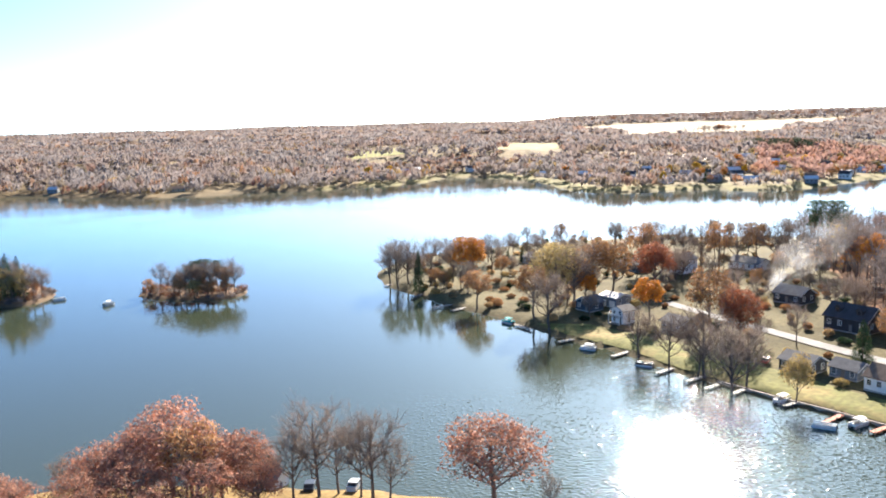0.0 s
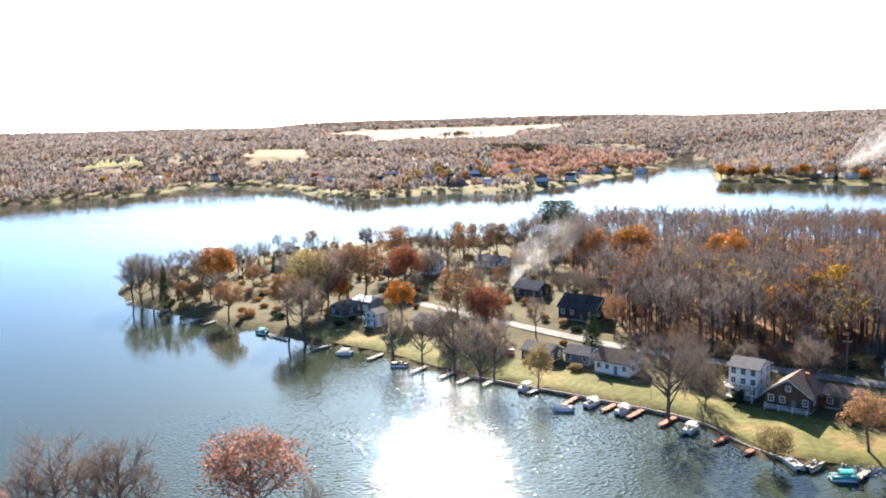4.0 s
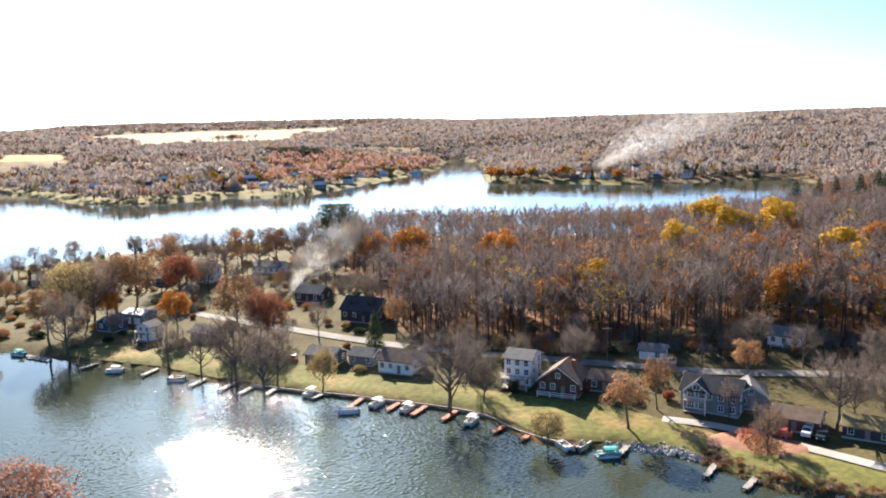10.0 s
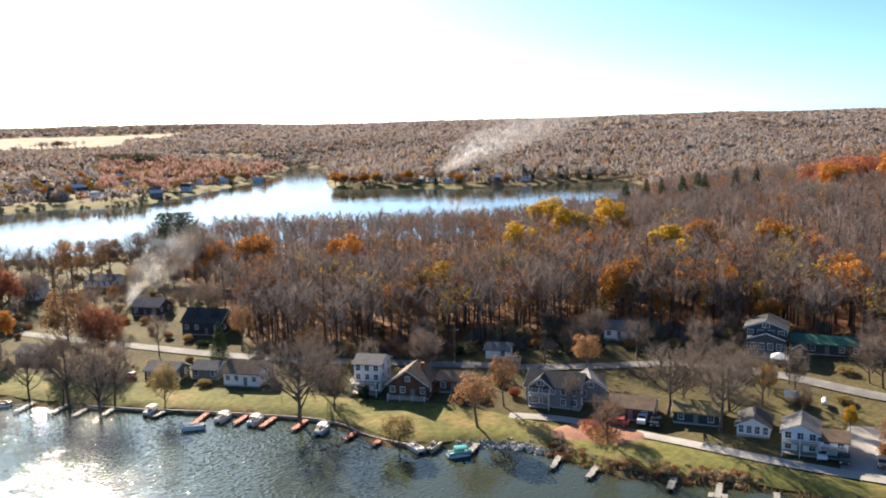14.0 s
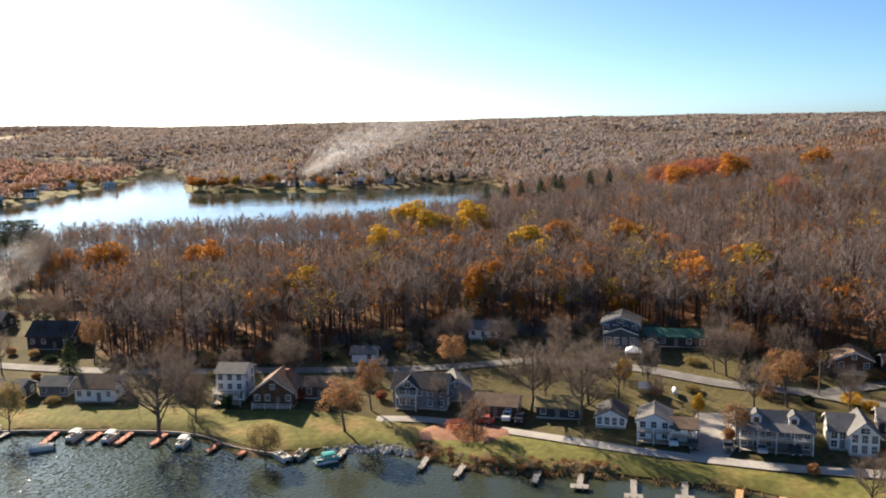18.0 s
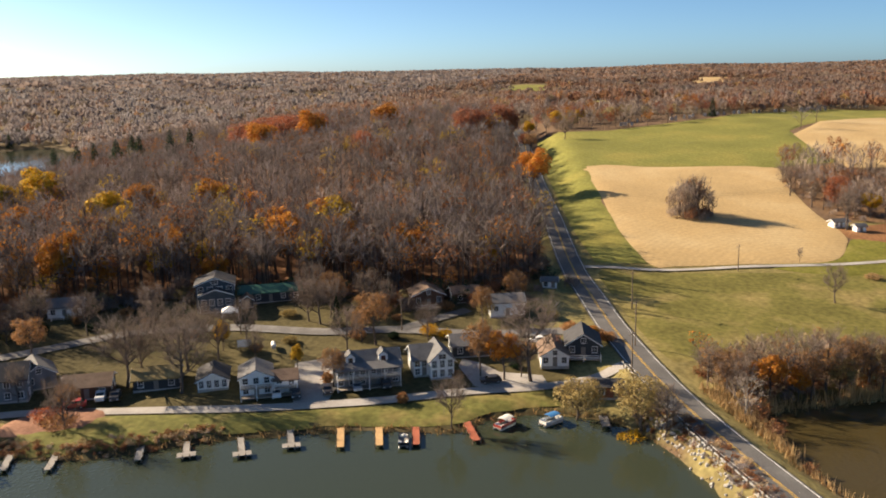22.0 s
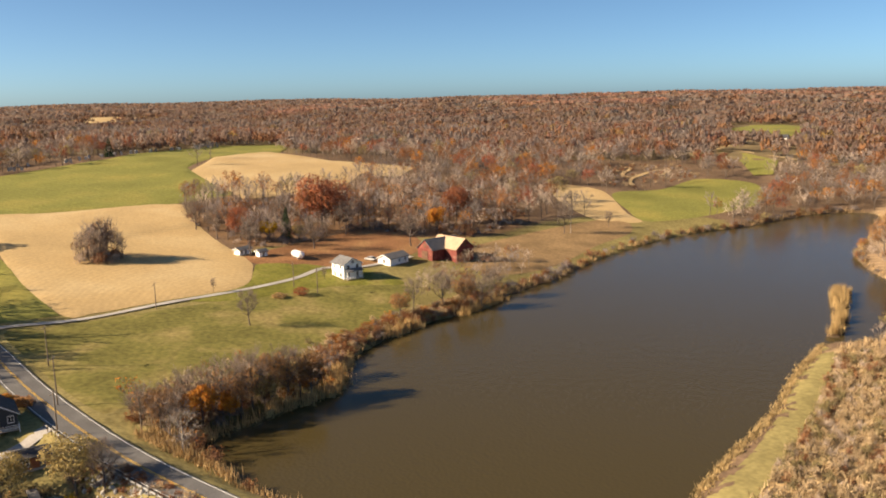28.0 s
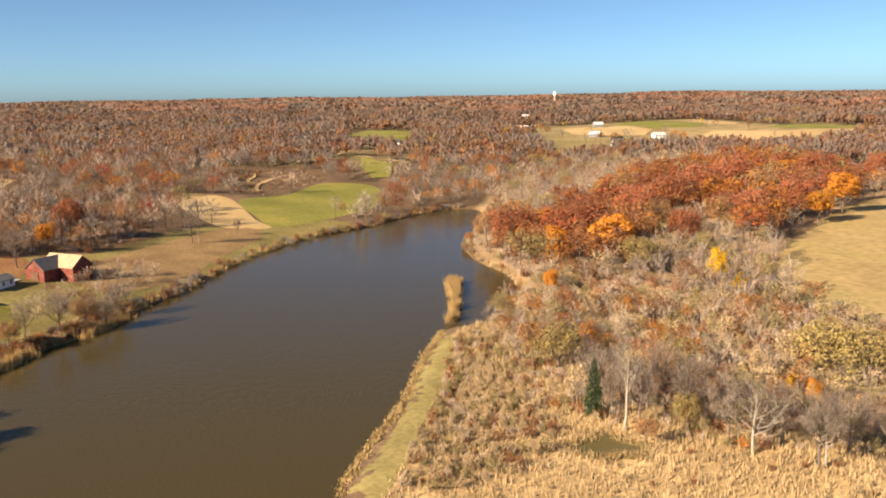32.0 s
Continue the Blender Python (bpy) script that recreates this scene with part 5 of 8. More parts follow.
for row in ((483.3, 85.8, 21, 1.2), (555.5, 232.8, 23.5, 1.6), (421.9, 131.2, 16.9, 0.9), (549.4, 78.5, 19.9, 1.2), (512.1, 230.3, 23.5, 1.4), (372, 262, 14.9, 0.5), (530, 215, 22, 1.4), (545, 205, 21, 1.4), (496, 218, 21, 1.3), (520, 196, 20, 1.3)):
    plant("red", row[0], row[1], row[2] * 1.08, (row[3] if len(row) > 3 else 1.0) * 1.15)
for row in ((428.3, 314.2, 19.2), (445.6, 300.5, 19.3), (477.6, 295.3, 20.2), (490.3, 277, 20.3), (459, 294.5, 19.6), (468, 285, 20), (436, 305, 19), (499, 268, 20), (483.1, 121.5, 14, 1.1),):
    plant("spruce", row[0], row[1], row[2] * 1.25, 1.15)
# on the near bank and islands
for row in ((-60.6, 138.4, 12.8, 1.2), (-54.8, 140.9, 15.1, 1.3), (-48.2, 143.2, 20.5, 1.35), (-38.9, 139.8, 15.9, 1.2), (-34.1, 142.3, 14.3, 1.1), (-69.3, 127.9, 11.8, 1.3), (7.6, 139.9, 17, 1.4),):
    plant("pink", row[0], row[1], row[2] * (0.88 if row[0] < 0 else 1.0), row[3])
for row in ((-68.9, 145.2, 8.1, 0.8), (-22.7, 142, 18, 1.0), (-27, 140.8, 13.5, 0.9), (-19.5, 143.3, 13.7, 0.9), (-13.3, 141.1, 17.5, 1.0), (-10.3, 140.1, 11.5, 0.9), (16.9, 137, 8.8, 0.6), (-15.4, 141.7, 14.2, 0.8), (-113.2, 338.5, 13, 0.9), (-105.1, 330.3, 11), (-100.5, 329.7, 13.9), (-95.9, 328.9, 14.3), (-91.2, 332.3, 14.2), (-85.8, 332.7, 14.4, 1.1), (-83.8, 338.5, 12.3), (-161.4, 332.6, 14.4), (-160.4, 337.9, 12.4), (-162.7, 328.4, 16.3), (-175, 335.6, 16.8),):
    plant("bare", *row)
for row in ((-43.5, 137.5, 15.7, 1.2), (-102.2, 328.1, 8.4), (-90.8, 326.2, 7.5, 1.2), (-85.1, 329.8, 7.4), (-115.6, 335.5, 5, 1.5),):
    plant("rust", *row)
for row in ((-96.4, 326.7, 8.4), (-168, 328.1, 14, 1.2),):
    plant("olive", *row)
for row in ((-170.8, 331.5, 18.8), (-166.3, 331.4, 17.8),):
    plant("spruce", *row)


for row in ((-58, 130, 12, 1.3), (-49, 131, 14, 1.3), (-39, 131, 14, 1.3), (-30, 135, 12, 1.1), (-67, 124, 12, 1.2), (-44, 124, 12, 1.2), (-54, 122, 12, 1.2), (-74, 133, 11, 1.2)):
    plant("pink", row[0] - 2, row[1], row[2] * 0.85, row[3])
for row in ((-99, 339, 12), (-95, 337, 13), (-101, 336, 11), (-91, 340, 12)):
    plant("pine", *row)
for row in ((-97, 333, 11, 1.2), (-87, 336, 11, 1.2), (-92, 330, 10, 1.2), (-104, 335, 9, 1.1), (-119, 341, 6, 1.3)):
    plant("rust", *row)


# ---- brush, reeds and stones ----
def shore_band(line, lo, hi, count, seed):
    """Places strewn along a shore, between two distances from it on the land side."""
    rng = np.random.default_rng(seed)
    i = rng.integers(0, len(line) - 1, count)
    p = line[i] + (line[i + 1] - line[i]) * rng.uniform(0, 1, (count, 1))
    p = p + rng.normal(0, 1, p.shape) * (hi - lo) / 2
    z = gz(p[:, 0], p[:, 1])
    ok = (z > -0.05) & (z < 0.25 + 0.11 * hi)
    return p[ok, 0], p[ok, 1], rng


def reeds(name, x, y, rng, high, label, colour=(0.42, 0.29, 0.15), blades_each=7, spread=0.5):
    """Dry reed tufts: slender standing blades, joined."""
    n = len(x)
    b = np.stack([np.repeat(x, blades_each), np.repeat(y, blades_each), np.repeat(gz(x, y), blades_each)], 1)
    b[:, :2] += rng.normal(0, spread, (len(b), 2))
    t = b + np.c_[rng.normal(0, 0.28, (len(b), 2)), rng.uniform(high[0], high[1], len(b))]
    v, f = blades(rng, b, t, rng.uniform(0.12, 0.3, len(b)))
    tone = np.repeat(np.repeat(rng.uniform(0.75, 1.2, (n, 1)) * np.array([colour]), blades_each, 0), 3, 0)
    return tagged(new(name, mesh_np(name, v, f, [M_WOODS], tone)), label, "reeds", kind="stuff")


pond_line = np.vstack([POND, POND[:1]])
north = pond_line[(pond_line[:, 0] > 105) & (pond_line[:, 1] > -420) & ~((pond_line[:, 0] < 150) & (pond_line[:, 1] < -90))]
x, y, rng = shore_band(north[np.argsort(np.arctan2(north[:, 0], north[:, 1]))], 0, 6, 2200, 31)
reeds("shore_reeds", x, y, rng, (1.0, 2.5), "band of dry tan reeds along the pond shore")
x, y, rng = scatter(np.array([(112, -41), (168, -15), (171, -21), (164, -25), (150, -27), (128, -34), (108, -46)], float), 0.8, 32)
reeds("verge_reeds", x, y, rng, (0.8, 2.0), "tall dry grass beside the causeway")
x, y, rng = scatter(MARSH, 1.25, 33, 0.75, [LEVEE, POOL])
reeds("marsh_grass", x, y, rng, (0.6, 1.6), "dense dry straw-coloured marsh grass", (0.45, 0.335, 0.2), 7, 0.6)
rng = np.random.default_rng(37)
pool_line = np.vstack([POOL, POOL[:1]])
k = rng.integers(0, len(POOL), 260)
x, y = (pool_line[k] + rng.normal(0, 0.7, (260, 2))).T
reeds("pool_reeds", x, y, rng, (0.5, 1.3), "dry reeds round the small pool", (0.38, 0.28, 0.15), 6, 0.5)
x, y, rng = scatter(ISLET, 0.75, 34)
reeds("reed_islet", x, y, rng, (1.5, 3.4), "narrow islet of tall dry reeds in the pond", (0.36, 0.25, 0.12), 8, 0.5)
levee_line = spline([(70, -66), (96, -90), (104.5, -104), (112.5, -120), (120.5, -135), (131.5, -152), (146, -178)], 2)
rng = np.random.default_rng(36)
k = rng.integers(0, len(levee_line), 900)
x, y = (levee_line[k] + rng.normal(0, 0.55, (900, 2))).T
reeds("levee_fringe", x, y, rng, (0.4, 1.0), "fringe of dry grass along the levee's water edge", (0.36, 0.26, 0.13), 6, 0.45)
x, y, rng = shore_band(spline(SHORE_VILLAGE[4:], 3), 0, 2.5, 500, 35)
reeds("bank_grass", x, y, rng, (0.4, 1.1), "rough dry grass along the lake bank", (0.34, 0.22, 0.10), 5, 0.5)


SCRUB = ring([(140, -177), (123, -181), (96, -152), (83, -135), (77, -122), (80, -107), (89, -98), (99, -112), (117, -141)], 4)
x, y, rng = scatter(SCRUB, 1.75, 41, 0.8, [LEVEE, grown(POOL, 2)])
grove("marsh_scrub", x, y, rng, T_BUSH, (1.0, 3.2), {"pale": 18, "rust": 14, "olive": 20, "straw": 48}, "scrubby brown and olive bushes in the marsh", "bushes", 0.6)
x, y, rng = scatter(MARSH, 4.2, 40, 0.45, [LEVEE, grown(POOL, 3), SCRUB])
grove("marsh_tufts", x, y, rng, T_BUSH, (0.8, 2.0), {"pale": 20, "rust": 20, "straw": 60}, "scattered tawny tufts in the marsh grass", "bushes", 0.7)
x, y, rng = scatter(EAST_WOOD, 4.0, 42, 0.55)
ok = (y > -300) & (away(x, y, POND) > 3) & ~((x > 116) & (y > -216))
grove("wood_scrub", x[ok], y[ok], rng, T_BUSH, (2, 6), {"pale": 45, "rust": 22, "olive": 8, "straw": 25}, "low thicket at the edge of the woods", "bushes", 0.8)
x, y, rng = shore_band(north[np.argsort(np.arctan2(north[:, 0], north[:, 1]))] + np.array([6.0, 3.0]), 0, 9, 1000, 43)
grove("pond_scrub", x, y, rng, T_BUSH, (1.5, 4.5), {"grey": 40, "rust": 40, "orange": 8, "olive": 12}, "rust and grey brush along the pond bank", "bushes", 0.8)
CORNER = ring([(167, -22), (176, -15), (186, -22), (190, -50), (189, -62), (183, -59), (178, -52), (174, -40), (170, -31)], 3)
x, y, rng = scatter(CORNER, 3.3, 44, 0.85)
grove("causeway_scrub", x, y, rng, T_WOOD, (3.5, 9), {"pale": 46, "rust": 26, "orange": 18, "straw": 6, "olive": 4}, "dense rust-coloured brush at the corner of the pond", "bushes", 0.85, (0.24, 0.18, 0.14))
x, y, rng = scatter(CORNER, 1.5, 52, 0.9)
grove("corner_brush", x, y, rng, T_BUSH, (1.0, 2.6), {"rust": 34, "straw": 34, "pale": 22, "orange": 10}, "low tangled rust and straw brush by the pond", "bushes", 0.9)
corner_line = spline([(163.5, -25.5), (166.2, -31.4), (168.7, -38), (172.8, -45), (174.6, -52), (178.9, -59.7), (193, -66.5), (203, -74), (210.6, -84.5), (217.4, -94), (222, -110), (234, -135)], 2)
rng = np.random.default_rng(53)
k = rng.integers(0, len(corner_line), 800)
k = k[np.sin(k * 0.35) + np.sin(k * 0.13) > -0.4]
x, y = (corner_line[k] + rng.normal(0, 1.05, (len(k), 2)) + [-0.5, -0.4]).T
reeds("pond_reeds", x, y, rng, (1.6, 3.2), "thick golden reeds at the water's edge", (0.56, 0.38, 0.18), 9)
k = rng.integers(len(corner_line) // 3, len(corner_line), 620)
x, y = (corner_line[k] + rng.normal(0, 2.4, (620, 2)) + [3.2, 2.5]).T
ok = gz(x, y) > 0.3
grove("shore_brush", x[ok], y[ok], rng, T_BUSH, (1.0, 2.8), {"rust": 46, "grey": 18, "straw": 22, "orange": 8, "olive": 6}, "rust-brown brush crowding the pond shore", "bushes", 0.9)
x, y, rng = scatter(WOOD, 6.5, 58, 0.34)
ok = (away(x, y, WOOD) < 75) & (y < 215)
grove("wood_understory", x[ok], y[ok], rng, T_WOOD, (6, 14), {"orange": 46, "rust": 34, "yellow": 12, "olive": 8}, "young trees with orange leaves under the bare canopy", "woods", 0.7)
x, y, rng = scatter(WOOD, 6.0, 45, 0.12)
grove("wood_underbrush", x, y, rng, T_BUSH, (1.5, 4.0), {"bare": 50, "rust": 30, "green": 8, "olive": 12}, "underbrush on the leaf-covered wood floor", "bushes", 0.8)
x, y, rng = scatter(THICKET, 4.3, 48, 0.9, [LEVEE, grown(POOL, 4)])
grove("marsh_thicket", x, y, rng, T_BROAD, (4.5, 10.5), {"pale": 46, "grey": 10, "rust": 12, "olive": 12, "straw": 16, "orange": 4}, "thicket of small pale trees and tawny brush in the marsh", "bushes", 0.6, (0.3, 0.25, 0.2))
x, y, rng = scatter(THICKET, 2.6, 50, 0.8, [LEVEE, grown(POOL, 2)])
grove("thicket_brush", x, y, rng, T_BUSH, (1.2, 3.4), {"pale": 26, "rust": 22, "olive": 20, "straw": 28, "orange": 4}, "tangled tawny brush under the marsh thicket", "bushes", 0.7)
rng = np.random.default_rng(49)
r, az = 7.8 * np.sqrt(rng.uniform(0, 1, 58)), rng.uniform(0, 6.28, 58)
grove("field_thicket", 320 + r * np.cos(az), -23.5 + r * np.sin(az), rng, T_WOOD, (3.5 + 13.0 * np.sqrt(1 - (r / 8.2) ** 2)) * rng.uniform(0.75, 1.05, 58), {"grey": 25, "pale": 62, "rust": 13}, "round thicket of bare grey stems in the stubble field", "bushes", 0.5, (0.2, 0.16, 0.14))
r, az = rng.uniform(3, 8.6, 30), rng.uniform(0, 6.28, 30)
grove("thicket_base", 320 + r * np.cos(az), -23.5 + r * np.sin(az), rng, T_BUSH, (2.5, 6.0), {"grey": 30, "pale": 55, "rust": 15}, "tangled grey brush at the foot of the field thicket", "bushes", 0.7)
x, y, rng = scatter(VILLAGE, 6.0, 46, 0.6, [grown(LAWN_A, 1), grown(LAWN_B, 1)])
d_road = np.minimum(away(x, y, FRONT_ROAD, False), away(x, y, BACK_ROAD, False))
ok = (d_road > 4.5) & ((x > 165) | (y > 120)) & (gz(x, y) > 1.2)
VILLAGE_SPOTS = np.c_[x[ok], y[ok]]
x, y, rng = scatter(ring([(146, -8), (136, -14), (122, -20), (122, -24), (138, -18), (150, -12), (157, -4), (152, -2)], 2), 1.1, 47, 0.95)
grove("bank_scrub", x, y, rng, T_BUSH, (0.6, 1.9), {"rust": 40, "grey": 25, "straw": 30, "bare": 5}, "rust-coloured brush on the stony causeway bank", "bushes", 0.8)
edge = spline([(120, 204), (140, 172), (164, 156), (188, 146), (199, 126), (208, 99), (211, 70), (212, 46), (227, 27), (248, 24)], 3)
rng = np.random.default_rng(51)
k = rng.integers(0, len(edge), 330)
x, y = (edge[k] + rng.normal(0, 4.5, (330, 2))).T
ok = away(x, y, BACK_ROAD, False) > 4
grove("wood_edge_scrub", x[ok], y[ok], rng, T_BUSH, (2.0, 5.5), {"bare": 50, "green": 16, "rust": 20, "olive": 14}, "dark brush and young evergreens along the wood edge", "bushes", 0.85)
bank = spline([(121.5, 106), (123, 95), (128, 84), (134, 73)], 2)
k = rng.integers(0, len(bank), 260)
x, y = (bank[k] + rng.normal(0, 1.3, (260, 2)) + [1.2, 0.6]).T
grove("bank_brush", x, y, rng, T_BUSH, (0.5, 1.2), {"rust": 50, "straw": 40, "pale": 10}, "low rust-brown brush on the lake bank", "bushes", 0.9)
x, y, rng = scatter(ring([(246, -112), (262, -122), (276, -140), (286, -158), (276, -172), (258, -158), (244, -138), (236, -122)], 4), 3.6, 60, 0.75)
grove("farm_brush", x, y, rng, T_WOOD, (3, 8), {"pale": 50, "grey": 25, "rust": 25}, "bare grey brush between the barn and the pond", "bushes", 0.8, (0.22, 0.18, 0.15))
x, y, rng = scatter(BRUSH_LAND, 5.0, 59, 0.7)
grove("rough_brush", x, y, rng, T_BUSH, (0.8, 2.6), {"rust": 40, "straw": 40, "grey": 20}, "low rusty brush on open rough land", "bushes", 0.9)
for n_isle, isle in enumerate((ISLAND, ISLAND_WEST)):
    x, y, rng = scatter(isle, 3.3, 55 + n_isle, 0.9)
    grove("island_brush", x, y, rng, T_BUSH, (1.5, 3.6), {"bare": 30, "rust": 50, "grey": 20}, "dense brush covering a small lake island", "bushes", 0.8)


# ---- buildings ----
M_WHITE = mat("white_siding", (0.86, 0.86, 0.84), 0.7, 0.05, 0.5, second=(0.80, 0.80, 0.77))
M_TRIM = mat("white_trim", (0.80, 0.80, 0.78), 0.6, 0.05, 0.8)
M_GREY = mat("grey_siding", (0.20, 0.215, 0.235), 0.75, 0.1, 0.5)
M_BLUEGREY = mat("dark_blue_siding", (0.06, 0.085, 0.11), 0.75, 0.12, 0.5)
M_BROWN = mat("brown_wood", (0.12, 0.065, 0.042), 0.8, 0.2, 0.6, second=(0.17, 0.09, 0.055))
M_TAN = mat("tan_siding", (0.42, 0.33, 0.22), 0.8, 0.1, 0.5)
M_DARK = mat("dark_siding", (0.055, 0.058, 0.062), 0.75, 0.15, 0.5)
M_REDBARN = mat("weathered_red_boards", (0.185, 0.048, 0.04), 0.85, 0.28, 0.7, second=(0.25, 0.09, 0.07), fine=6)
M_BRICK = mat("red_brick", (0.33, 0.125, 0.07), 0.85, 0.2, 1.2, fine=9)
M_ROOF_GREY = mat("grey_shingles", (0.145, 0.145, 0.15), 0.9, 0.18, 0.7, 0.03, fine=5)
M_ROOF_PALE = mat("pale_metal_roof", (0.55, 0.56, 0.58), 0.45, 0.08, 0.5, spec=0.5)
M_ROOF_DARK = mat("dark_shingles", (0.060, 0.060, 0.066), 0.9, 0.2, 0.7, 0.03, fine=5)
M_ROOF_BROWN = mat("brown_shingles", (0.17, 0.115, 0.085), 0.9, 0.2, 0.7, 0.03, fine=5)
M_ROOF_TAN = mat("tan_metal_roof", (0.42, 0.30, 0.205), 0.6, 0.12, 0.5, fine=4)
M_ROOF_GREEN = mat("green_metal_roof", (0.035, 0.13, 0.10), 0.5, 0.15, 0.5)
M_CONCRETE = mat("concrete", (0.38, 0.37, 0.35), 0.9, 0.12, 0.8)
M_DECK = mat("weathered_deck", (0.34, 0.29, 0.24), 0.85, 0.18, 0.9, fine=7)
M_NEWDECK = mat("new_pine_boards", (0.52, 0.33, 0.16), 0.8, 0.15, 0.9, fine=7)
M_REDDECK = mat("red_stained_boards", (0.36, 0.105, 0.06), 0.8, 0.18, 0.9, fine=7)
M_GREYDECK = mat("grey_dock_boards", (0.27, 0.255, 0.24), 0.85, 0.15, 0.9, fine=7)
M_GLASS = mat("window_glass", (0.03, 0.035, 0.042), 0.08, 0.2, 0.4, spec=0.6)
M_DOOR = mat("painted_door", (0.22, 0.20, 0.18), 0.6, 0.1, 0.8)
M_METAL = mat("galvanised_metal", (0.27, 0.272, 0.275), 0.7, 0.12, 2.0, metal=0.3)
M_ALU = mat("aluminium", (0.60, 0.61, 0.62), 0.4, 0.08, 1.0, metal=0.6)
M_RUBBER = mat("black_rubber", (0.025, 0.025, 0.026), 0.85, 0.1, 2.0)
M_POLE = mat("creosoted_pole", (0.20, 0.155, 0.115), 0.9, 0.2, 1.5)
M_STONE = mat("pale_stone", (0.42, 0.40, 0.37), 0.9, 0.2, 0.6, rand=0.2)


def box(bm, cx, cy, cz, sx, sy, sz):
    """A box by its centre and its sizes."""
    m = Matrix.Translation((cx, cy, cz)) @ Matrix.Diagonal((sx, sy, sz, 1))
    bmesh.ops.create_cube(bm, size=1.0, matrix=m)


def prism(bm, outline, y0, y1):
    """An outline in x and z, drawn out from y0 to y1."""
    a = [bm.verts.new((x, y0, z)) for x, z in outline]
    b = [bm.verts.new((x, y1, z)) for x, z in outline]
    n = len(outline)
    bm.faces.new(a)
    bm.faces.new(b[::-1])
    for i in range(n):
        bm.faces.new((a[i], b[i], b[(i + 1) % n], a[(i + 1) % n]))
    bmesh.ops.recalc_face_normals(bm, faces=bm.faces[:])


def rod(bm, a, b, r, r2=None, sides=8):
    v, f = tubes(np.array([a], float), np.array([b], float), [r], [r if r2 is None else r2], sides)
    vs = [bm.verts.new(p) for p in v]
    for t in f:
        bm.faces.new([vs[i] for i in t])
    bm.faces.new(vs[:sides][::-1])
    bm.faces.new(vs[sides:2 * sides])


def cached(key, make, store={}):
    if key not in store:
        bm = bmesh.new()
        make(bm)
        me = bpy.data.meshes.new(key[0])
        bm.to_mesh(me)
        bm.free()
        store[key] = me
    return store[key]


def shared(name, key, make, material, parent, m, label=""):
    """A part whose mesh is shared by all alike parts."""
    me = cached((name, material.name) + tuple(key), make)
    if not me.materials:
        me.materials.append(material)
    ob = new(name, me)
    ob.parent = parent
    ob.matrix_local = m
    if label:
        ob["label"] = label
    return ob


def window(house, x, y, z, turn, w=1.0, h=1.3, bars=1):
    """A framed window on a wall: frame with a sill, and its pane."""
    def frame_mesh(bm):
        t = 0.11
        for sx in (-1, 1):
            box(bm, sx * (w / 2 + t / 2), -0.04, 0, t, 0.12, h + 2 * t)
        box(bm, 0, -0.04, h / 2 + t / 2, w, 0.12, t)
        box(bm, 0, -0.07, -h / 2 - t / 2, w + 0.1, 0.18, t)
        for i in range(bars):
            box(bm, -w / 2 + w * (i + 1) / (bars + 1), -0.035, 0, 0.06, 0.07, h)
        box(bm, 0, -0.035, 0, w, 0.07, 0.05)

    fr = shared("window_frame", (w, h, bars), frame_mesh, M_TRIM, house, pose(x, y, z, 0, 0, turn))
    shared("pane", (w, h), lambda bm: box(bm, 0, 0, 0, w, 0.03, h), M_GLASS, fr, pose(0, -0.012, 0))
    return fr


def gable_roof(bm, w, d, eave, rise, over=0.45, thick=0.2):
    """Two slabs, the ridge along y; w across it."""
    s = rise / (w / 2)
    ex, ez = w / 2 + over, eave - over * s
    up = thick * math.hypot(1, s)
    prism(bm, [(-ex, ez), (0, eave + rise), (ex, ez), (ex, ez + up), (0, eave + rise + up), (-ex, ez + up)], -d / 2 - over, d / 2 + over)


HOUSES = []


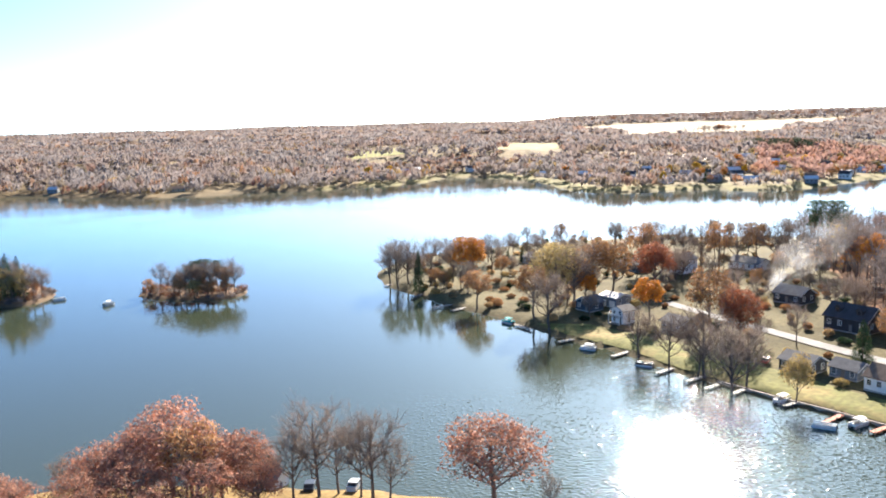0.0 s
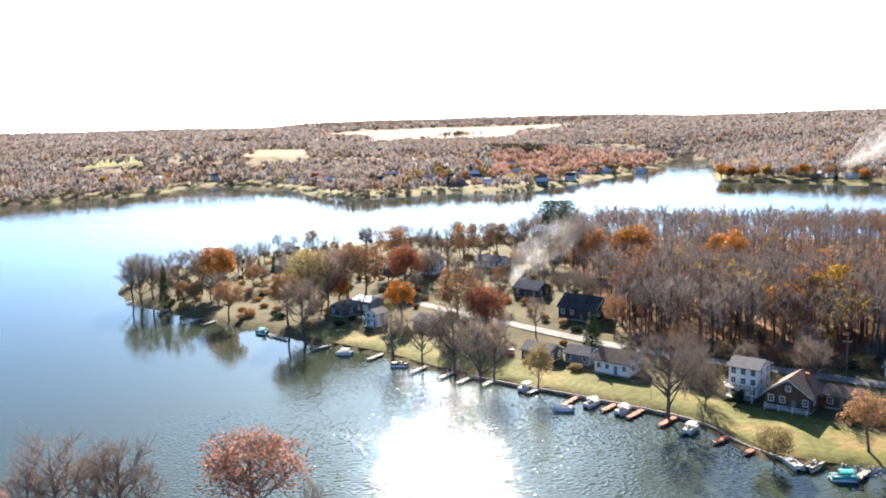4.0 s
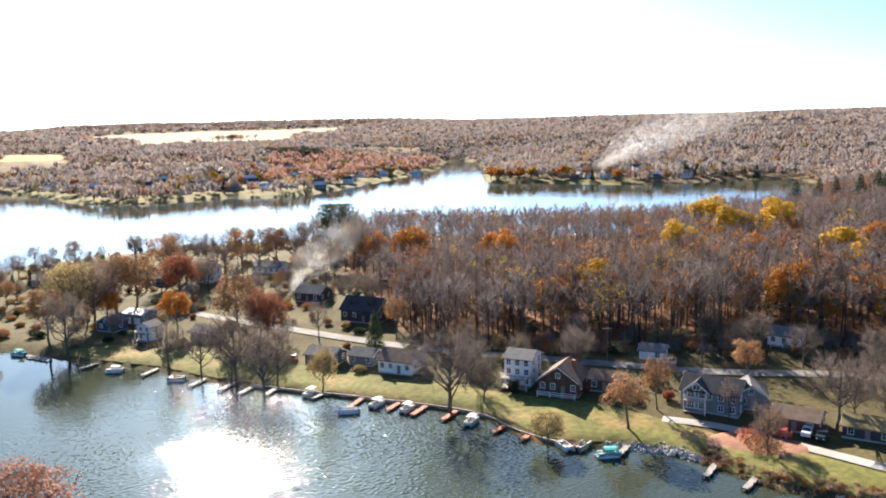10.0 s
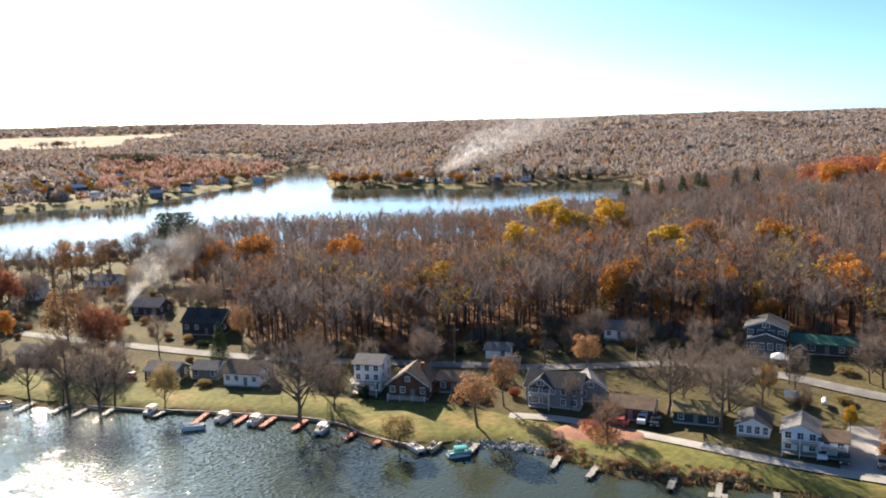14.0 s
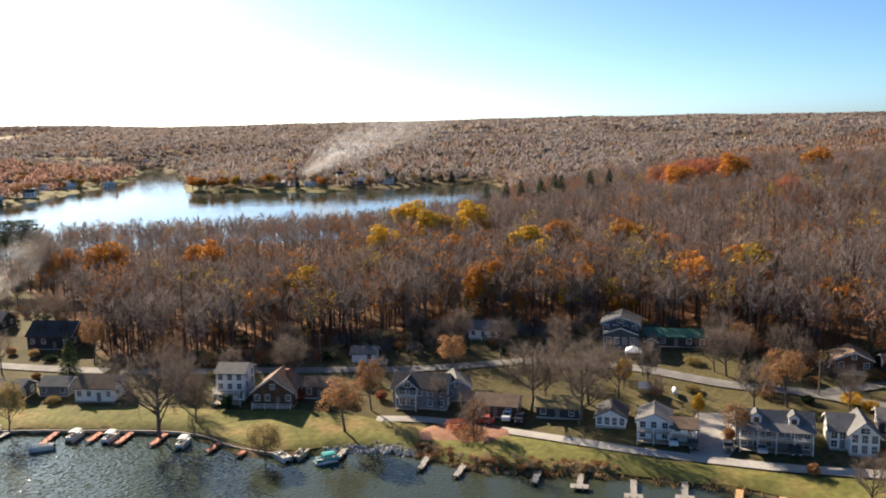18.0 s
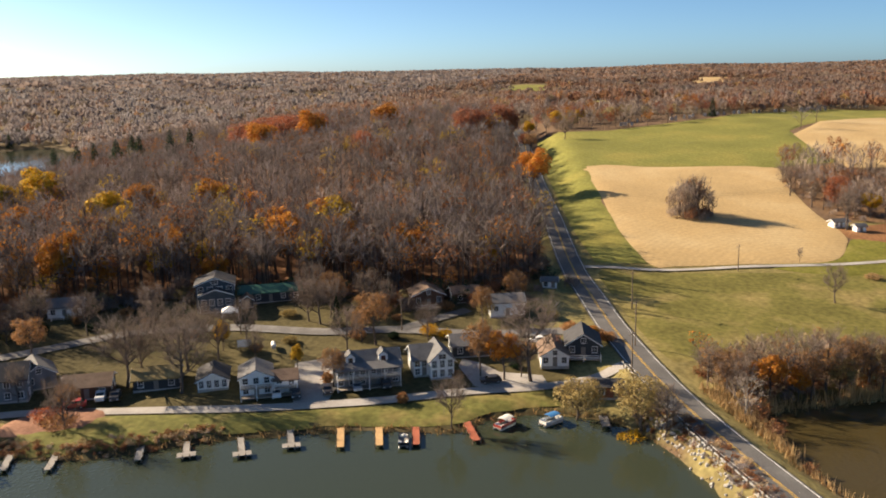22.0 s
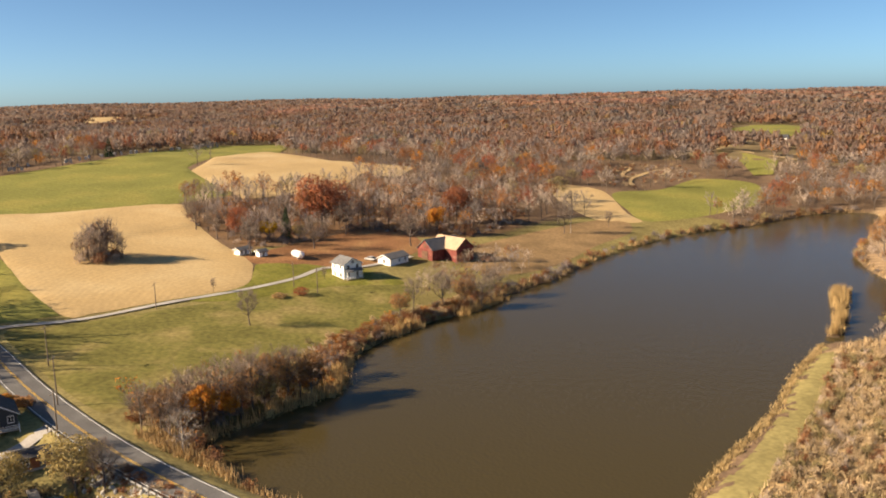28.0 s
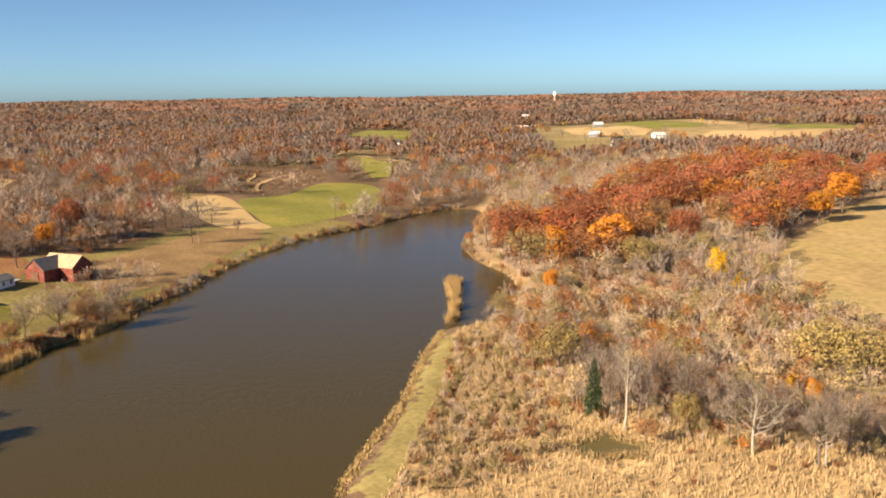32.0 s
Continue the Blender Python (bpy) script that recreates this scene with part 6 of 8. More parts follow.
def house(label, x, y, turn, w, d, eave, rise, wall, roof, front="gable", cols=3, storeys=1, porch=None, chimney=False, garage=0, dormers=0, base=0.35, sink=0.25, big=False, side=True, name="house", category="house", trim=True, z=None):
    """A house whose front looks along its own -y. front: gable or eave."""
    top = new(name)
    gx_, gy_ = np.array([x + dx for dx in (-w / 3, w / 3)]), np.array([y + dy for dy in (-d / 3, d / 3)])
    ground_z = float(min(gz(gx_, gy_).min(), gz(x, y))) if z is None else z
    top.matrix_world = pose(x, y, ground_z - sink, 0, 0, turn)
    across, along = (w, d) if front == "gable" else (d, w)
    spin = 0 if front == "gable" else 90
    e = eave + sink

    bm = bmesh.new()
    box(bm, 0, 0, base / 2 + sink / 2, w + 0.1, d + 0.1, base + sink)
    part("foundation", bm, M_CONCRETE, top)
    bm = bmesh.new()
    prism(bm, [(-across / 2, 0.1), (across / 2, 0.1), (across / 2, e), (0, e + rise), (-across / 2, e)], -along / 2, along / 2)
    o = part("wall", bm, wall, top)
    o.matrix_local = pose(0, 0, 0, 0, 0, spin)
    bm = bmesh.new()
    gable_roof(bm, across, along, e + 0.02, rise)
    o = part("roof", bm, roof, top)
    o.matrix_local = pose(0, 0, 0, 0, 0, spin)
    if trim:
        for sgn in (-1, 1):
            bm = bmesh.new()
            s = rise / (across / 2)
            ex, ez = across / 2 + 0.45, e - 0.45 * s
            ya = sgn * (along / 2 + 0.47)
            prism(bm, [(-ex, ez - 0.12), (0, e + rise - 0.12), (ex, ez - 0.12), (ex, ez + 0.12), (0, e + rise + 0.12), (-ex, ez + 0.12)], min(ya, ya + 0.05 * sgn), max(ya, ya + 0.05 * sgn))
            o = part("fascia", bm, M_TRIM, top, "white gable fascia board")
            o.matrix_local = pose(0, 0, 0, 0, 0, spin)
    level = (e - sink) / storeys
    for s in range(storeys):
        zc = sink + base * 0.5 + level * s + level * 0.56
        if zc + 0.8 > e + (0.2 if front == "gable" else 0):
            zc = e - 0.85
        for c in range(cols):
            xc = -w / 2 + w * (c + 0.5) / cols
            if s == 0 and c == cols // 2 and not garage and not big:
                bm = bmesh.new()
                box(bm, 0, 0, 1.02, 0.95, 0.1, 2.05)
                box(bm, 0.36, -0.07, 1.0, 0.06, 0.08, 0.06)
                o = part("door", bm, M_DOOR, top)
                o.matrix_local = pose(xc, -d / 2 - 0.03, sink + base)
                continue
            if s == 0 and c < garage:
                bm = bmesh.new()
                box(bm, 0, 0, 1.1, 2.5, 0.1, 2.2)
                for k in range(4):
                    box(bm, 0, -0.055, 0.3 + 0.52 * k, 2.4, 0.03, 0.44)
                o = part("garage_door", bm, M_TRIM, top, "white panelled garage door")
                o.matrix_local = pose(xc, -d / 2 - 0.03, sink + 0.1)
                continue
            window(top, xc, -d / 2, zc, 0, min(1.6, w / cols * 0.55) if big else 1.0, 1.5 if big else 1.25, 2 if big else 1)
        if side:
            n = max(1, int(d / 3.4))
            for c in range(n):
                yc = -d / 2 + d * (c + 0.5) / n
                window(top, -w / 2, yc, zc, -90)
                window(top, w / 2, yc, zc, 90)
    if front == "gable" and rise > 1.6:
        window(top, 0, -d / 2, e + rise * 0.36, 0, 0.9 if not big else 1.5, 1.0, 1)
    if chimney:
        bm = bmesh.new()
        box(bm, 0, 0, 0, 0.8, 0.8, 2.2)
        box(bm, 0, 0, 1.15, 0.95, 0.95, 0.14)
        o = part("chimney", bm, M_BRICK, top)
        o.matrix_local = pose(w * 0.22, d * 0.12, e + rise * 0.75)
    for k in range(dormers):
        xc = -w / 2 + w * (k + 0.5) / dormers if dormers > 1 else 0
        dm = bmesh.new()
        prism(dm, [(-0.9, 0), (0.9, 0), (0.9, 1.5), (0, 2.3), (-0.9, 1.5)], -1.1, 1.6)
        body = part("dormer", dm, M_TRIM if wall != M_DARK else wall, top)
        body.matrix_local = pose(xc, -d * 0.23, e + rise * 0.28)
        rm = bmesh.new()
        gable_roof(rm, 1.8, 2.7, 1.52, 0.8, 0.2, 0.12)
        part("dormer_roof", rm, roof, body).matrix_local = pose(0, 0.25, 0)
        fm = bmesh.new()
        box(fm, 0, -1.12, 0.85, 0.9, 0.06, 0.95)
        part("pane", fm, M_GLASS, body)
    if porch:
        levels, depth, pw, roofed = porch
        for lv in range(levels):
            zf = sink + base + lv * level if lv else sink + 0.25
            bm = bmesh.new()
            box(bm, 0, -d / 2 - depth / 2, zf, pw, depth, 0.18)
            part("porch_deck", bm, M_DECK, top)
            bm = bmesh.new()
            for zz in (0.5, 1.0):
                box(bm, 0, -d / 2 - depth + 0.06, zf + zz, pw, 0.06, 0.07)
                for sx in (-1, 1):
                    box(bm, sx * (pw / 2 - 0.05), -d / 2 - depth / 2, zf + zz, 0.06, depth, 0.07)
            for k in range(int(pw / 0.35)):
                box(bm, -pw / 2 + 0.2 + k * 0.35, -d / 2 - depth + 0.06, zf + 0.52, 0.04, 0.04, 0.95)
            if lv or levels == 1:
                part("railing", bm, M_TRIM, top, "white porch railing")
            else:
                bm.free()
        n = max(2, int(pw / 2.8) + 1)
        ztop = sink + base + (levels - (0 if roofed else 1)) * level + (0 if roofed else 0.9)
        for k in range(n):
            shared("post", (round(ztop, 2),), lambda bm: box(bm, 0, 0, ztop / 2, 0.16, 0.16, ztop), M_TRIM, top, pose(-pw / 2 + 0.1 + k * (pw - 0.2) / (n - 1), -d / 2 - depth + 0.08, 0))
        if roofed:
            bm = bmesh.new()
            prism(bm, [(-depth - 0.3, ztop - 0.05), (0.3, ztop + 0.75), (0.3, ztop + 0.93), (-depth - 0.3, ztop + 0.12)], -pw / 2 - 0.25, pw / 2 + 0.25)
            bmesh.ops.rotate(bm, verts=bm.verts[:], cent=(0, 0, 0), matrix=Matrix.Rotation(radians(90), 3, "Z"))
            o = part("porch_roof", bm, roof, top)
            o.matrix_local = pose(0, -d / 2, 0)
    HOUSES.append((x, y, max(w, d)))
    return tagged(top, label, category, "lake cottages" if name == "house" else "")


EAST, WEST = -66, -57
house("white three-storey lake house with grey roof and lower deck", 119.5, 161, WEST, 6.6, 7.5, 6.6, 1.4, M_WHITE, M_ROOF_GREY, "eave", 3, 3, porch=(2, 3.0, 6.5, False))
house("dark brown log house with a steep gable", 123, 150.0, WEST, 9.5, 9, 3.6, 3.2, M_BROWN, M_ROOF_BROWN, "gable", 4, 1, chimney=True, porch=(1, 1.6, 9, False))
house("low brown wooden annex with brown roof", 131, 144, WEST, 7, 6, 2.9, 1.4, M_BROWN, M_ROOF_BROWN, "eave", 3)
house("large grey two-storey house with white trim and balcony", 141.5, 122.2, EAST + 3, 12, 8, 4.7, 2.3, M_GREY, M_ROOF_DARK, "eave", 5, 2)
wing = house("front gable wing of grey siding with a white balcony", 138.0, 123.4, EAST + 3, 4.8, 3.0, 4.6, 1.9, M_GREY, M_ROOF_DARK, "gable", 2, 2, porch=(2, 1.8, 4.7, False), side=False, big=True)
house("grey garage block with a hipped dark roof", 149, 119, EAST + 20, 6.5, 7.5, 3.2, 2.1, M_GREY, M_ROOF_GREY, "gable", 2)
house("small white cottage at the edge of the woods", 186.5, 138, EAST, 8, 6, 2.9, 1.6, M_WHITE, M_ROOF_GREY, "eave", 3, porch=(1, 1.5, 6, False))
house("small pale garage beside the back lane", 153.5, 152, WEST, 6, 5, 2.4, 1.2, M_WHITE, M_ROOF_GREY, "eave", 2, garage=1, name="garage", category="garage")
house("low brown cottage with tan roof", 147, 105.5, EAST, 9, 7, 2.7, 1.5, M_BROWN, M_ROOF_BROWN, "eave", 3)
house("low dark cottage with mossy tan roof under a big tree", 153.5, 94, EAST, 9, 7, 2.5, 1.5, M_DARK, mat("mossy_roof", (0.27, 0.21, 0.10), 0.9, 0.25, 0.6, 0.03), "eave", 3)
house("white cottage with a glazed gable front", 154.6, 82, EAST, 6.0, 7.5, 2.2, 1.5, M_WHITE, M_ROOF_DARK, "gable", 4, big=True)
house("white two-storey house with double porch", 153.8, 72.2, EAST, 6.3, 7.5, 3.9, 1.5, M_WHITE, M_ROOF_GREY, "gable", 3, 2, porch=(2, 2.0, 6.3, False))
house("white side wing with garage and brown roof", 155.2, 66.6, EAST, 4.7, 6, 3.0, 1.1, M_WHITE, M_ROOF_BROWN, "eave", 2, 2, garage=1, porch=(2, 1.6, 4.7, False), side=False)
house("long grey two-storey guest house with two dormers and a balcony", 162.8, 51.8, EAST, 13.4, 7.5, 3.9, 2.5, M_GREY, M_ROOF_GREY, "eave", 6, 2, porch=(2, 2.0, 13, True), dormers=2)
house("white gabled house with grey roof", 168.5, 37.6, EAST, 5.0, 8, 4.0, 2.3, M_WHITE, M_ROOF_GREY, "gable", 3, 2, big=True)
house("white eave wing with grey roof", 168.5, 41.4, EAST, 4.3, 7.5, 3.7, 2.1, M_WHITE, M_ROOF_GREY, "eave", 3, 2, side=False)
house("low dark cottage with grey roof by a round lawn", 181, 32.5, EAST - 4, 10, 7, 2.8, 1.6, M_DARK, M_ROOF_GREY, "eave", 3, chimney=True)
house("white bungalow with brown gable roof and front steps", 178.5, 14.4, EAST - 14, 5.8, 9, 2.7, 1.7, M_WHITE, M_ROOF_BROWN, "gable", 3, chimney=True)
house("dark timber house with black gable roof and deck", 183, 8.4, EAST - 18, 7.2, 8.5, 3.0, 2.3, M_DARK, M_ROOF_DARK, "gable", 3, porch=(1, 2.2, 7.4, False))
house("white raised cottage on the slope with grey roof", 206, 28.5, EAST - 6, 8.5, 6, 3.8, 1.4, M_WHITE, M_ROOF_GREY, "eave", 3)
house("dark brown cabin at the foot of the woods", 209, 49.5, EAST, 8, 7, 3.4, 1.8, M_BROWN, M_ROOF_BROWN, "gable", 3, porch=(1, 1.8, 7, False))
house("brown shed-like cabin with low roof", 214, 40.5, EAST, 7, 6, 2.6, 1.2, M_BROWN, M_ROOF_BROWN, "eave", 2)
house("small red brick boathouse with a flat dark roof", 163.5, 2.5, EAST - 15, 5.5, 4.5, 2.5, 0.7, M_BRICK, M_ROOF_DARK, "eave", 2, name="boathouse", category="boathouse")
house("small pale shed beside the road", 228.5, 19.5, EAST - 20, 4, 3, 2.1, 0.8, M_WHITE, M_ROOF_GREY, "eave", 2, name="shed", category="shed", side=False)
house("dark blue two-storey house with broad white-framed windows", 199, 103.0, EAST, 9.5, 8, 6.8, 1.8, M_BLUEGREY, M_ROOF_DARK, "gable", 4, 2, porch=(1, 2, 8, False), big=True)
house("dark blue lower front wing with white gable trim", 195.0, 101.0, EAST, 8, 3, 4.8, 1.4, M_BLUEGREY, M_ROOF_DARK, "gable", 4, 1, big=True, side=False)
house("long low dark house with a green metal roof", 206, 91, EAST, 16, 7, 2.8, 1.3, M_DARK, M_ROOF_GREEN, "eave", 5)
house("small dark garden shed with gable roof", 199, 94.5, EAST, 3, 3, 2.3, 1.0, M_DARK, M_ROOF_BROWN, "gable", 1, name="shed", category="shed", side=False)
house("white-walled house with a broad dark brown roof", 101.5, 188.5, WEST, 9.5, 8, 3.4, 2.2, M_WHITE, M_ROOF_BROWN, "eave", 4)
house("small grey cottage with light grey roof", 97, 200, WEST, 7, 6, 2.6, 1.5, M_GREY, M_ROOF_GREY, "eave", 3)
house("dark lakeside cottage with pale roof", 88.5, 207, WEST, 8.5, 7, 2.8, 1.6, M_DARK, M_ROOF_GREY, "eave", 3)
house("large dark house with dormers behind the lane", 116, 238, WEST, 13, 9, 4.0, 3.2, M_DARK, M_ROOF_DARK, "eave", 4, 1, dormers=2)
house("dark house near the smoke with grey roof", 114, 275, WEST, 10, 8, 3.2, 2.2, M_DARK, M_ROOF_GREY, "eave", 3)
house("white ranch house with grey roof", 122, 338, WEST, 14, 8, 3.0, 1.8, M_WHITE, M_ROOF_GREY, "eave", 5)
house("tall white house with grey roof", 95, 336, WEST, 7, 8, 5.6, 2.0, M_WHITE, M_ROOF_GREY, "gable", 2, 2)
house("low cottage with pale roof among bare trees", 70, 251, WEST, 8, 7, 2.6, 1.6, M_TAN, M_ROOF_GREY, "eave", 3)
house("small white two-storey boathouse with a balcony", 55.5, 262, WEST, 5, 5, 4.4, 1.2, M_WHITE, M_ROOF_GREY, "gable", 2, 2, porch=(2, 1.5, 4.8, False))
house("grey garage with a white metal roof", 58, 286.5, WEST, 8, 7, 3.4, 1.0, M_GREY, M_ROOF_PALE, "eave", 2, garage=2, name="garage", category="garage")
house("pale blue cottage with grey roof near the point", 48.5, 282, WEST, 7, 6, 3.0, 1.8, M_BLUEGREY, M_ROOF_GREY, "gable", 2)
house("long low house with grey roof on the point", 43, 376, WEST, 15, 8, 2.8, 1.6, M_TAN, M_ROOF_GREY, "eave", 5)
house("low tan house on the point", 54, 351, WEST, 9, 7, 2.8, 1.6, M_TAN, M_ROOF_BROWN, "eave", 3)
house("dark low house with white eaves on the point", 79, 349, WEST, 12, 8, 2.8, 1.6, M_DARK, M_ROOF_GREY, "eave", 4)
house("white house half hidden by near-bank trees", -34, 150, 160, 7, 6, 3.0, 1.6, M_WHITE, M_ROOF_GREY, "eave", 3)
# farm
house("white two-storey farmhouse with grey roof", 273.5, -98, -80, 7, 8, 5.2, 1.9, M_WHITE, M_ROOF_GREY, "gable", 2, 2, porch=(1, 1.6, 6, True), category="farmhouse")
house("low white farm garage with grey roof", 287, -121, -65, 10, 6, 2.8, 1.3, M_WHITE, M_ROOF_GREY, "eave", 3, garage=1, name="garage", category="garage")
house("small white shed with grey roof beside the field", 315, -72.5, -60, 6, 3, 2.2, 0.7, M_WHITE, M_ROOF_GREY, "eave", 3, name="shed", category="shed", side=False)
house("tiny white hut beside the farm drive", 309.5, -78, -70, 3.4, 2.6, 2.1, 0.7, M_WHITE, M_ROOF_GREY, "eave", 1, name="shed", category="shed", side=False)


def barn(x, y, turn):
    """Two gabled wings that meet in an L; the inner corner stands at the origin."""
    top = new("barn")
    top.matrix_world = pose(x, y, float(gz(x, y)) - 0.6, 0, 0, turn)
    w, reach = 8.6, 6.4

    def wing(eave, ridge, m_roof, spin, near, label):
        m = pose(0, 0, 0, 0, 0, spin)
        mid, lo, hi = near * w / 2, -w, reach
        bm = bmesh.new()
        prism(bm, [(mid - w / 2, 0), (mid + w / 2, 0), (mid + w / 2, eave), (mid, ridge), (mid - w / 2, eave)], lo + 0.01, hi)
        part("wall", bm, M_REDBARN, top).matrix_local = m
        for sgn in (-1, 1):
            bm = bmesh.new()
            s = (ridge - eave) / (w / 2)
            ex = mid + sgn * (w / 2 + 0.5)
            prism(bm, [(mid, ridge), (ex, eave - 0.5 * s), (ex, eave - 0.5 * s + 0.2), (mid, ridge + 0.22)], lo - 0.3, hi + 0.4)
            part("roof", bm, m_roof, top, label).matrix_local = m
        bm = bmesh.new()
        box(bm, mid, hi + 0.06, 2.3, 3.4, 0.12, 3.6)
        for k in (-1, 0, 1):
            box(bm, mid + k * 1.64, hi + 0.15, 2.3, 0.14, 0.06, 3.6)
        part("barn_door", bm, M_BROWN, top).matrix_local = m
        bm = bmesh.new()
        box(bm, mid, hi + 0.05, ridge - 2.2, 1.3, 0.1, 1.4)
        part("hayloft_hatch", bm, M_BROWN, top).matrix_local = m
        for k in range(9):
            shared("batten", (eave,), lambda bm: box(bm, 0, 0, eave / 2, 0.1, 0.08, eave), M_REDBARN, top, m @ pose(mid - w / 2 + 0.5 + k * 0.95, hi + 0.04, 0))

    wing(5.0, 8.3, M_ROOF_GREY, 0, 1, "weathered grey metal roof")
    wing(5.2, 8.6, M_ROOF_TAN, 90, -1, "sunlit tan metal roof")
    return tagged(top, "weathered red L-shaped barn with tan and grey roofs", "barn")


barn(286.5, -142.2, 14)


# ---- far houses ----
def far_house(key, w, d, eave, rise, wall, roof):
    def body(bm):
        prism(bm, [(-d / 2, 0), (d / 2, 0), (d / 2, eave), (0, eave + rise), (-d / 2, eave)], -w / 2, w / 2)
    def lid(bm):
        gable_roof(bm, d, w, eave, rise, 0.5, 0.25)
    top = new("house")
    shared("wall", (key,), body, wall, top, pose(0, 0, 0, 0, 0, 90))
    shared("roof", (key,), lid, roof, top, pose(0, 0, 0, 0, 0, 90))
    for k in range(3):
        shared("window_pane", (key,), lambda bm: box(bm, 0, 0, 0, 1.2, 0.1, 1.3), M_GLASS, top, pose(-w / 3 + k * w / 3, -d / 2 - 0.02, eave * 0.55))
    return top


# roofs of a and c are coloured pale to stand in for sun glints
FAR_KINDS = [("white house with a roof paled like sun glint on the far shore", far_house("a", 12, 8, 3.2, 2.2, M_WHITE, M_ROOF_PALE)), ("tan house with a brown roof on the far shore", far_house("b", 14, 9, 3.0, 2.2, M_TAN, M_ROOF_BROWN)), ("grey house with a roof paled like sun glint on the far shore", far_house("c", 11, 9, 4.4, 2.4, M_GREY, M_ROOF_PALE)), ("white two-storey house on the far shore", far_house("d", 10, 8, 5.4, 2.4, M_WHITE, M_ROOF_DARK))]
first = [False] * 4
for i, (fx, fy) in enumerate(FAR_SPOTS + FAR_SPOTS_EAST):
    words, proto = FAR_KINDS[i % 4]
    s = 0.85 if fy > 0 else 1.0
    m = pose(fx, fy, float(gz(fx, fy)) - 0.3, 0, 0, math.degrees(math.atan2(fx, -fy)) + 180 + (i * 37) % 60 - 30)
    if not first[i % 4]:
        proto.matrix_world = m
        tagged(proto, words, "house", "far houses")
        first[i % 4] = True
    else:
        copy_thing(proto, m)


# trees round the far houses
rng = np.random.default_rng(91)
for i, (fx, fy) in enumerate(FAR_SPOTS):
    for k in range(4):
        px, py = fx + rng.uniform(-24, 24), fy + rng.uniform(-26, 20)
        if float(gz(px, py)) > 0.5 and math.hypot(px - fx, py - fy) > 9:
            kind = rng.choice(["orange", "rust", "olive", "yellow", "bare", "rust", "spruce", "bare"])
            plant(str(kind), px, py, rng.uniform(8, 14), rng.uniform(0.9, 1.3))

for fx, fy, h in ((661, 613, 13), (665, 618, 15), (671, 607, 14), (676, 612, 12), (682, 602, 16), (686, 606, 13), (693, 593, 15), (698, 599, 14), (695, 583, 12), (707, 564, 15)):
    plant("spruce", fx, fy, h, 1.1)
for fx, fy, h in ((514, 744, 13), (516, 736, 15), (513, 728, 14), (521, 722, 12), (527, 714, 13), (519, 752, 15), (535, 722, 14)):
    plant("orange", fx, fy, h, 1.2)
for fx, fy, h in ((540, 709, 14), (545, 716, 12), (555, 694, 11), (570, 690, 13), (595, 652, 11), (617, 620, 12)):
    plant("yellow", fx, fy, h, 1.2)


# ---- docks and boats ----
def dock(x0, y0, x1, y1, width, material, label, head=0.0):
    """A wooden dock from the bank out over the water, on posts."""
    top = new("dock")
    a, b = Vector((x0, y0)), Vector((x1, y1))
    n = (b - a).length
    top.matrix_world = pose(x0, y0, 0.0, 0, 0, math.degrees(math.atan2(y1 - y0, x1 - x0)))
    bm = bmesh.new()
    box(bm, n / 2 - 0.6, 0, 0.55, n + 1.2, width, 0.12)
    box(bm, n / 2, width / 2 - 0.06, 0.42, n, 0.1, 0.18)
    box(bm, n / 2, -width / 2 + 0.06, 0.42, n, 0.1, 0.18)
    part("deck", bm, material, top)
    if head:
        bm = bmesh.new()
        box(bm, n - 0.9, 0, 0.555, 1.8, head, 0.13)
        part("head_deck", bm, material, top)
    for k in range(max(2, int(n / 2.4) + 1)):
        for s in (-1, 1):
            shared("post", ("dock",), lambda bm: rod(bm, (0, 0, -1.6), (0, 0, 1.0), 0.09), M_POLE, top, pose(0.8 + k * (n - 0.8) / max(1, int(n / 2.4)), s * (width / 2 + 0.06), 0))
    return tagged(top, label, "dock", "docks")


def widen(p, q, least):
    """Keeps a dock's bank end and gives it at least that length."""
    d = np.array(q, float) - np.array(p, float)
    n = np.hypot(*d)
    return (*p, *(np.array(p) + d / n * max(n, least)))


DOCKS_WEST = [((-15, 352), (-24, 344)), ((-8, 325), (-12, 318)), ((3.5, 304), (-4, 299)), ((7, 297), (2.5, 293)), ((23, 269), (27, 262)), ((38, 249), (33, 246)), ((51, 233.5), (45.5, 229)), ((58.6, 216), (53.4, 212)), ((63.2, 207.8), (58.8, 204.4)), ((66.4, 202.3), (62, 198.6)), ((71.2, 197.8), (66.8, 194)), ((79.4, 187), (75.5, 185))]
for p, q in DOCKS_WEST:
    dock(*widen(p, q, 5.0), 1.25, M_GREYDECK, "weathered grey wooden dock")
DOCKS_MID = [((86.2, 179), (78.6, 173)), ((90.6, 170), (85.9, 167)), ((93.4, 163.7), (88.8, 160.9)), ((97.2, 156.9), (92.7, 154.3)), ((102.8, 144), (97.3, 141.7)), ((104.6, 137.2), (99.7, 134.9))]
for p, q in DOCKS_MID:
    dock(*widen(p, q, 5.0), 1.25, M_REDDECK, "reddish wooden dock at the lawn's edge")
for p, q in [((121, 104), (115.9, 101.5)), ((122.9, 96.2), (117.3, 94)), ((127.9, 82.9), (123.3, 80.8)), ((114.2, 119.9), (109.5, 117.6))]:
    dock(*widen(p, q, 4.5), 1.2, M_GREYDECK, "grey dock on dark floats")
for p, q in [((130.6, 75.5), (125.9, 73.1)), ((133.8, 66.6), (127.9, 63.6)), ((139.8, 59.6), (132.5, 56.4))]:
    dock(*widen(p, q, 5), 1.1, M_GREYDECK, "T-shaped grey wooden dock", 3.2)
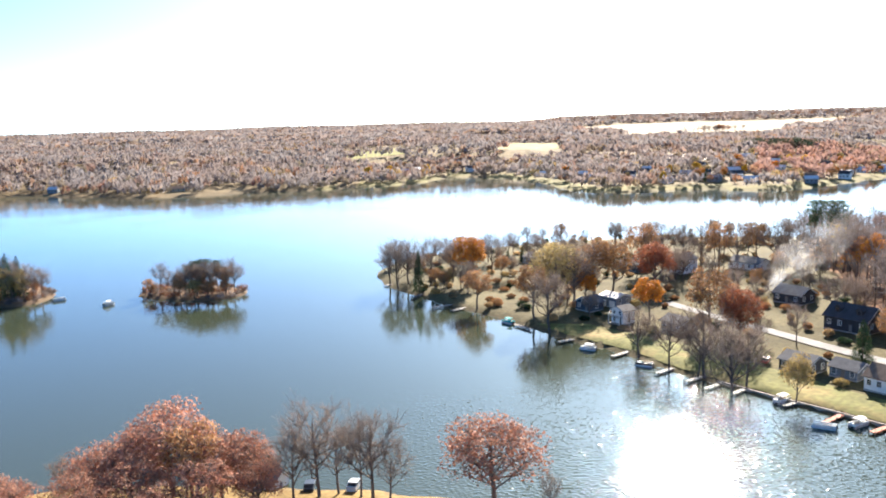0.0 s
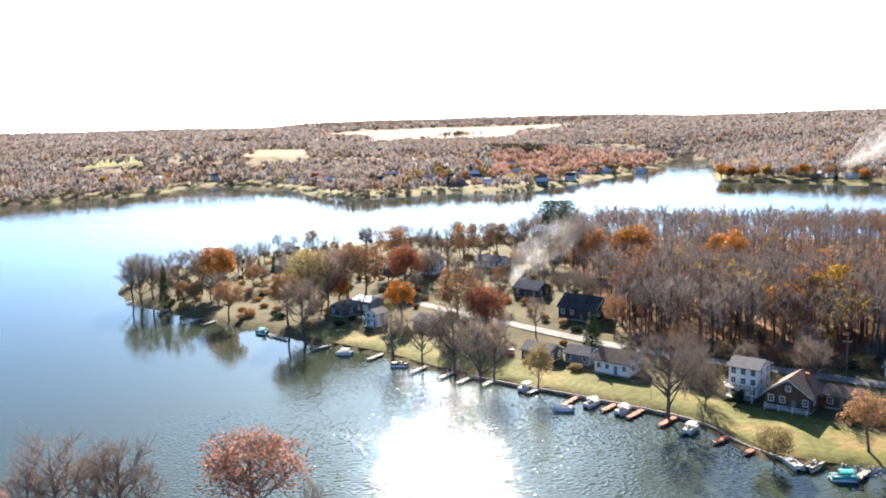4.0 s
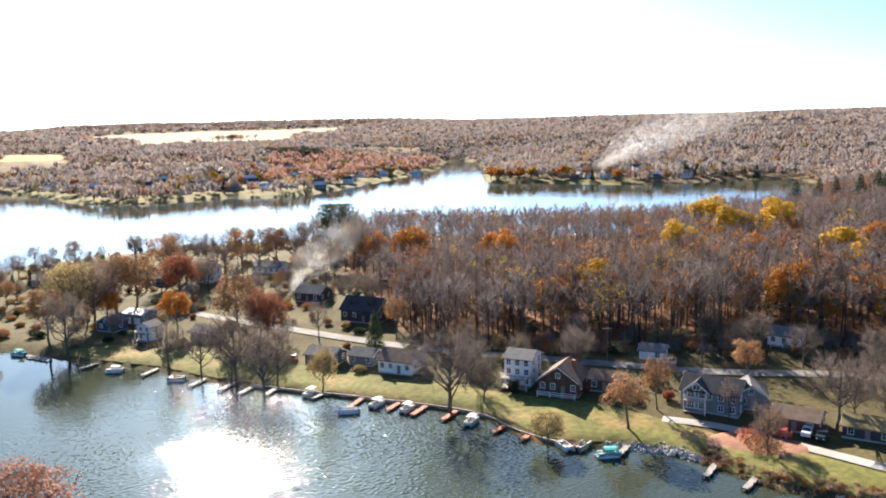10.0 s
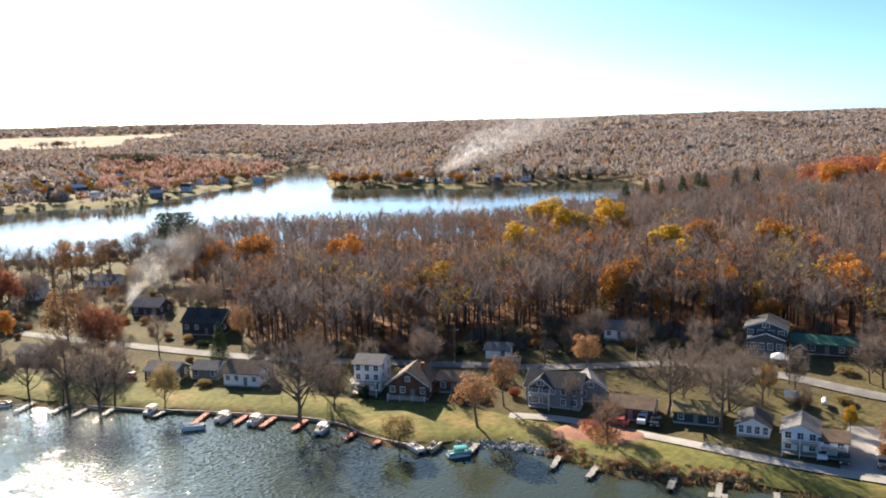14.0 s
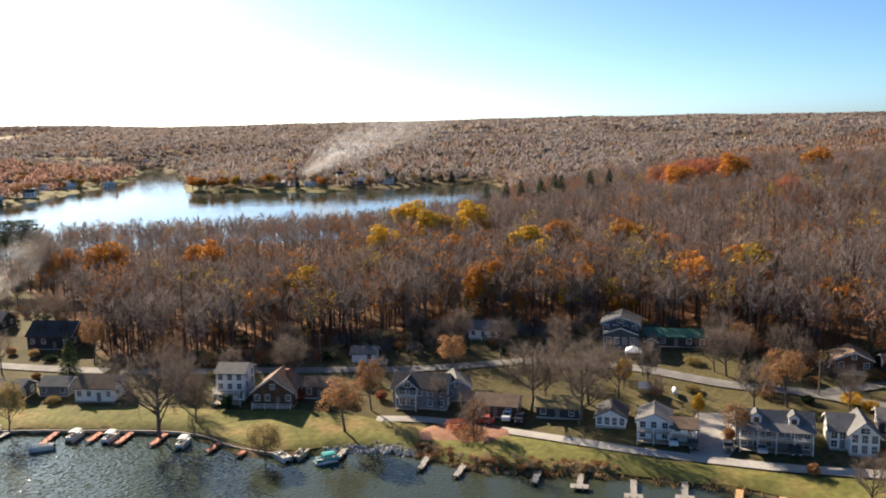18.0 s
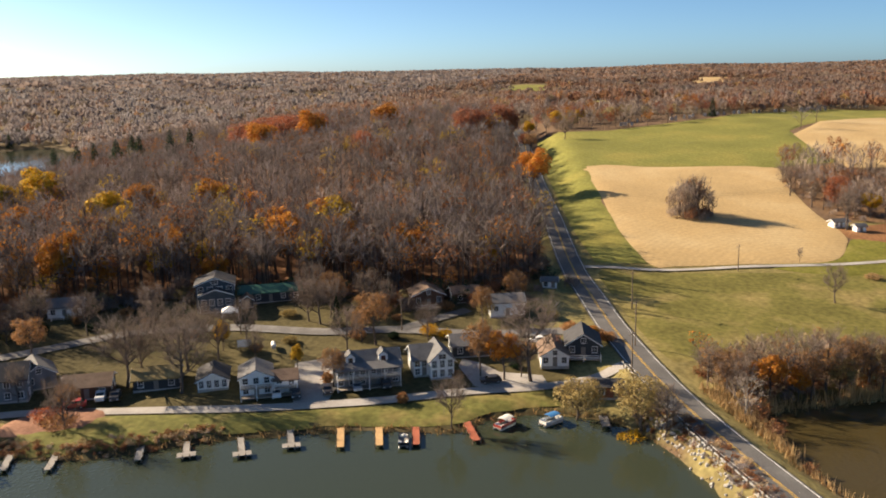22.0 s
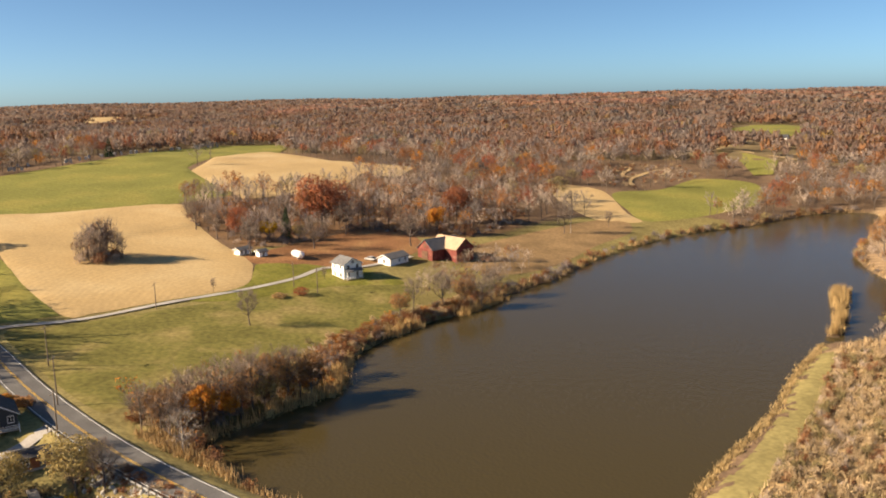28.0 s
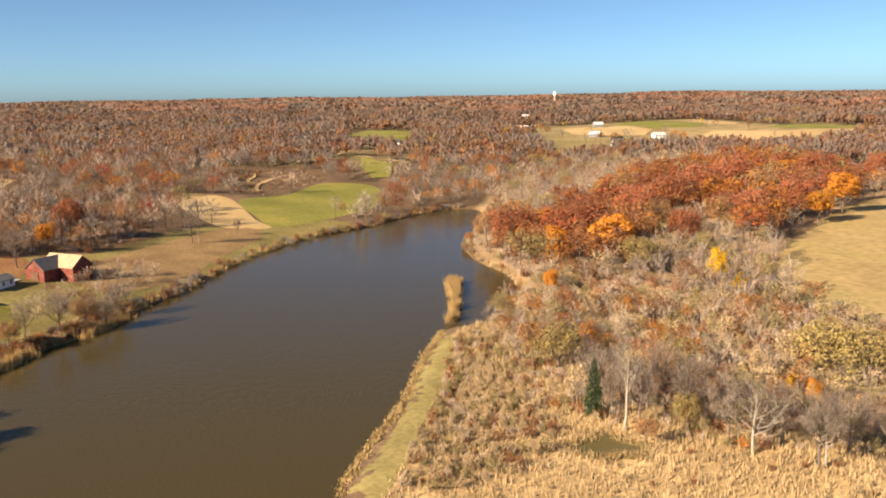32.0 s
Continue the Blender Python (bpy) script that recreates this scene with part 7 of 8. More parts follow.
for p, q in [((140.8, 50.1), (134, 47.9)), ((142.2, 43.2), (135.8, 41.3))]:
    dock(*widen(p, q, 5.5), 1.3, M_NEWDECK, "new yellow pine boat dock")
for p, q in [((144.6, 36.8), (137.2, 35)), ((148.2, 27.9), (140.6, 24.7))]:
    dock(*widen(p, q, 5.5), 1.3, M_REDDECK, "bright red-stained wooden boat dock")
dock(158, 3.5, 150.5, 2.3, 1.6, M_GREYDECK, "short grey dock by the boathouse")


def pontoon(x, y, turn, hull, cover_colour, label, canopy=True):
    """A pontoon boat: two floats, deck, side panels, seats, canopy on posts, motor."""
    top = new("pontoon_boat")
    top.matrix_world = pose(x, y, 0.0, 0, 0, turn) @ Matrix.Scale(0.78, 4)
    for s in (-0.85, 0.85):
        bm = bmesh.new()
        rod(bm, (-3.0, s, 0.2), (2.4, s, 0.2), 0.32, None, 10)
        rod(bm, (2.4, s, 0.2), (3.2, s, 0.35), 0.32, 0.06, 10)
        part("float", bm, M_ALU, top, "aluminium float")
    bm = bmesh.new()
    box(bm, -0.2, 0, 0.58, 6.2, 2.4, 0.12)
    part("deck", bm, M_GREYDECK, top)
    bm = bmesh.new()
    for s in (-1, 1):
        box(bm, -0.2, s * 1.15, 0.98, 5.6, 0.06, 0.62)
        box(bm, -0.2, s * 1.15, 1.32, 5.7, 0.08, 0.06)
    box(bm, 2.6, 0, 0.98, 0.06, 2.3, 0.62)
    box(bm, -3.0, 0, 0.98, 0.06, 2.3, 0.62)
    part("side_panel", bm, hull, top)
    for cx, cy, sx, sy in ((1.7, 0.75, 1.4, 0.6), (1.7, -0.75, 1.4, 0.6), (-2.3, 0, 0.7, 1.8)):
        bm = bmesh.new()
        box(bm, cx, cy, 0.85, sx, sy, 0.42)
        box(bm, cx, cy + (0.25 if cy > 0 else -0.25 if cy < 0 else 0), 1.15, sx, 0.15, 0.35)
        part("seat", bm, M_TRIM, top)
    if canopy:
        bm = bmesh.new()
        arc = [(-1.2, 2.25), (-0.6, 2.42), (0, 2.48), (0.6, 2.42), (1.2, 2.25), (1.2, 2.2), (0, 2.42), (-1.2, 2.2)]
        prism(bm, arc, -1.6, 1.6)
        o = part("canopy", bm, cover_colour, top)
        o.matrix_local = pose(-0.6, 0, 0, 0, 0, 90)
        for px in (-2.1, 0.9):
            for py in (-1.1, 1.1):
                shared("canopy_post", ("b",), lambda bm: rod(bm, (0, 0, 0.6), (0, 0, 2.25), 0.03, None, 6), M_ALU, top, pose(px, py, 0))
    bm = bmesh.new()
    box(bm, -3.3, 0, 0.85, 0.45, 0.4, 0.7)
    box(bm, -3.35, 0, 0.25, 0.16, 0.16, 0.8)
    part("motor", bm, M_RUBBER, top)
    return tagged(top, label, "boat", "boats")


M_TEAL = mat("teal_canvas", (0.03, 0.36, 0.36), 0.8, 0.1, 1.0)
M_BLUE = mat("blue_canvas", (0.03, 0.17, 0.42), 0.8, 0.1, 1.0)
M_REDC = mat("red_canvas", (0.42, 0.06, 0.05), 0.8, 0.1, 1.0)
M_PALE = mat("pale_canvas", (0.66, 0.66, 0.63), 0.8, 0.08, 1.0)
M_BLACK = mat("black_gelcoat", (0.03, 0.03, 0.035), 0.3, 0.1, 1.0)
pontoon(108.5, 119.2, 155, M_TEAL, M_TEAL, "pontoon boat with a teal cover")
pontoon(151.5, 12.6, 140, M_PALE, M_BLUE, "pontoon boat with a blue cover by the lawn")
pontoon(148.6, 20.9, 150, M_REDC, M_PALE, "red pontoon boat with a pale canopy")
pontoon(138.6, 37.6, 193, M_BLACK, M_BLACK, "dark runabout boat at the red dock", False)
pontoon(85.5, 172, 210, M_PALE, M_PALE, "white pontoon boat with a canopy")
pontoon(89.6, 165.0, 212, M_PALE, M_PALE, "white pontoon boat beside a red dock")
pontoon(97.0, 149.6, 215, M_PALE, M_PALE, "white pontoon boat at the bank")
pontoon(104.4, 127.3, 260, M_PALE, M_PALE, "white pontoon boat under a leaning tree", False)
pontoon(107.6, 125.4, 20, M_TAN, M_TAN, "small tan runabout at the bank", False)
pontoon(76, 188.5, 215, M_PALE, M_PALE, "white pontoon boat with a flat canopy")
pontoon(40.5, 238.4, 150, M_PALE, M_PALE, "pale pontoon boat moored along the bank")
pontoon(52.3, 220.6, 150, M_BLACK, M_PALE, "dark pontoon boat moored along the bank", False)
pontoon(20.5, 274, 130, M_TEAL, M_TEAL, "dark teal covered boat at the bank")
pontoon(78.2, 171.6, 150, M_PALE, M_PALE, "small white boat at a dock's end", False)
pontoon(-128, 322, 70, M_PALE, M_PALE, "white boat out on the lake")
pontoon(-152, 334, 40, M_PALE, M_PALE, "pale boat beside the wooded islet", False)


# ---- vehicles ----
def car(x, y, turn, paint, label, tall=False):
    """A parked car: body, cabin glass, four wheels with rims, lamps."""
    top = new("car")
    top.matrix_world = pose(x, y, float(gz(x, y)) + 0.22, 0, 0, turn)
    bm = bmesh.new()
    h = 0.25 if tall else 0.0
    prism(bm, [(-2.2, 0.35), (2.2, 0.35), (2.25, 0.75), (2.1, 0.92 + h), (1.1, 1.0 + h), (0.55, 1.45 + h), (-1.2, 1.48 + h), (-1.9, 1.02 + h), (-2.2, 0.95 + h)], -0.88, 0.88)
    bmesh.ops.bevel(bm, geom=bm.edges[:], offset=0.05, segments=1, affect="EDGES")
    part("body", bm, paint, top)
    for s in (-1, 1):
        bm = bmesh.new()
        prism(bm, [(0.95, 1.02 + h), (0.5, 1.38 + h), (-1.15, 1.4 + h), (-1.7, 1.05 + h)], s * 0.885 - 0.012, s * 0.885 + 0.012)
        part("side_window", bm, M_GLASS, top)
    for a, b in (((1.08, 1.02), (0.58, 1.42)), ((-1.86, 1.05), (-1.24, 1.44))):
        bm = bmesh.new()
        k = 0.025 if a[0] > 0 else -0.025
        prism(bm, [(a[0] + k, a[1] + h), (b[0] + k, b[1] + h), (b[0] + 2 * k, b[1] + h + 0.02), (a[0] + 2 * k, a[1] + h + 0.02)], -0.74, 0.74)
        part("windscreen", bm, M_GLASS, top)
    for wx in (-1.35, 1.35):
        for s in (-1, 1):
            w = shared("wheel", ("tyre",), lambda bm: rod(bm, (0, -0.11, 0), (0, 0.11, 0), 0.33, None, 14), M_RUBBER, top, pose(wx, s * 0.82, 0.33))
            shared("rim", ("rim",), lambda bm: rod(bm, (0, -0.125, 0), (0, 0.125, 0), 0.19, None, 10), M_ALU, w, pose(0, 0, 0))
    for s in (-0.62, 0.62):
        shared("headlight", ("l",), lambda bm: box(bm, 0, 0, 0, 0.06, 0.34, 0.14), M_TRIM, top, pose(2.24, s, 0.72))
    return tagged(top, label, "car", "parked cars")


P_WHITE, P_RED, P_BLACK, P_SILVER = (mat(n + "_car_paint", c, 0.3, 0.04, 0.5, spec=0.5) for n, c in (("white", (0.75, 0.75, 0.75)), ("red", (0.42, 0.05, 0.04)), ("black", (0.03, 0.03, 0.035)), ("silver", (0.45, 0.46, 0.47))))
car(151, 66.8, 205, P_WHITE, "white car parked before the white house")
car(151.6, 63, 205, P_BLACK, "black car parked in the lot", True)
car(165.2, 26, 110, P_BLACK, "black car parked by the round lawn")
car(144.2, 101.2, 205, P_WHITE, "white pickup-like car under the big tree", True)
car(144.8, 98.4, 205, P_BLACK, "dark car under the big tree", True)
car(139.6, 104, 115, P_RED, "red car beside the lane", True)
car(-25, 146.5, 90, P_BLACK, "black car on the near bank")
car(-17, 146, 80, P_SILVER, "silver car among bare trees", True)
car(82, 214, 60, P_RED, "red car beside the lakeside cottage")
car(154.5, 57.5, 205, P_BLACK, "black car before the guest house")
car(157, 52, 205, P_SILVER, "grey car before the guest house")
car(159, 46.5, 205, P_BLACK, "dark car below the balcony", True)
car(292, -114, 30, P_SILVER, "grey car near the farm garage")
car(187, 18.6, 120, P_WHITE, "pale van beside the dark house", True)
car(152, 146, 120, P_SILVER, "blue-grey car parked on the back lane")


# ---- poles, guardrail, stones, yard things ----
def utility_pole(x, y, h, turn):
    top = new("utility_pole")
    top.matrix_world = pose(x, y, float(gz(x, y)) - 0.4, 0, 0, turn)
    bm = bmesh.new()
    rod(bm, (0, 0, 0), (0, 0, h + 0.4), 0.17, 0.11, 8)
    part("pole", bm, M_POLE, top)
    bm = bmesh.new()
    box(bm, 0.14, 0, h - 0.4, 0.1, 2.2, 0.12)
    part("crossarm", bm, M_POLE, top)
    for s in (-1, -0.35, 1):
        shared("insulator", ("i",), lambda bm: rod(bm, (0, 0, 0), (0, 0, 0.2), 0.05, 0.03, 6), M_CONCRETE, top, pose(0.14, s, h - 0.34))
    return tagged(top, "weathered wooden utility pole with a crossarm", "pole", "utility poles")


for px, py, h in ((187, -3, 11), (214, -2.4, 10), (170, -2.2, 9.5), (266, -77, 8.5), (257, -82, 8.5), (254.5, -32.5, 8), (188.8, 50.8, 8.5), (205.3, 58.5, 9), (180.4, 87.8, 9), (156.5, 139, 9), (143.5, 158, 9)):
    utility_pole(px, py, h, 60)

rail = new("guardrail")
rail_pts = []
for lx in np.arange(92, 178, 1.9):
    i = int(np.argmin(np.abs(ROAD[:, 0] - lx)))
    d = ROAD[min(i + 1, len(ROAD) - 1)] - ROAD[i - 1]
    nrm = np.array([-d[1], d[0]]) / np.hypot(*d)
    c = np.array([lx, np.interp(lx, ROAD[:, 0], ROAD[:, 1])]) + nrm * 4.5
    rail_pts.append((c[0], c[1], np.interp(lx, ROAD[:, 0], ROAD_Z)))
for a in rail_pts:
    shared("post", ("rail",), lambda bm: box(bm, 0, 0, 0.1, 0.14, 0.14, 1.3), M_POLE, rail, pose(a[0], a[1], a[2], 0, 0, 20))
bm = bmesh.new()
for a, b in zip(rail_pts[:-1], rail_pts[1:]):
    a, b = Vector(a), Vector(b)
    d = (b - a).normalized()
    w = Vector((-d.y, d.x, 0)) * -0.1
    for z0, z1 in ((0.38, 0.52), (0.56, 0.70)):
        q = [a + w + Vector((0, 0, z0)), b + w + Vector((0, 0, z0)), b + w * 1.5 + Vector((0, 0, (z0 + z1) / 2)), a + w * 1.5 + Vector((0, 0, (z0 + z1) / 2)), b + w + Vector((0, 0, z1)), a + w + Vector((0, 0, z1))]
        v = [bm.verts.new(p) for p in q]
        bm.faces.new((v[0], v[1], v[2], v[3]))
        bm.faces.new((v[3], v[2], v[4], v[5]))
part("beam", bm, M_METAL, rail, "galvanised corrugated beam")
tagged(rail, "galvanised steel guardrail along the causeway", "guardrail")


def rubble(name, places, seed, sizes, label):
    """Loose stones, joined."""
    rng = np.random.default_rng(seed)
    bm = bmesh.new()
    bmesh.ops.create_icosphere(bm, subdivisions=1, radius=1.0)
    v0 = np.array([v.co[:] for v in bm.verts])
    f0 = np.array([[v.index for v in f.verts] for f in bm.faces])
    bm.free()
    x, y = places
    n = len(x)
    s = rng.uniform(*sizes, (n, 1, 1)) * rng.uniform(0.7, 1.3, (n, 1, 3))
    v = v0[None] * s * rng.uniform(0.75, 1.15, (n, len(v0), 1)) + np.stack([x, y, np.maximum(gz(x, y), -0.1)], 1)[:, None]
    f = f0[None] + (np.arange(n) * len(v0))[:, None, None]
    return tagged(new(name, mesh_np(name, v.reshape(-1, 3), f.reshape(-1, 3), [M_STONE])), label, "stones", kind="stuff")


rng = np.random.default_rng(61)
t = rng.uniform(0, 1, 1500)
line = spline([(150, -8), (140, -14.5), (127, -20.5), (112, -27.5), (96, -36)], 2)
k = (t * (len(line) - 1)).astype(int)
rubble("causeway_riprap", (line[k, 0] + rng.normal(0, 1.5, 1500), line[k, 1] + rng.normal(0, 1.5, 1500)), 62, (0.18, 0.5), "pale riprap stones on the causeway bank")
line = spline([(112, 122.5), (116, 118.5), (119.5, 113), (121.5, 107)], 1)
k = (rng.uniform(0, 1, 420) * (len(line) - 1)).astype(int)
rubble("shore_riprap", (line[k, 0] + rng.normal(0, 0.7, 420), line[k, 1] + rng.normal(0, 0.7, 420)), 63, (0.15, 0.42), "grey riprap stones along the lake edge")

# low retaining wall between the lawn and the water
bm = bmesh.new()
wall_line = spline([(66.5, 203.5), (75.5, 190.6), (85.5, 177.6), (100.4, 154.6), (101.8, 139), (104.5, 129)], 3)
for a, b in zip(wall_line[:-1], wall_line[1:]):
    d = b - a
    m = Matrix.Translation(((a[0] + b[0]) / 2, (a[1] + b[1]) / 2, 0.3)) @ Matrix.Rotation(math.atan2(d[1], d[0]), 4, "Z") @ Matrix.Diagonal((np.hypot(*d) + 0.05, 0.35, 1.1, 1))
    bmesh.ops.create_cube(bm, size=1.0, matrix=m)
me = bpy.data.meshes.new("seawall")
bm.to_mesh(me)
bm.free()
me.materials.append(M_DECK)
tagged(new("seawall", me), "low weathered timber seawall at the lawn's edge", "seawall", kind="structure")


def tank(x, y, turn, length, r, label):
    top = new("storage_tank")
    top.matrix_world = pose(x, y, float(gz(x, y)) + 0.2, 0, 0, turn)
    bm = bmesh.new()
    rod(bm, (-length / 2, 0, r + 0.3), (length / 2, 0, r + 0.3), r, None, 14)
    for s in (-1, 1):
        rod(bm, (s * length / 2, 0, r + 0.3), (s * (length / 2 + r * 0.5), 0, r + 0.3), r, r * 0.45, 14)
    part("shell", bm, M_WHITE, top)
    for s in (-1, 1):
        shared("support", ("t", r), lambda bm: box(bm, 0, 0, 0.2, 0.25, 1.6 * r, 0.5), M_CONCRETE, top, pose(s * length * 0.3, 0, 0))
    return tagged(top, label, "tank")


tank(302, -89.5, 10, 5.5, 1.3, "white cylindrical storage tank in the farmyard")
tank(173.6, 76.8, 25, 2.8, 0.5, "white propane tank behind the cottages")


def water_tower(x, y, h):
    """A far water tank on a stem."""
    top = new("water_tower")
    z = float(gz(x, y)) - 0.5
    top.matrix_world = pose(x, y, z)
    bm = bmesh.new()
    rod(bm, (0, 0, 0), (0, 0, h * 0.7), 3.0, 2.2, 14)
    part("stem", bm, M_CONCRETE, top)
    bm = bmesh.new()
    for a, b, r, q in ((0.62, 0.7, 2.2, 5.0), (0.7, 0.92, 5.0, 5.0), (0.92, 1.0, 5.0, 1.2)):
        rod(bm, (0, 0, h * a), (0, 0, h * b), r, q, 16)
    part("tank", bm, M_TRIM, top)
    return tagged(top, "pale water tower on the wooded skyline", "water tower")


water_tower(1577, -2552, 44)


def tent(x, y, turn):
    top = new("canopy_tent")
    top.matrix_world = pose(x, y, float(gz(x, y)) + 0.05, 0, 0, turn)
    bm = bmesh.new()
    v = [bm.verts.new(p) for p in ((-2, -2, 2.3), (2, -2, 2.3), (2, 2, 2.3), (-2, 2, 2.3), (0, 0, 3.4), (-2, -2, 2.0), (2, -2, 2.0), (2, 2, 2.0), (-2, 2, 2.0))]
    for i in range(4):
        bm.faces.new((v[i], v[(i + 1) % 4], v[4]))
        bm.faces.new((v[5 + i], v[5 + (i + 1) % 4], v[(i + 1) % 4], v[i]))
    part("roof_cloth", bm, M_TRIM, top)
    for sx in (-1.9, 1.9):
        for sy in (-1.9, 1.9):
            shared("leg", ("tent",), lambda bm: rod(bm, (0, 0, 0), (0, 0, 2.3), 0.04, None, 6), M_ALU, top, pose(sx, sy, 0))
    return tagged(top, "white square canopy tent beside the upper lane", "tent")


tent(189.5, 94.7, 24)
board = new("sign_board")
board.matrix_world = pose(172, 83.1, float(gz(172, 83.1)), 0, 0, -66)
bm = bmesh.new()
box(bm, 0, 0, 1.5, 3.0, 0.12, 1.6)
part("panel", bm, M_TRIM, board)
for s in (-1.3, 1.3):
    shared("post", ("board",), lambda bm: box(bm, 0, 0, 0.5, 0.12, 0.12, 2.0), M_POLE, board, pose(s, 0.14, 0))
tagged(board, "blank white panel on posts behind a cottage", "panel")


def bush(x, y, r, h, key, label):
    """A round shrub: short stems and a crown of small leaves."""
    rng = np.random.default_rng(int(x * 7 + y * 3) % 9973 + 1)
    top = new("bush")
    top.matrix_world = pose(x, y, float(gz(x, y)))
    n = 24
    a = np.c_[rng.normal(0, 0.15 * r, (n, 2)), np.zeros(n)]
    b = np.c_[rng.normal(0, 0.45 * r, (n, 2)), rng.uniform(0.5, 0.9, n) * h]
    v, f = tubes(a, b, np.full(n, 0.04), np.full(n, 0.012), 3)
    part("stem", mesh_np("stem", v, f, [M_BARK]), None, top)
    m = 700
    o = rng.normal(size=(m, 3))
    o /= np.linalg.norm(o, axis=1, keepdims=True)
    o *= rng.uniform(0.55, 1.0, (m, 1)) * (1 + 0.15 * np.sin(o[:, :1] * 5 + o[:, 1:2] * 4))
    v, f = flakes(rng, o * [r, r, h * 0.5] + [0, 0, h * 0.53], rng.uniform(0.12, 0.26, m))
    part("crown", mesh_np("crown", v, f, [LEAF[key]]), None, top)
    return tagged(top, label, "bush", "bushes")


bush(256.2, -76.2, 2.6, 2.8, "red", "round dark red bush beside the farm drive")
bush(255.8, -69, 2.4, 1.6, "straw", "pale tuft of ornamental grass by the drive")
for bx, by, r, h, key in ((134, 106, 3.2, 2.6, "red"), (131.5, 101.5, 3.6, 2.4, "rust"), (126, 146, 1.8, 2.2, "red"), (136.5, 130.5, 1.4, 2.0, "red"), (186.5, 25, 2.4, 1.8, "rust"), (184, 28.5, 2.4, 1.8, "red"), (181, 24, 2.2, 2.0, "rust"), (147.5, -2.0, 2.6, 2.4, "yellow"), (188, 44, 2.4, 2.6, "yellow"), (187, 40, 1.8, 2.0, "yellow"), (158.5, 58.8, 1.2, 2.6, "rust"), (153.4, 41.6, 1.2, 2.2, "rust"), (183, 60, 2.2, 2.0, "rust"), (190, 3, 2.0, 2.2, "rust"), (193, 6.5, 2.0, 2.4, "straw"), (196, 12, 2.2, 2.2, "rust"), (130, 134, 1.5, 1.6, "olive"), (112, 168, 1.8, 2.2, "olive"), (113, 156, 1.3, 3.2, "green"), (124.5, 156.5, 1.0, 3.6, "green"), (166, 33, 1.2, 1.6, "rust"), (174, 22, 1.4, 1.2, "green")):
    bush(bx, by, r, h, key, {"red": "low shrub with red leaves", "rust": "rust-brown shrub near a cottage", "yellow": "bright yellow autumn garden shrub", "straw": "dry straw-coloured shrub beside the road", "olive": "olive-green shrub at the lawn's edge", "green": "clipped dark evergreen shrub"}[key])

# gravestones along the crest of the green field
stone_me = cached(("gravestone",), lambda bm: prism(bm, [(-0.6, -0.2), (0.6, -0.2), (0.6, 1.2), (0.3, 1.5), (-0.3, 1.5), (-0.6, 1.2)], -0.18, 0.18))
stone_me.materials.append(M_STONE)
rng = np.random.default_rng(71)
crest = spline([(560, 0), (600, -45), (660, -95), (720, -135), (790, -165), (800, -205)], 7)
for i in range(70):
    p = crest[rng.integers(len(crest))] + rng.normal(0, 5, 2)
    g = new("gravestone", stone_me)
    g.matrix_world = pose(p[0], p[1], float(gz(*p)) + 0.6, 0, 0, rng.uniform(0, 40) - 110) @ Matrix.Scale(1.3, 4)
    tagged(g, "small pale gravestone on the grassy crest", "gravestone", "gravestones")


# ---- trees and shrubs between the cottages ----
rng = np.random.default_rng(81)
for vx, vy in VILLAGE_SPOTS:
    if any(math.hypot(vx - hx, vy - hy) < hw * 0.62 + 1.5 for hx, hy, hw in HOUSES):
        continue
    u = rng.uniform()
    if vy > 200 and u < 0.24:
        continue
    if u < 0.42:
        if vy > 120 or u < 0.28:
            plant("bare" if rng.uniform() < 0.8 else "rust", round(vx, 1), round(vy, 1), rng.uniform(8, 14), rng.uniform(0.8, 1.1))
    elif u < 0.95:
        key = rng.choice(["rust", "olive", "straw", "green", "rust"])
        bush(round(vx, 1), round(vy, 1), rng.uniform(1.0, 2.2), rng.uniform(1.2, 2.6), key, {"rust": "rust-brown shrub near a cottage", "straw": "dry straw-coloured shrub beside the road", "olive": "olive-green shrub at the lawn's edge", "green": "clipped dark evergreen shrub"}[key])


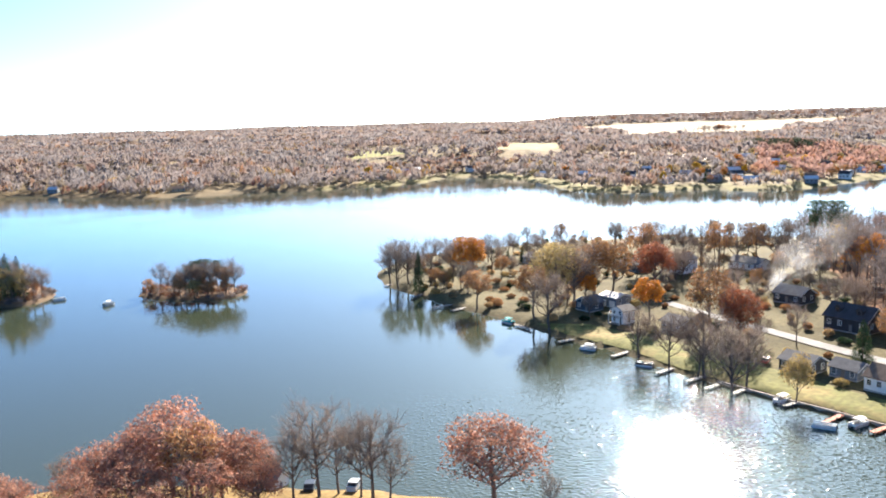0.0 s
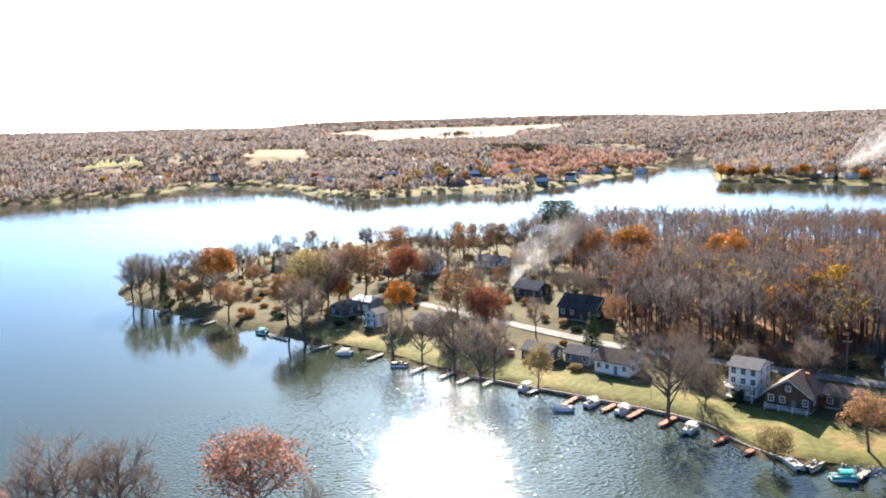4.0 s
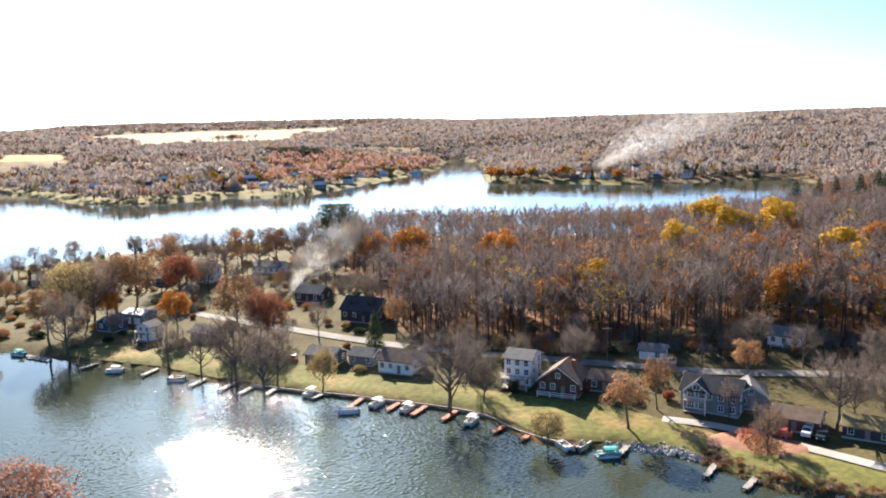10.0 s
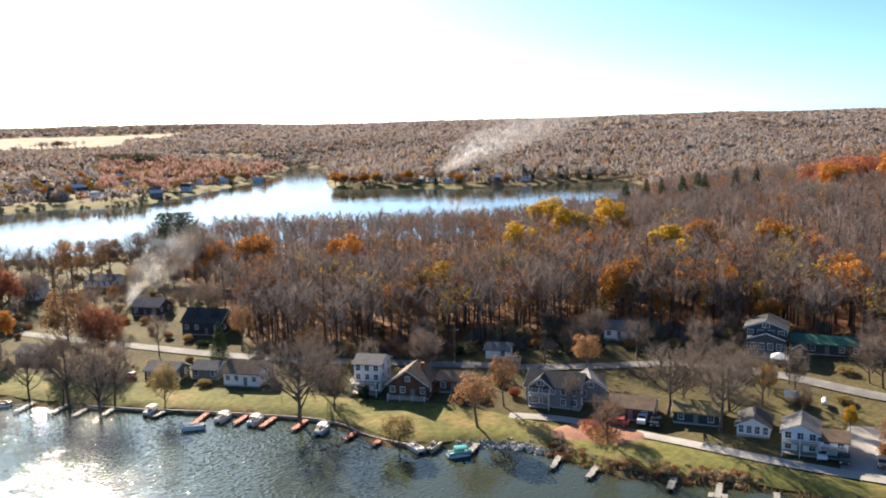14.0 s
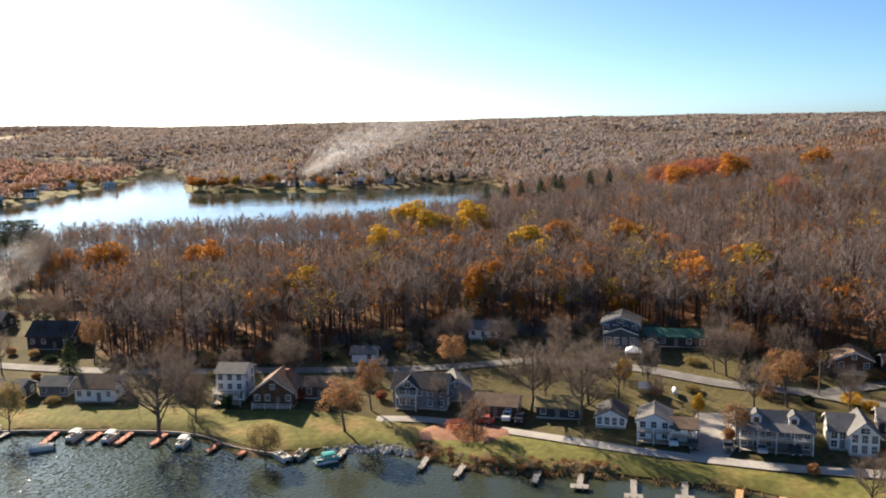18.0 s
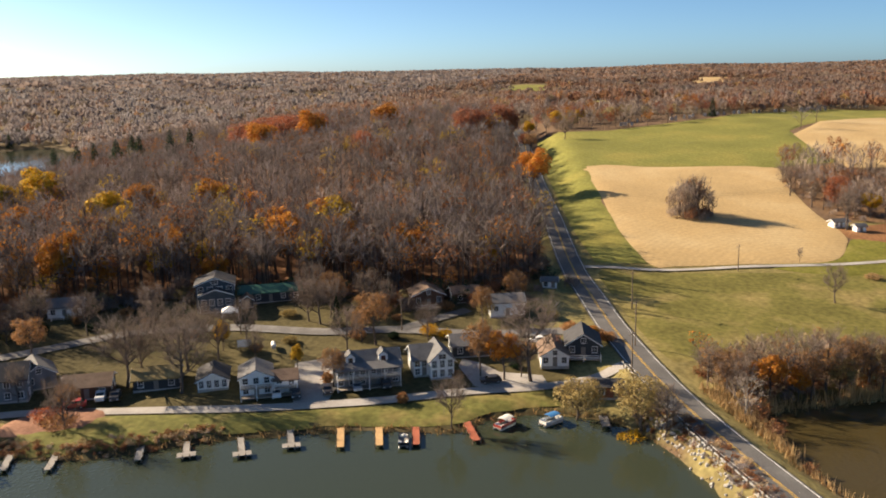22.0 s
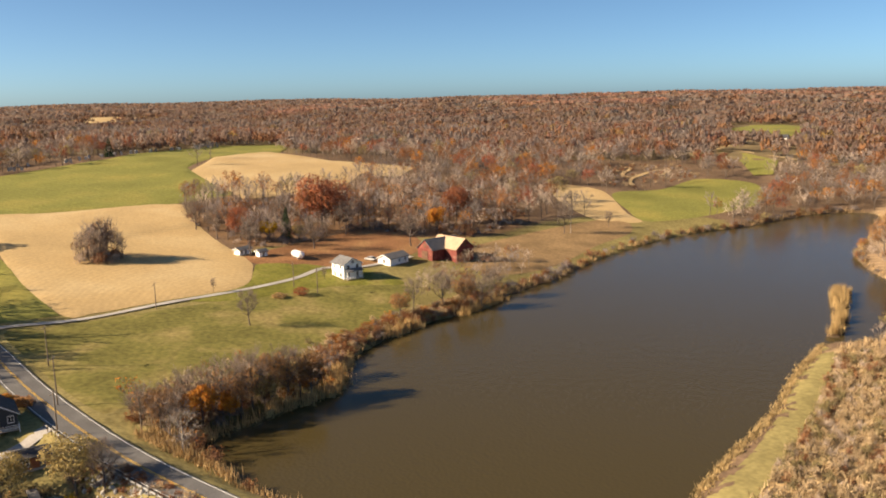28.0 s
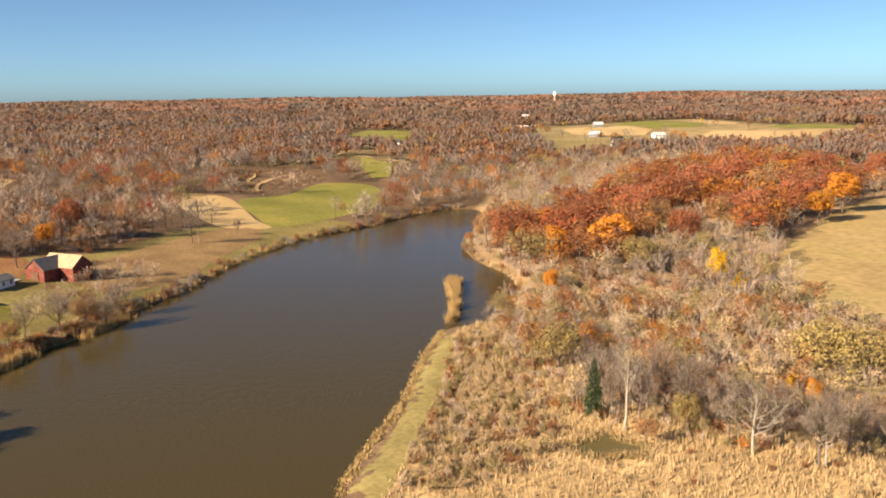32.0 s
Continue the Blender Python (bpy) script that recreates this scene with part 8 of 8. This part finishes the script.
# ---- smoke ----
def smoke_mat(name, most):
    """Thin grey-white smoke: mostly see-through, fading with the strength stored on its points."""
    m = bpy.data.materials.new(name)
    m.use_nodes = True
    nt, ns = m.node_tree, m.node_tree.nodes
    ns.remove(ns["Principled BSDF"])
    tr, df, tl, mx, mx2 = ns.new("ShaderNodeBsdfTransparent"), ns.new("ShaderNodeBsdfDiffuse"), ns.new("ShaderNodeBsdfTranslucent"), ns.new("ShaderNodeMixShader"), ns.new("ShaderNodeMixShader")
    df.inputs["Color"].default_value = tl.inputs["Color"].default_value = (0.82, 0.83, 0.85, 1)
    at, no, co = ns.new("ShaderNodeAttribute"), ns.new("ShaderNodeTexNoise"), ns.new("ShaderNodeTexCoord")
    at.attribute_name = "tint"
    no.inputs["Scale"].default_value, no.inputs["Detail"].default_value = 0.16, 5
    nt.links.new(co.outputs["Object"], no.inputs["Vector"])
    rg = ns.new("ShaderNodeMapRange")
    rg.inputs["From Min"].default_value, rg.inputs["From Max"].default_value = 0.4, 0.72
    rg.inputs["To Min"].default_value, rg.inputs["To Max"].default_value = 0.1 * most, most
    nt.links.new(no.outputs["Fac"], rg.inputs["Value"])
    mul = ns.new("ShaderNodeMath")
    mul.operation = "MULTIPLY"
    nt.links.new(rg.outputs["Result"], mul.inputs[0])
    nt.links.new(at.outputs["Fac"], mul.inputs[1])
    mx2.inputs["Fac"].default_value = 0.5
    nt.links.new(df.outputs["BSDF"], mx2.inputs[1])
    nt.links.new(tl.outputs["BSDF"], mx2.inputs[2])
    nt.links.new(mul.outputs[0], mx.inputs["Fac"])
    nt.links.new(tr.outputs["BSDF"], mx.inputs[1])
    nt.links.new(mx2.outputs["Shader"], mx.inputs[2])
    nt.links.new(mx.outputs["Shader"], ns["Material Output"].inputs["Surface"])
    return m


def smoke(x, y, drift, rise, length, r0, r1, most, label):
    """A drifting plume: five nested billows, each a bulging tube that widens and thins downwind."""
    z = float(gz(x, y)) + 1.5
    vs, fs, ts, n = [], [], [], 0
    nu, nv = 40, 20
    d = np.array(drift) / np.hypot(*drift)
    side = np.array([-d[1], d[0]])
    for k in range(3):
        u, v = np.meshgrid(np.linspace(0, 1, nu), np.linspace(0, 2 * math.pi, nv, endpoint=False), indexing="ij")
        r = (r0 + (r1 - r0) * u**0.8) * (0.45 + 0.28 * k) * (1 + 0.3 * np.sin(7 * u * (1 + 0.3 * k) + 2 * v + k) + 0.22 * np.sin(15 * u - 3 * v + 2 * k))
        along = length * u + 0.25 * r * np.sin(v * 2 + 9 * u)
        off, up = r * np.cos(v) + 0.1 * length * u * np.sin(5 * u + k), rise * u**0.75 + r * np.sin(v) * 0.9 + r * 0.4
        p = np.stack([x + d[0] * along + side[0] * off, y + d[1] * along + side[1] * off, z + np.maximum(up, 0)], -1)
        fade = np.clip(u * 12, 0, 1) * (1 - u) ** 0.9 * (1.0 - 0.22 * k)
        i = np.arange(nu * nv).reshape(nu, nv)
        q = np.stack([i[:-1], i[1:], np.roll(i, -1, 1)[1:], np.roll(i, -1, 1)[:-1]], -1).reshape(-1, 4)
        vs.append(p.reshape(-1, 3)), fs.append(q + n), ts.append(np.repeat(fade.reshape(-1, 1), 3, 1))
        n += nu * nv
    ob = new("smoke_plume", mesh_np("smoke_plume", np.vstack(vs), np.vstack(fs), [smoke_mat("thin_smoke", most)], np.vstack(ts), True))
    return tagged(ob, label, "smoke", kind="stuff")


smoke(108, 283, (0.85, -0.3), 20, 26, 3, 11, 0.22, "pale smoke drifting from a leaf fire")
smoke(590, 672, (0.77, -0.64), 66, 170, 6, 34, 0.26, "white smoke rising beyond the lake")
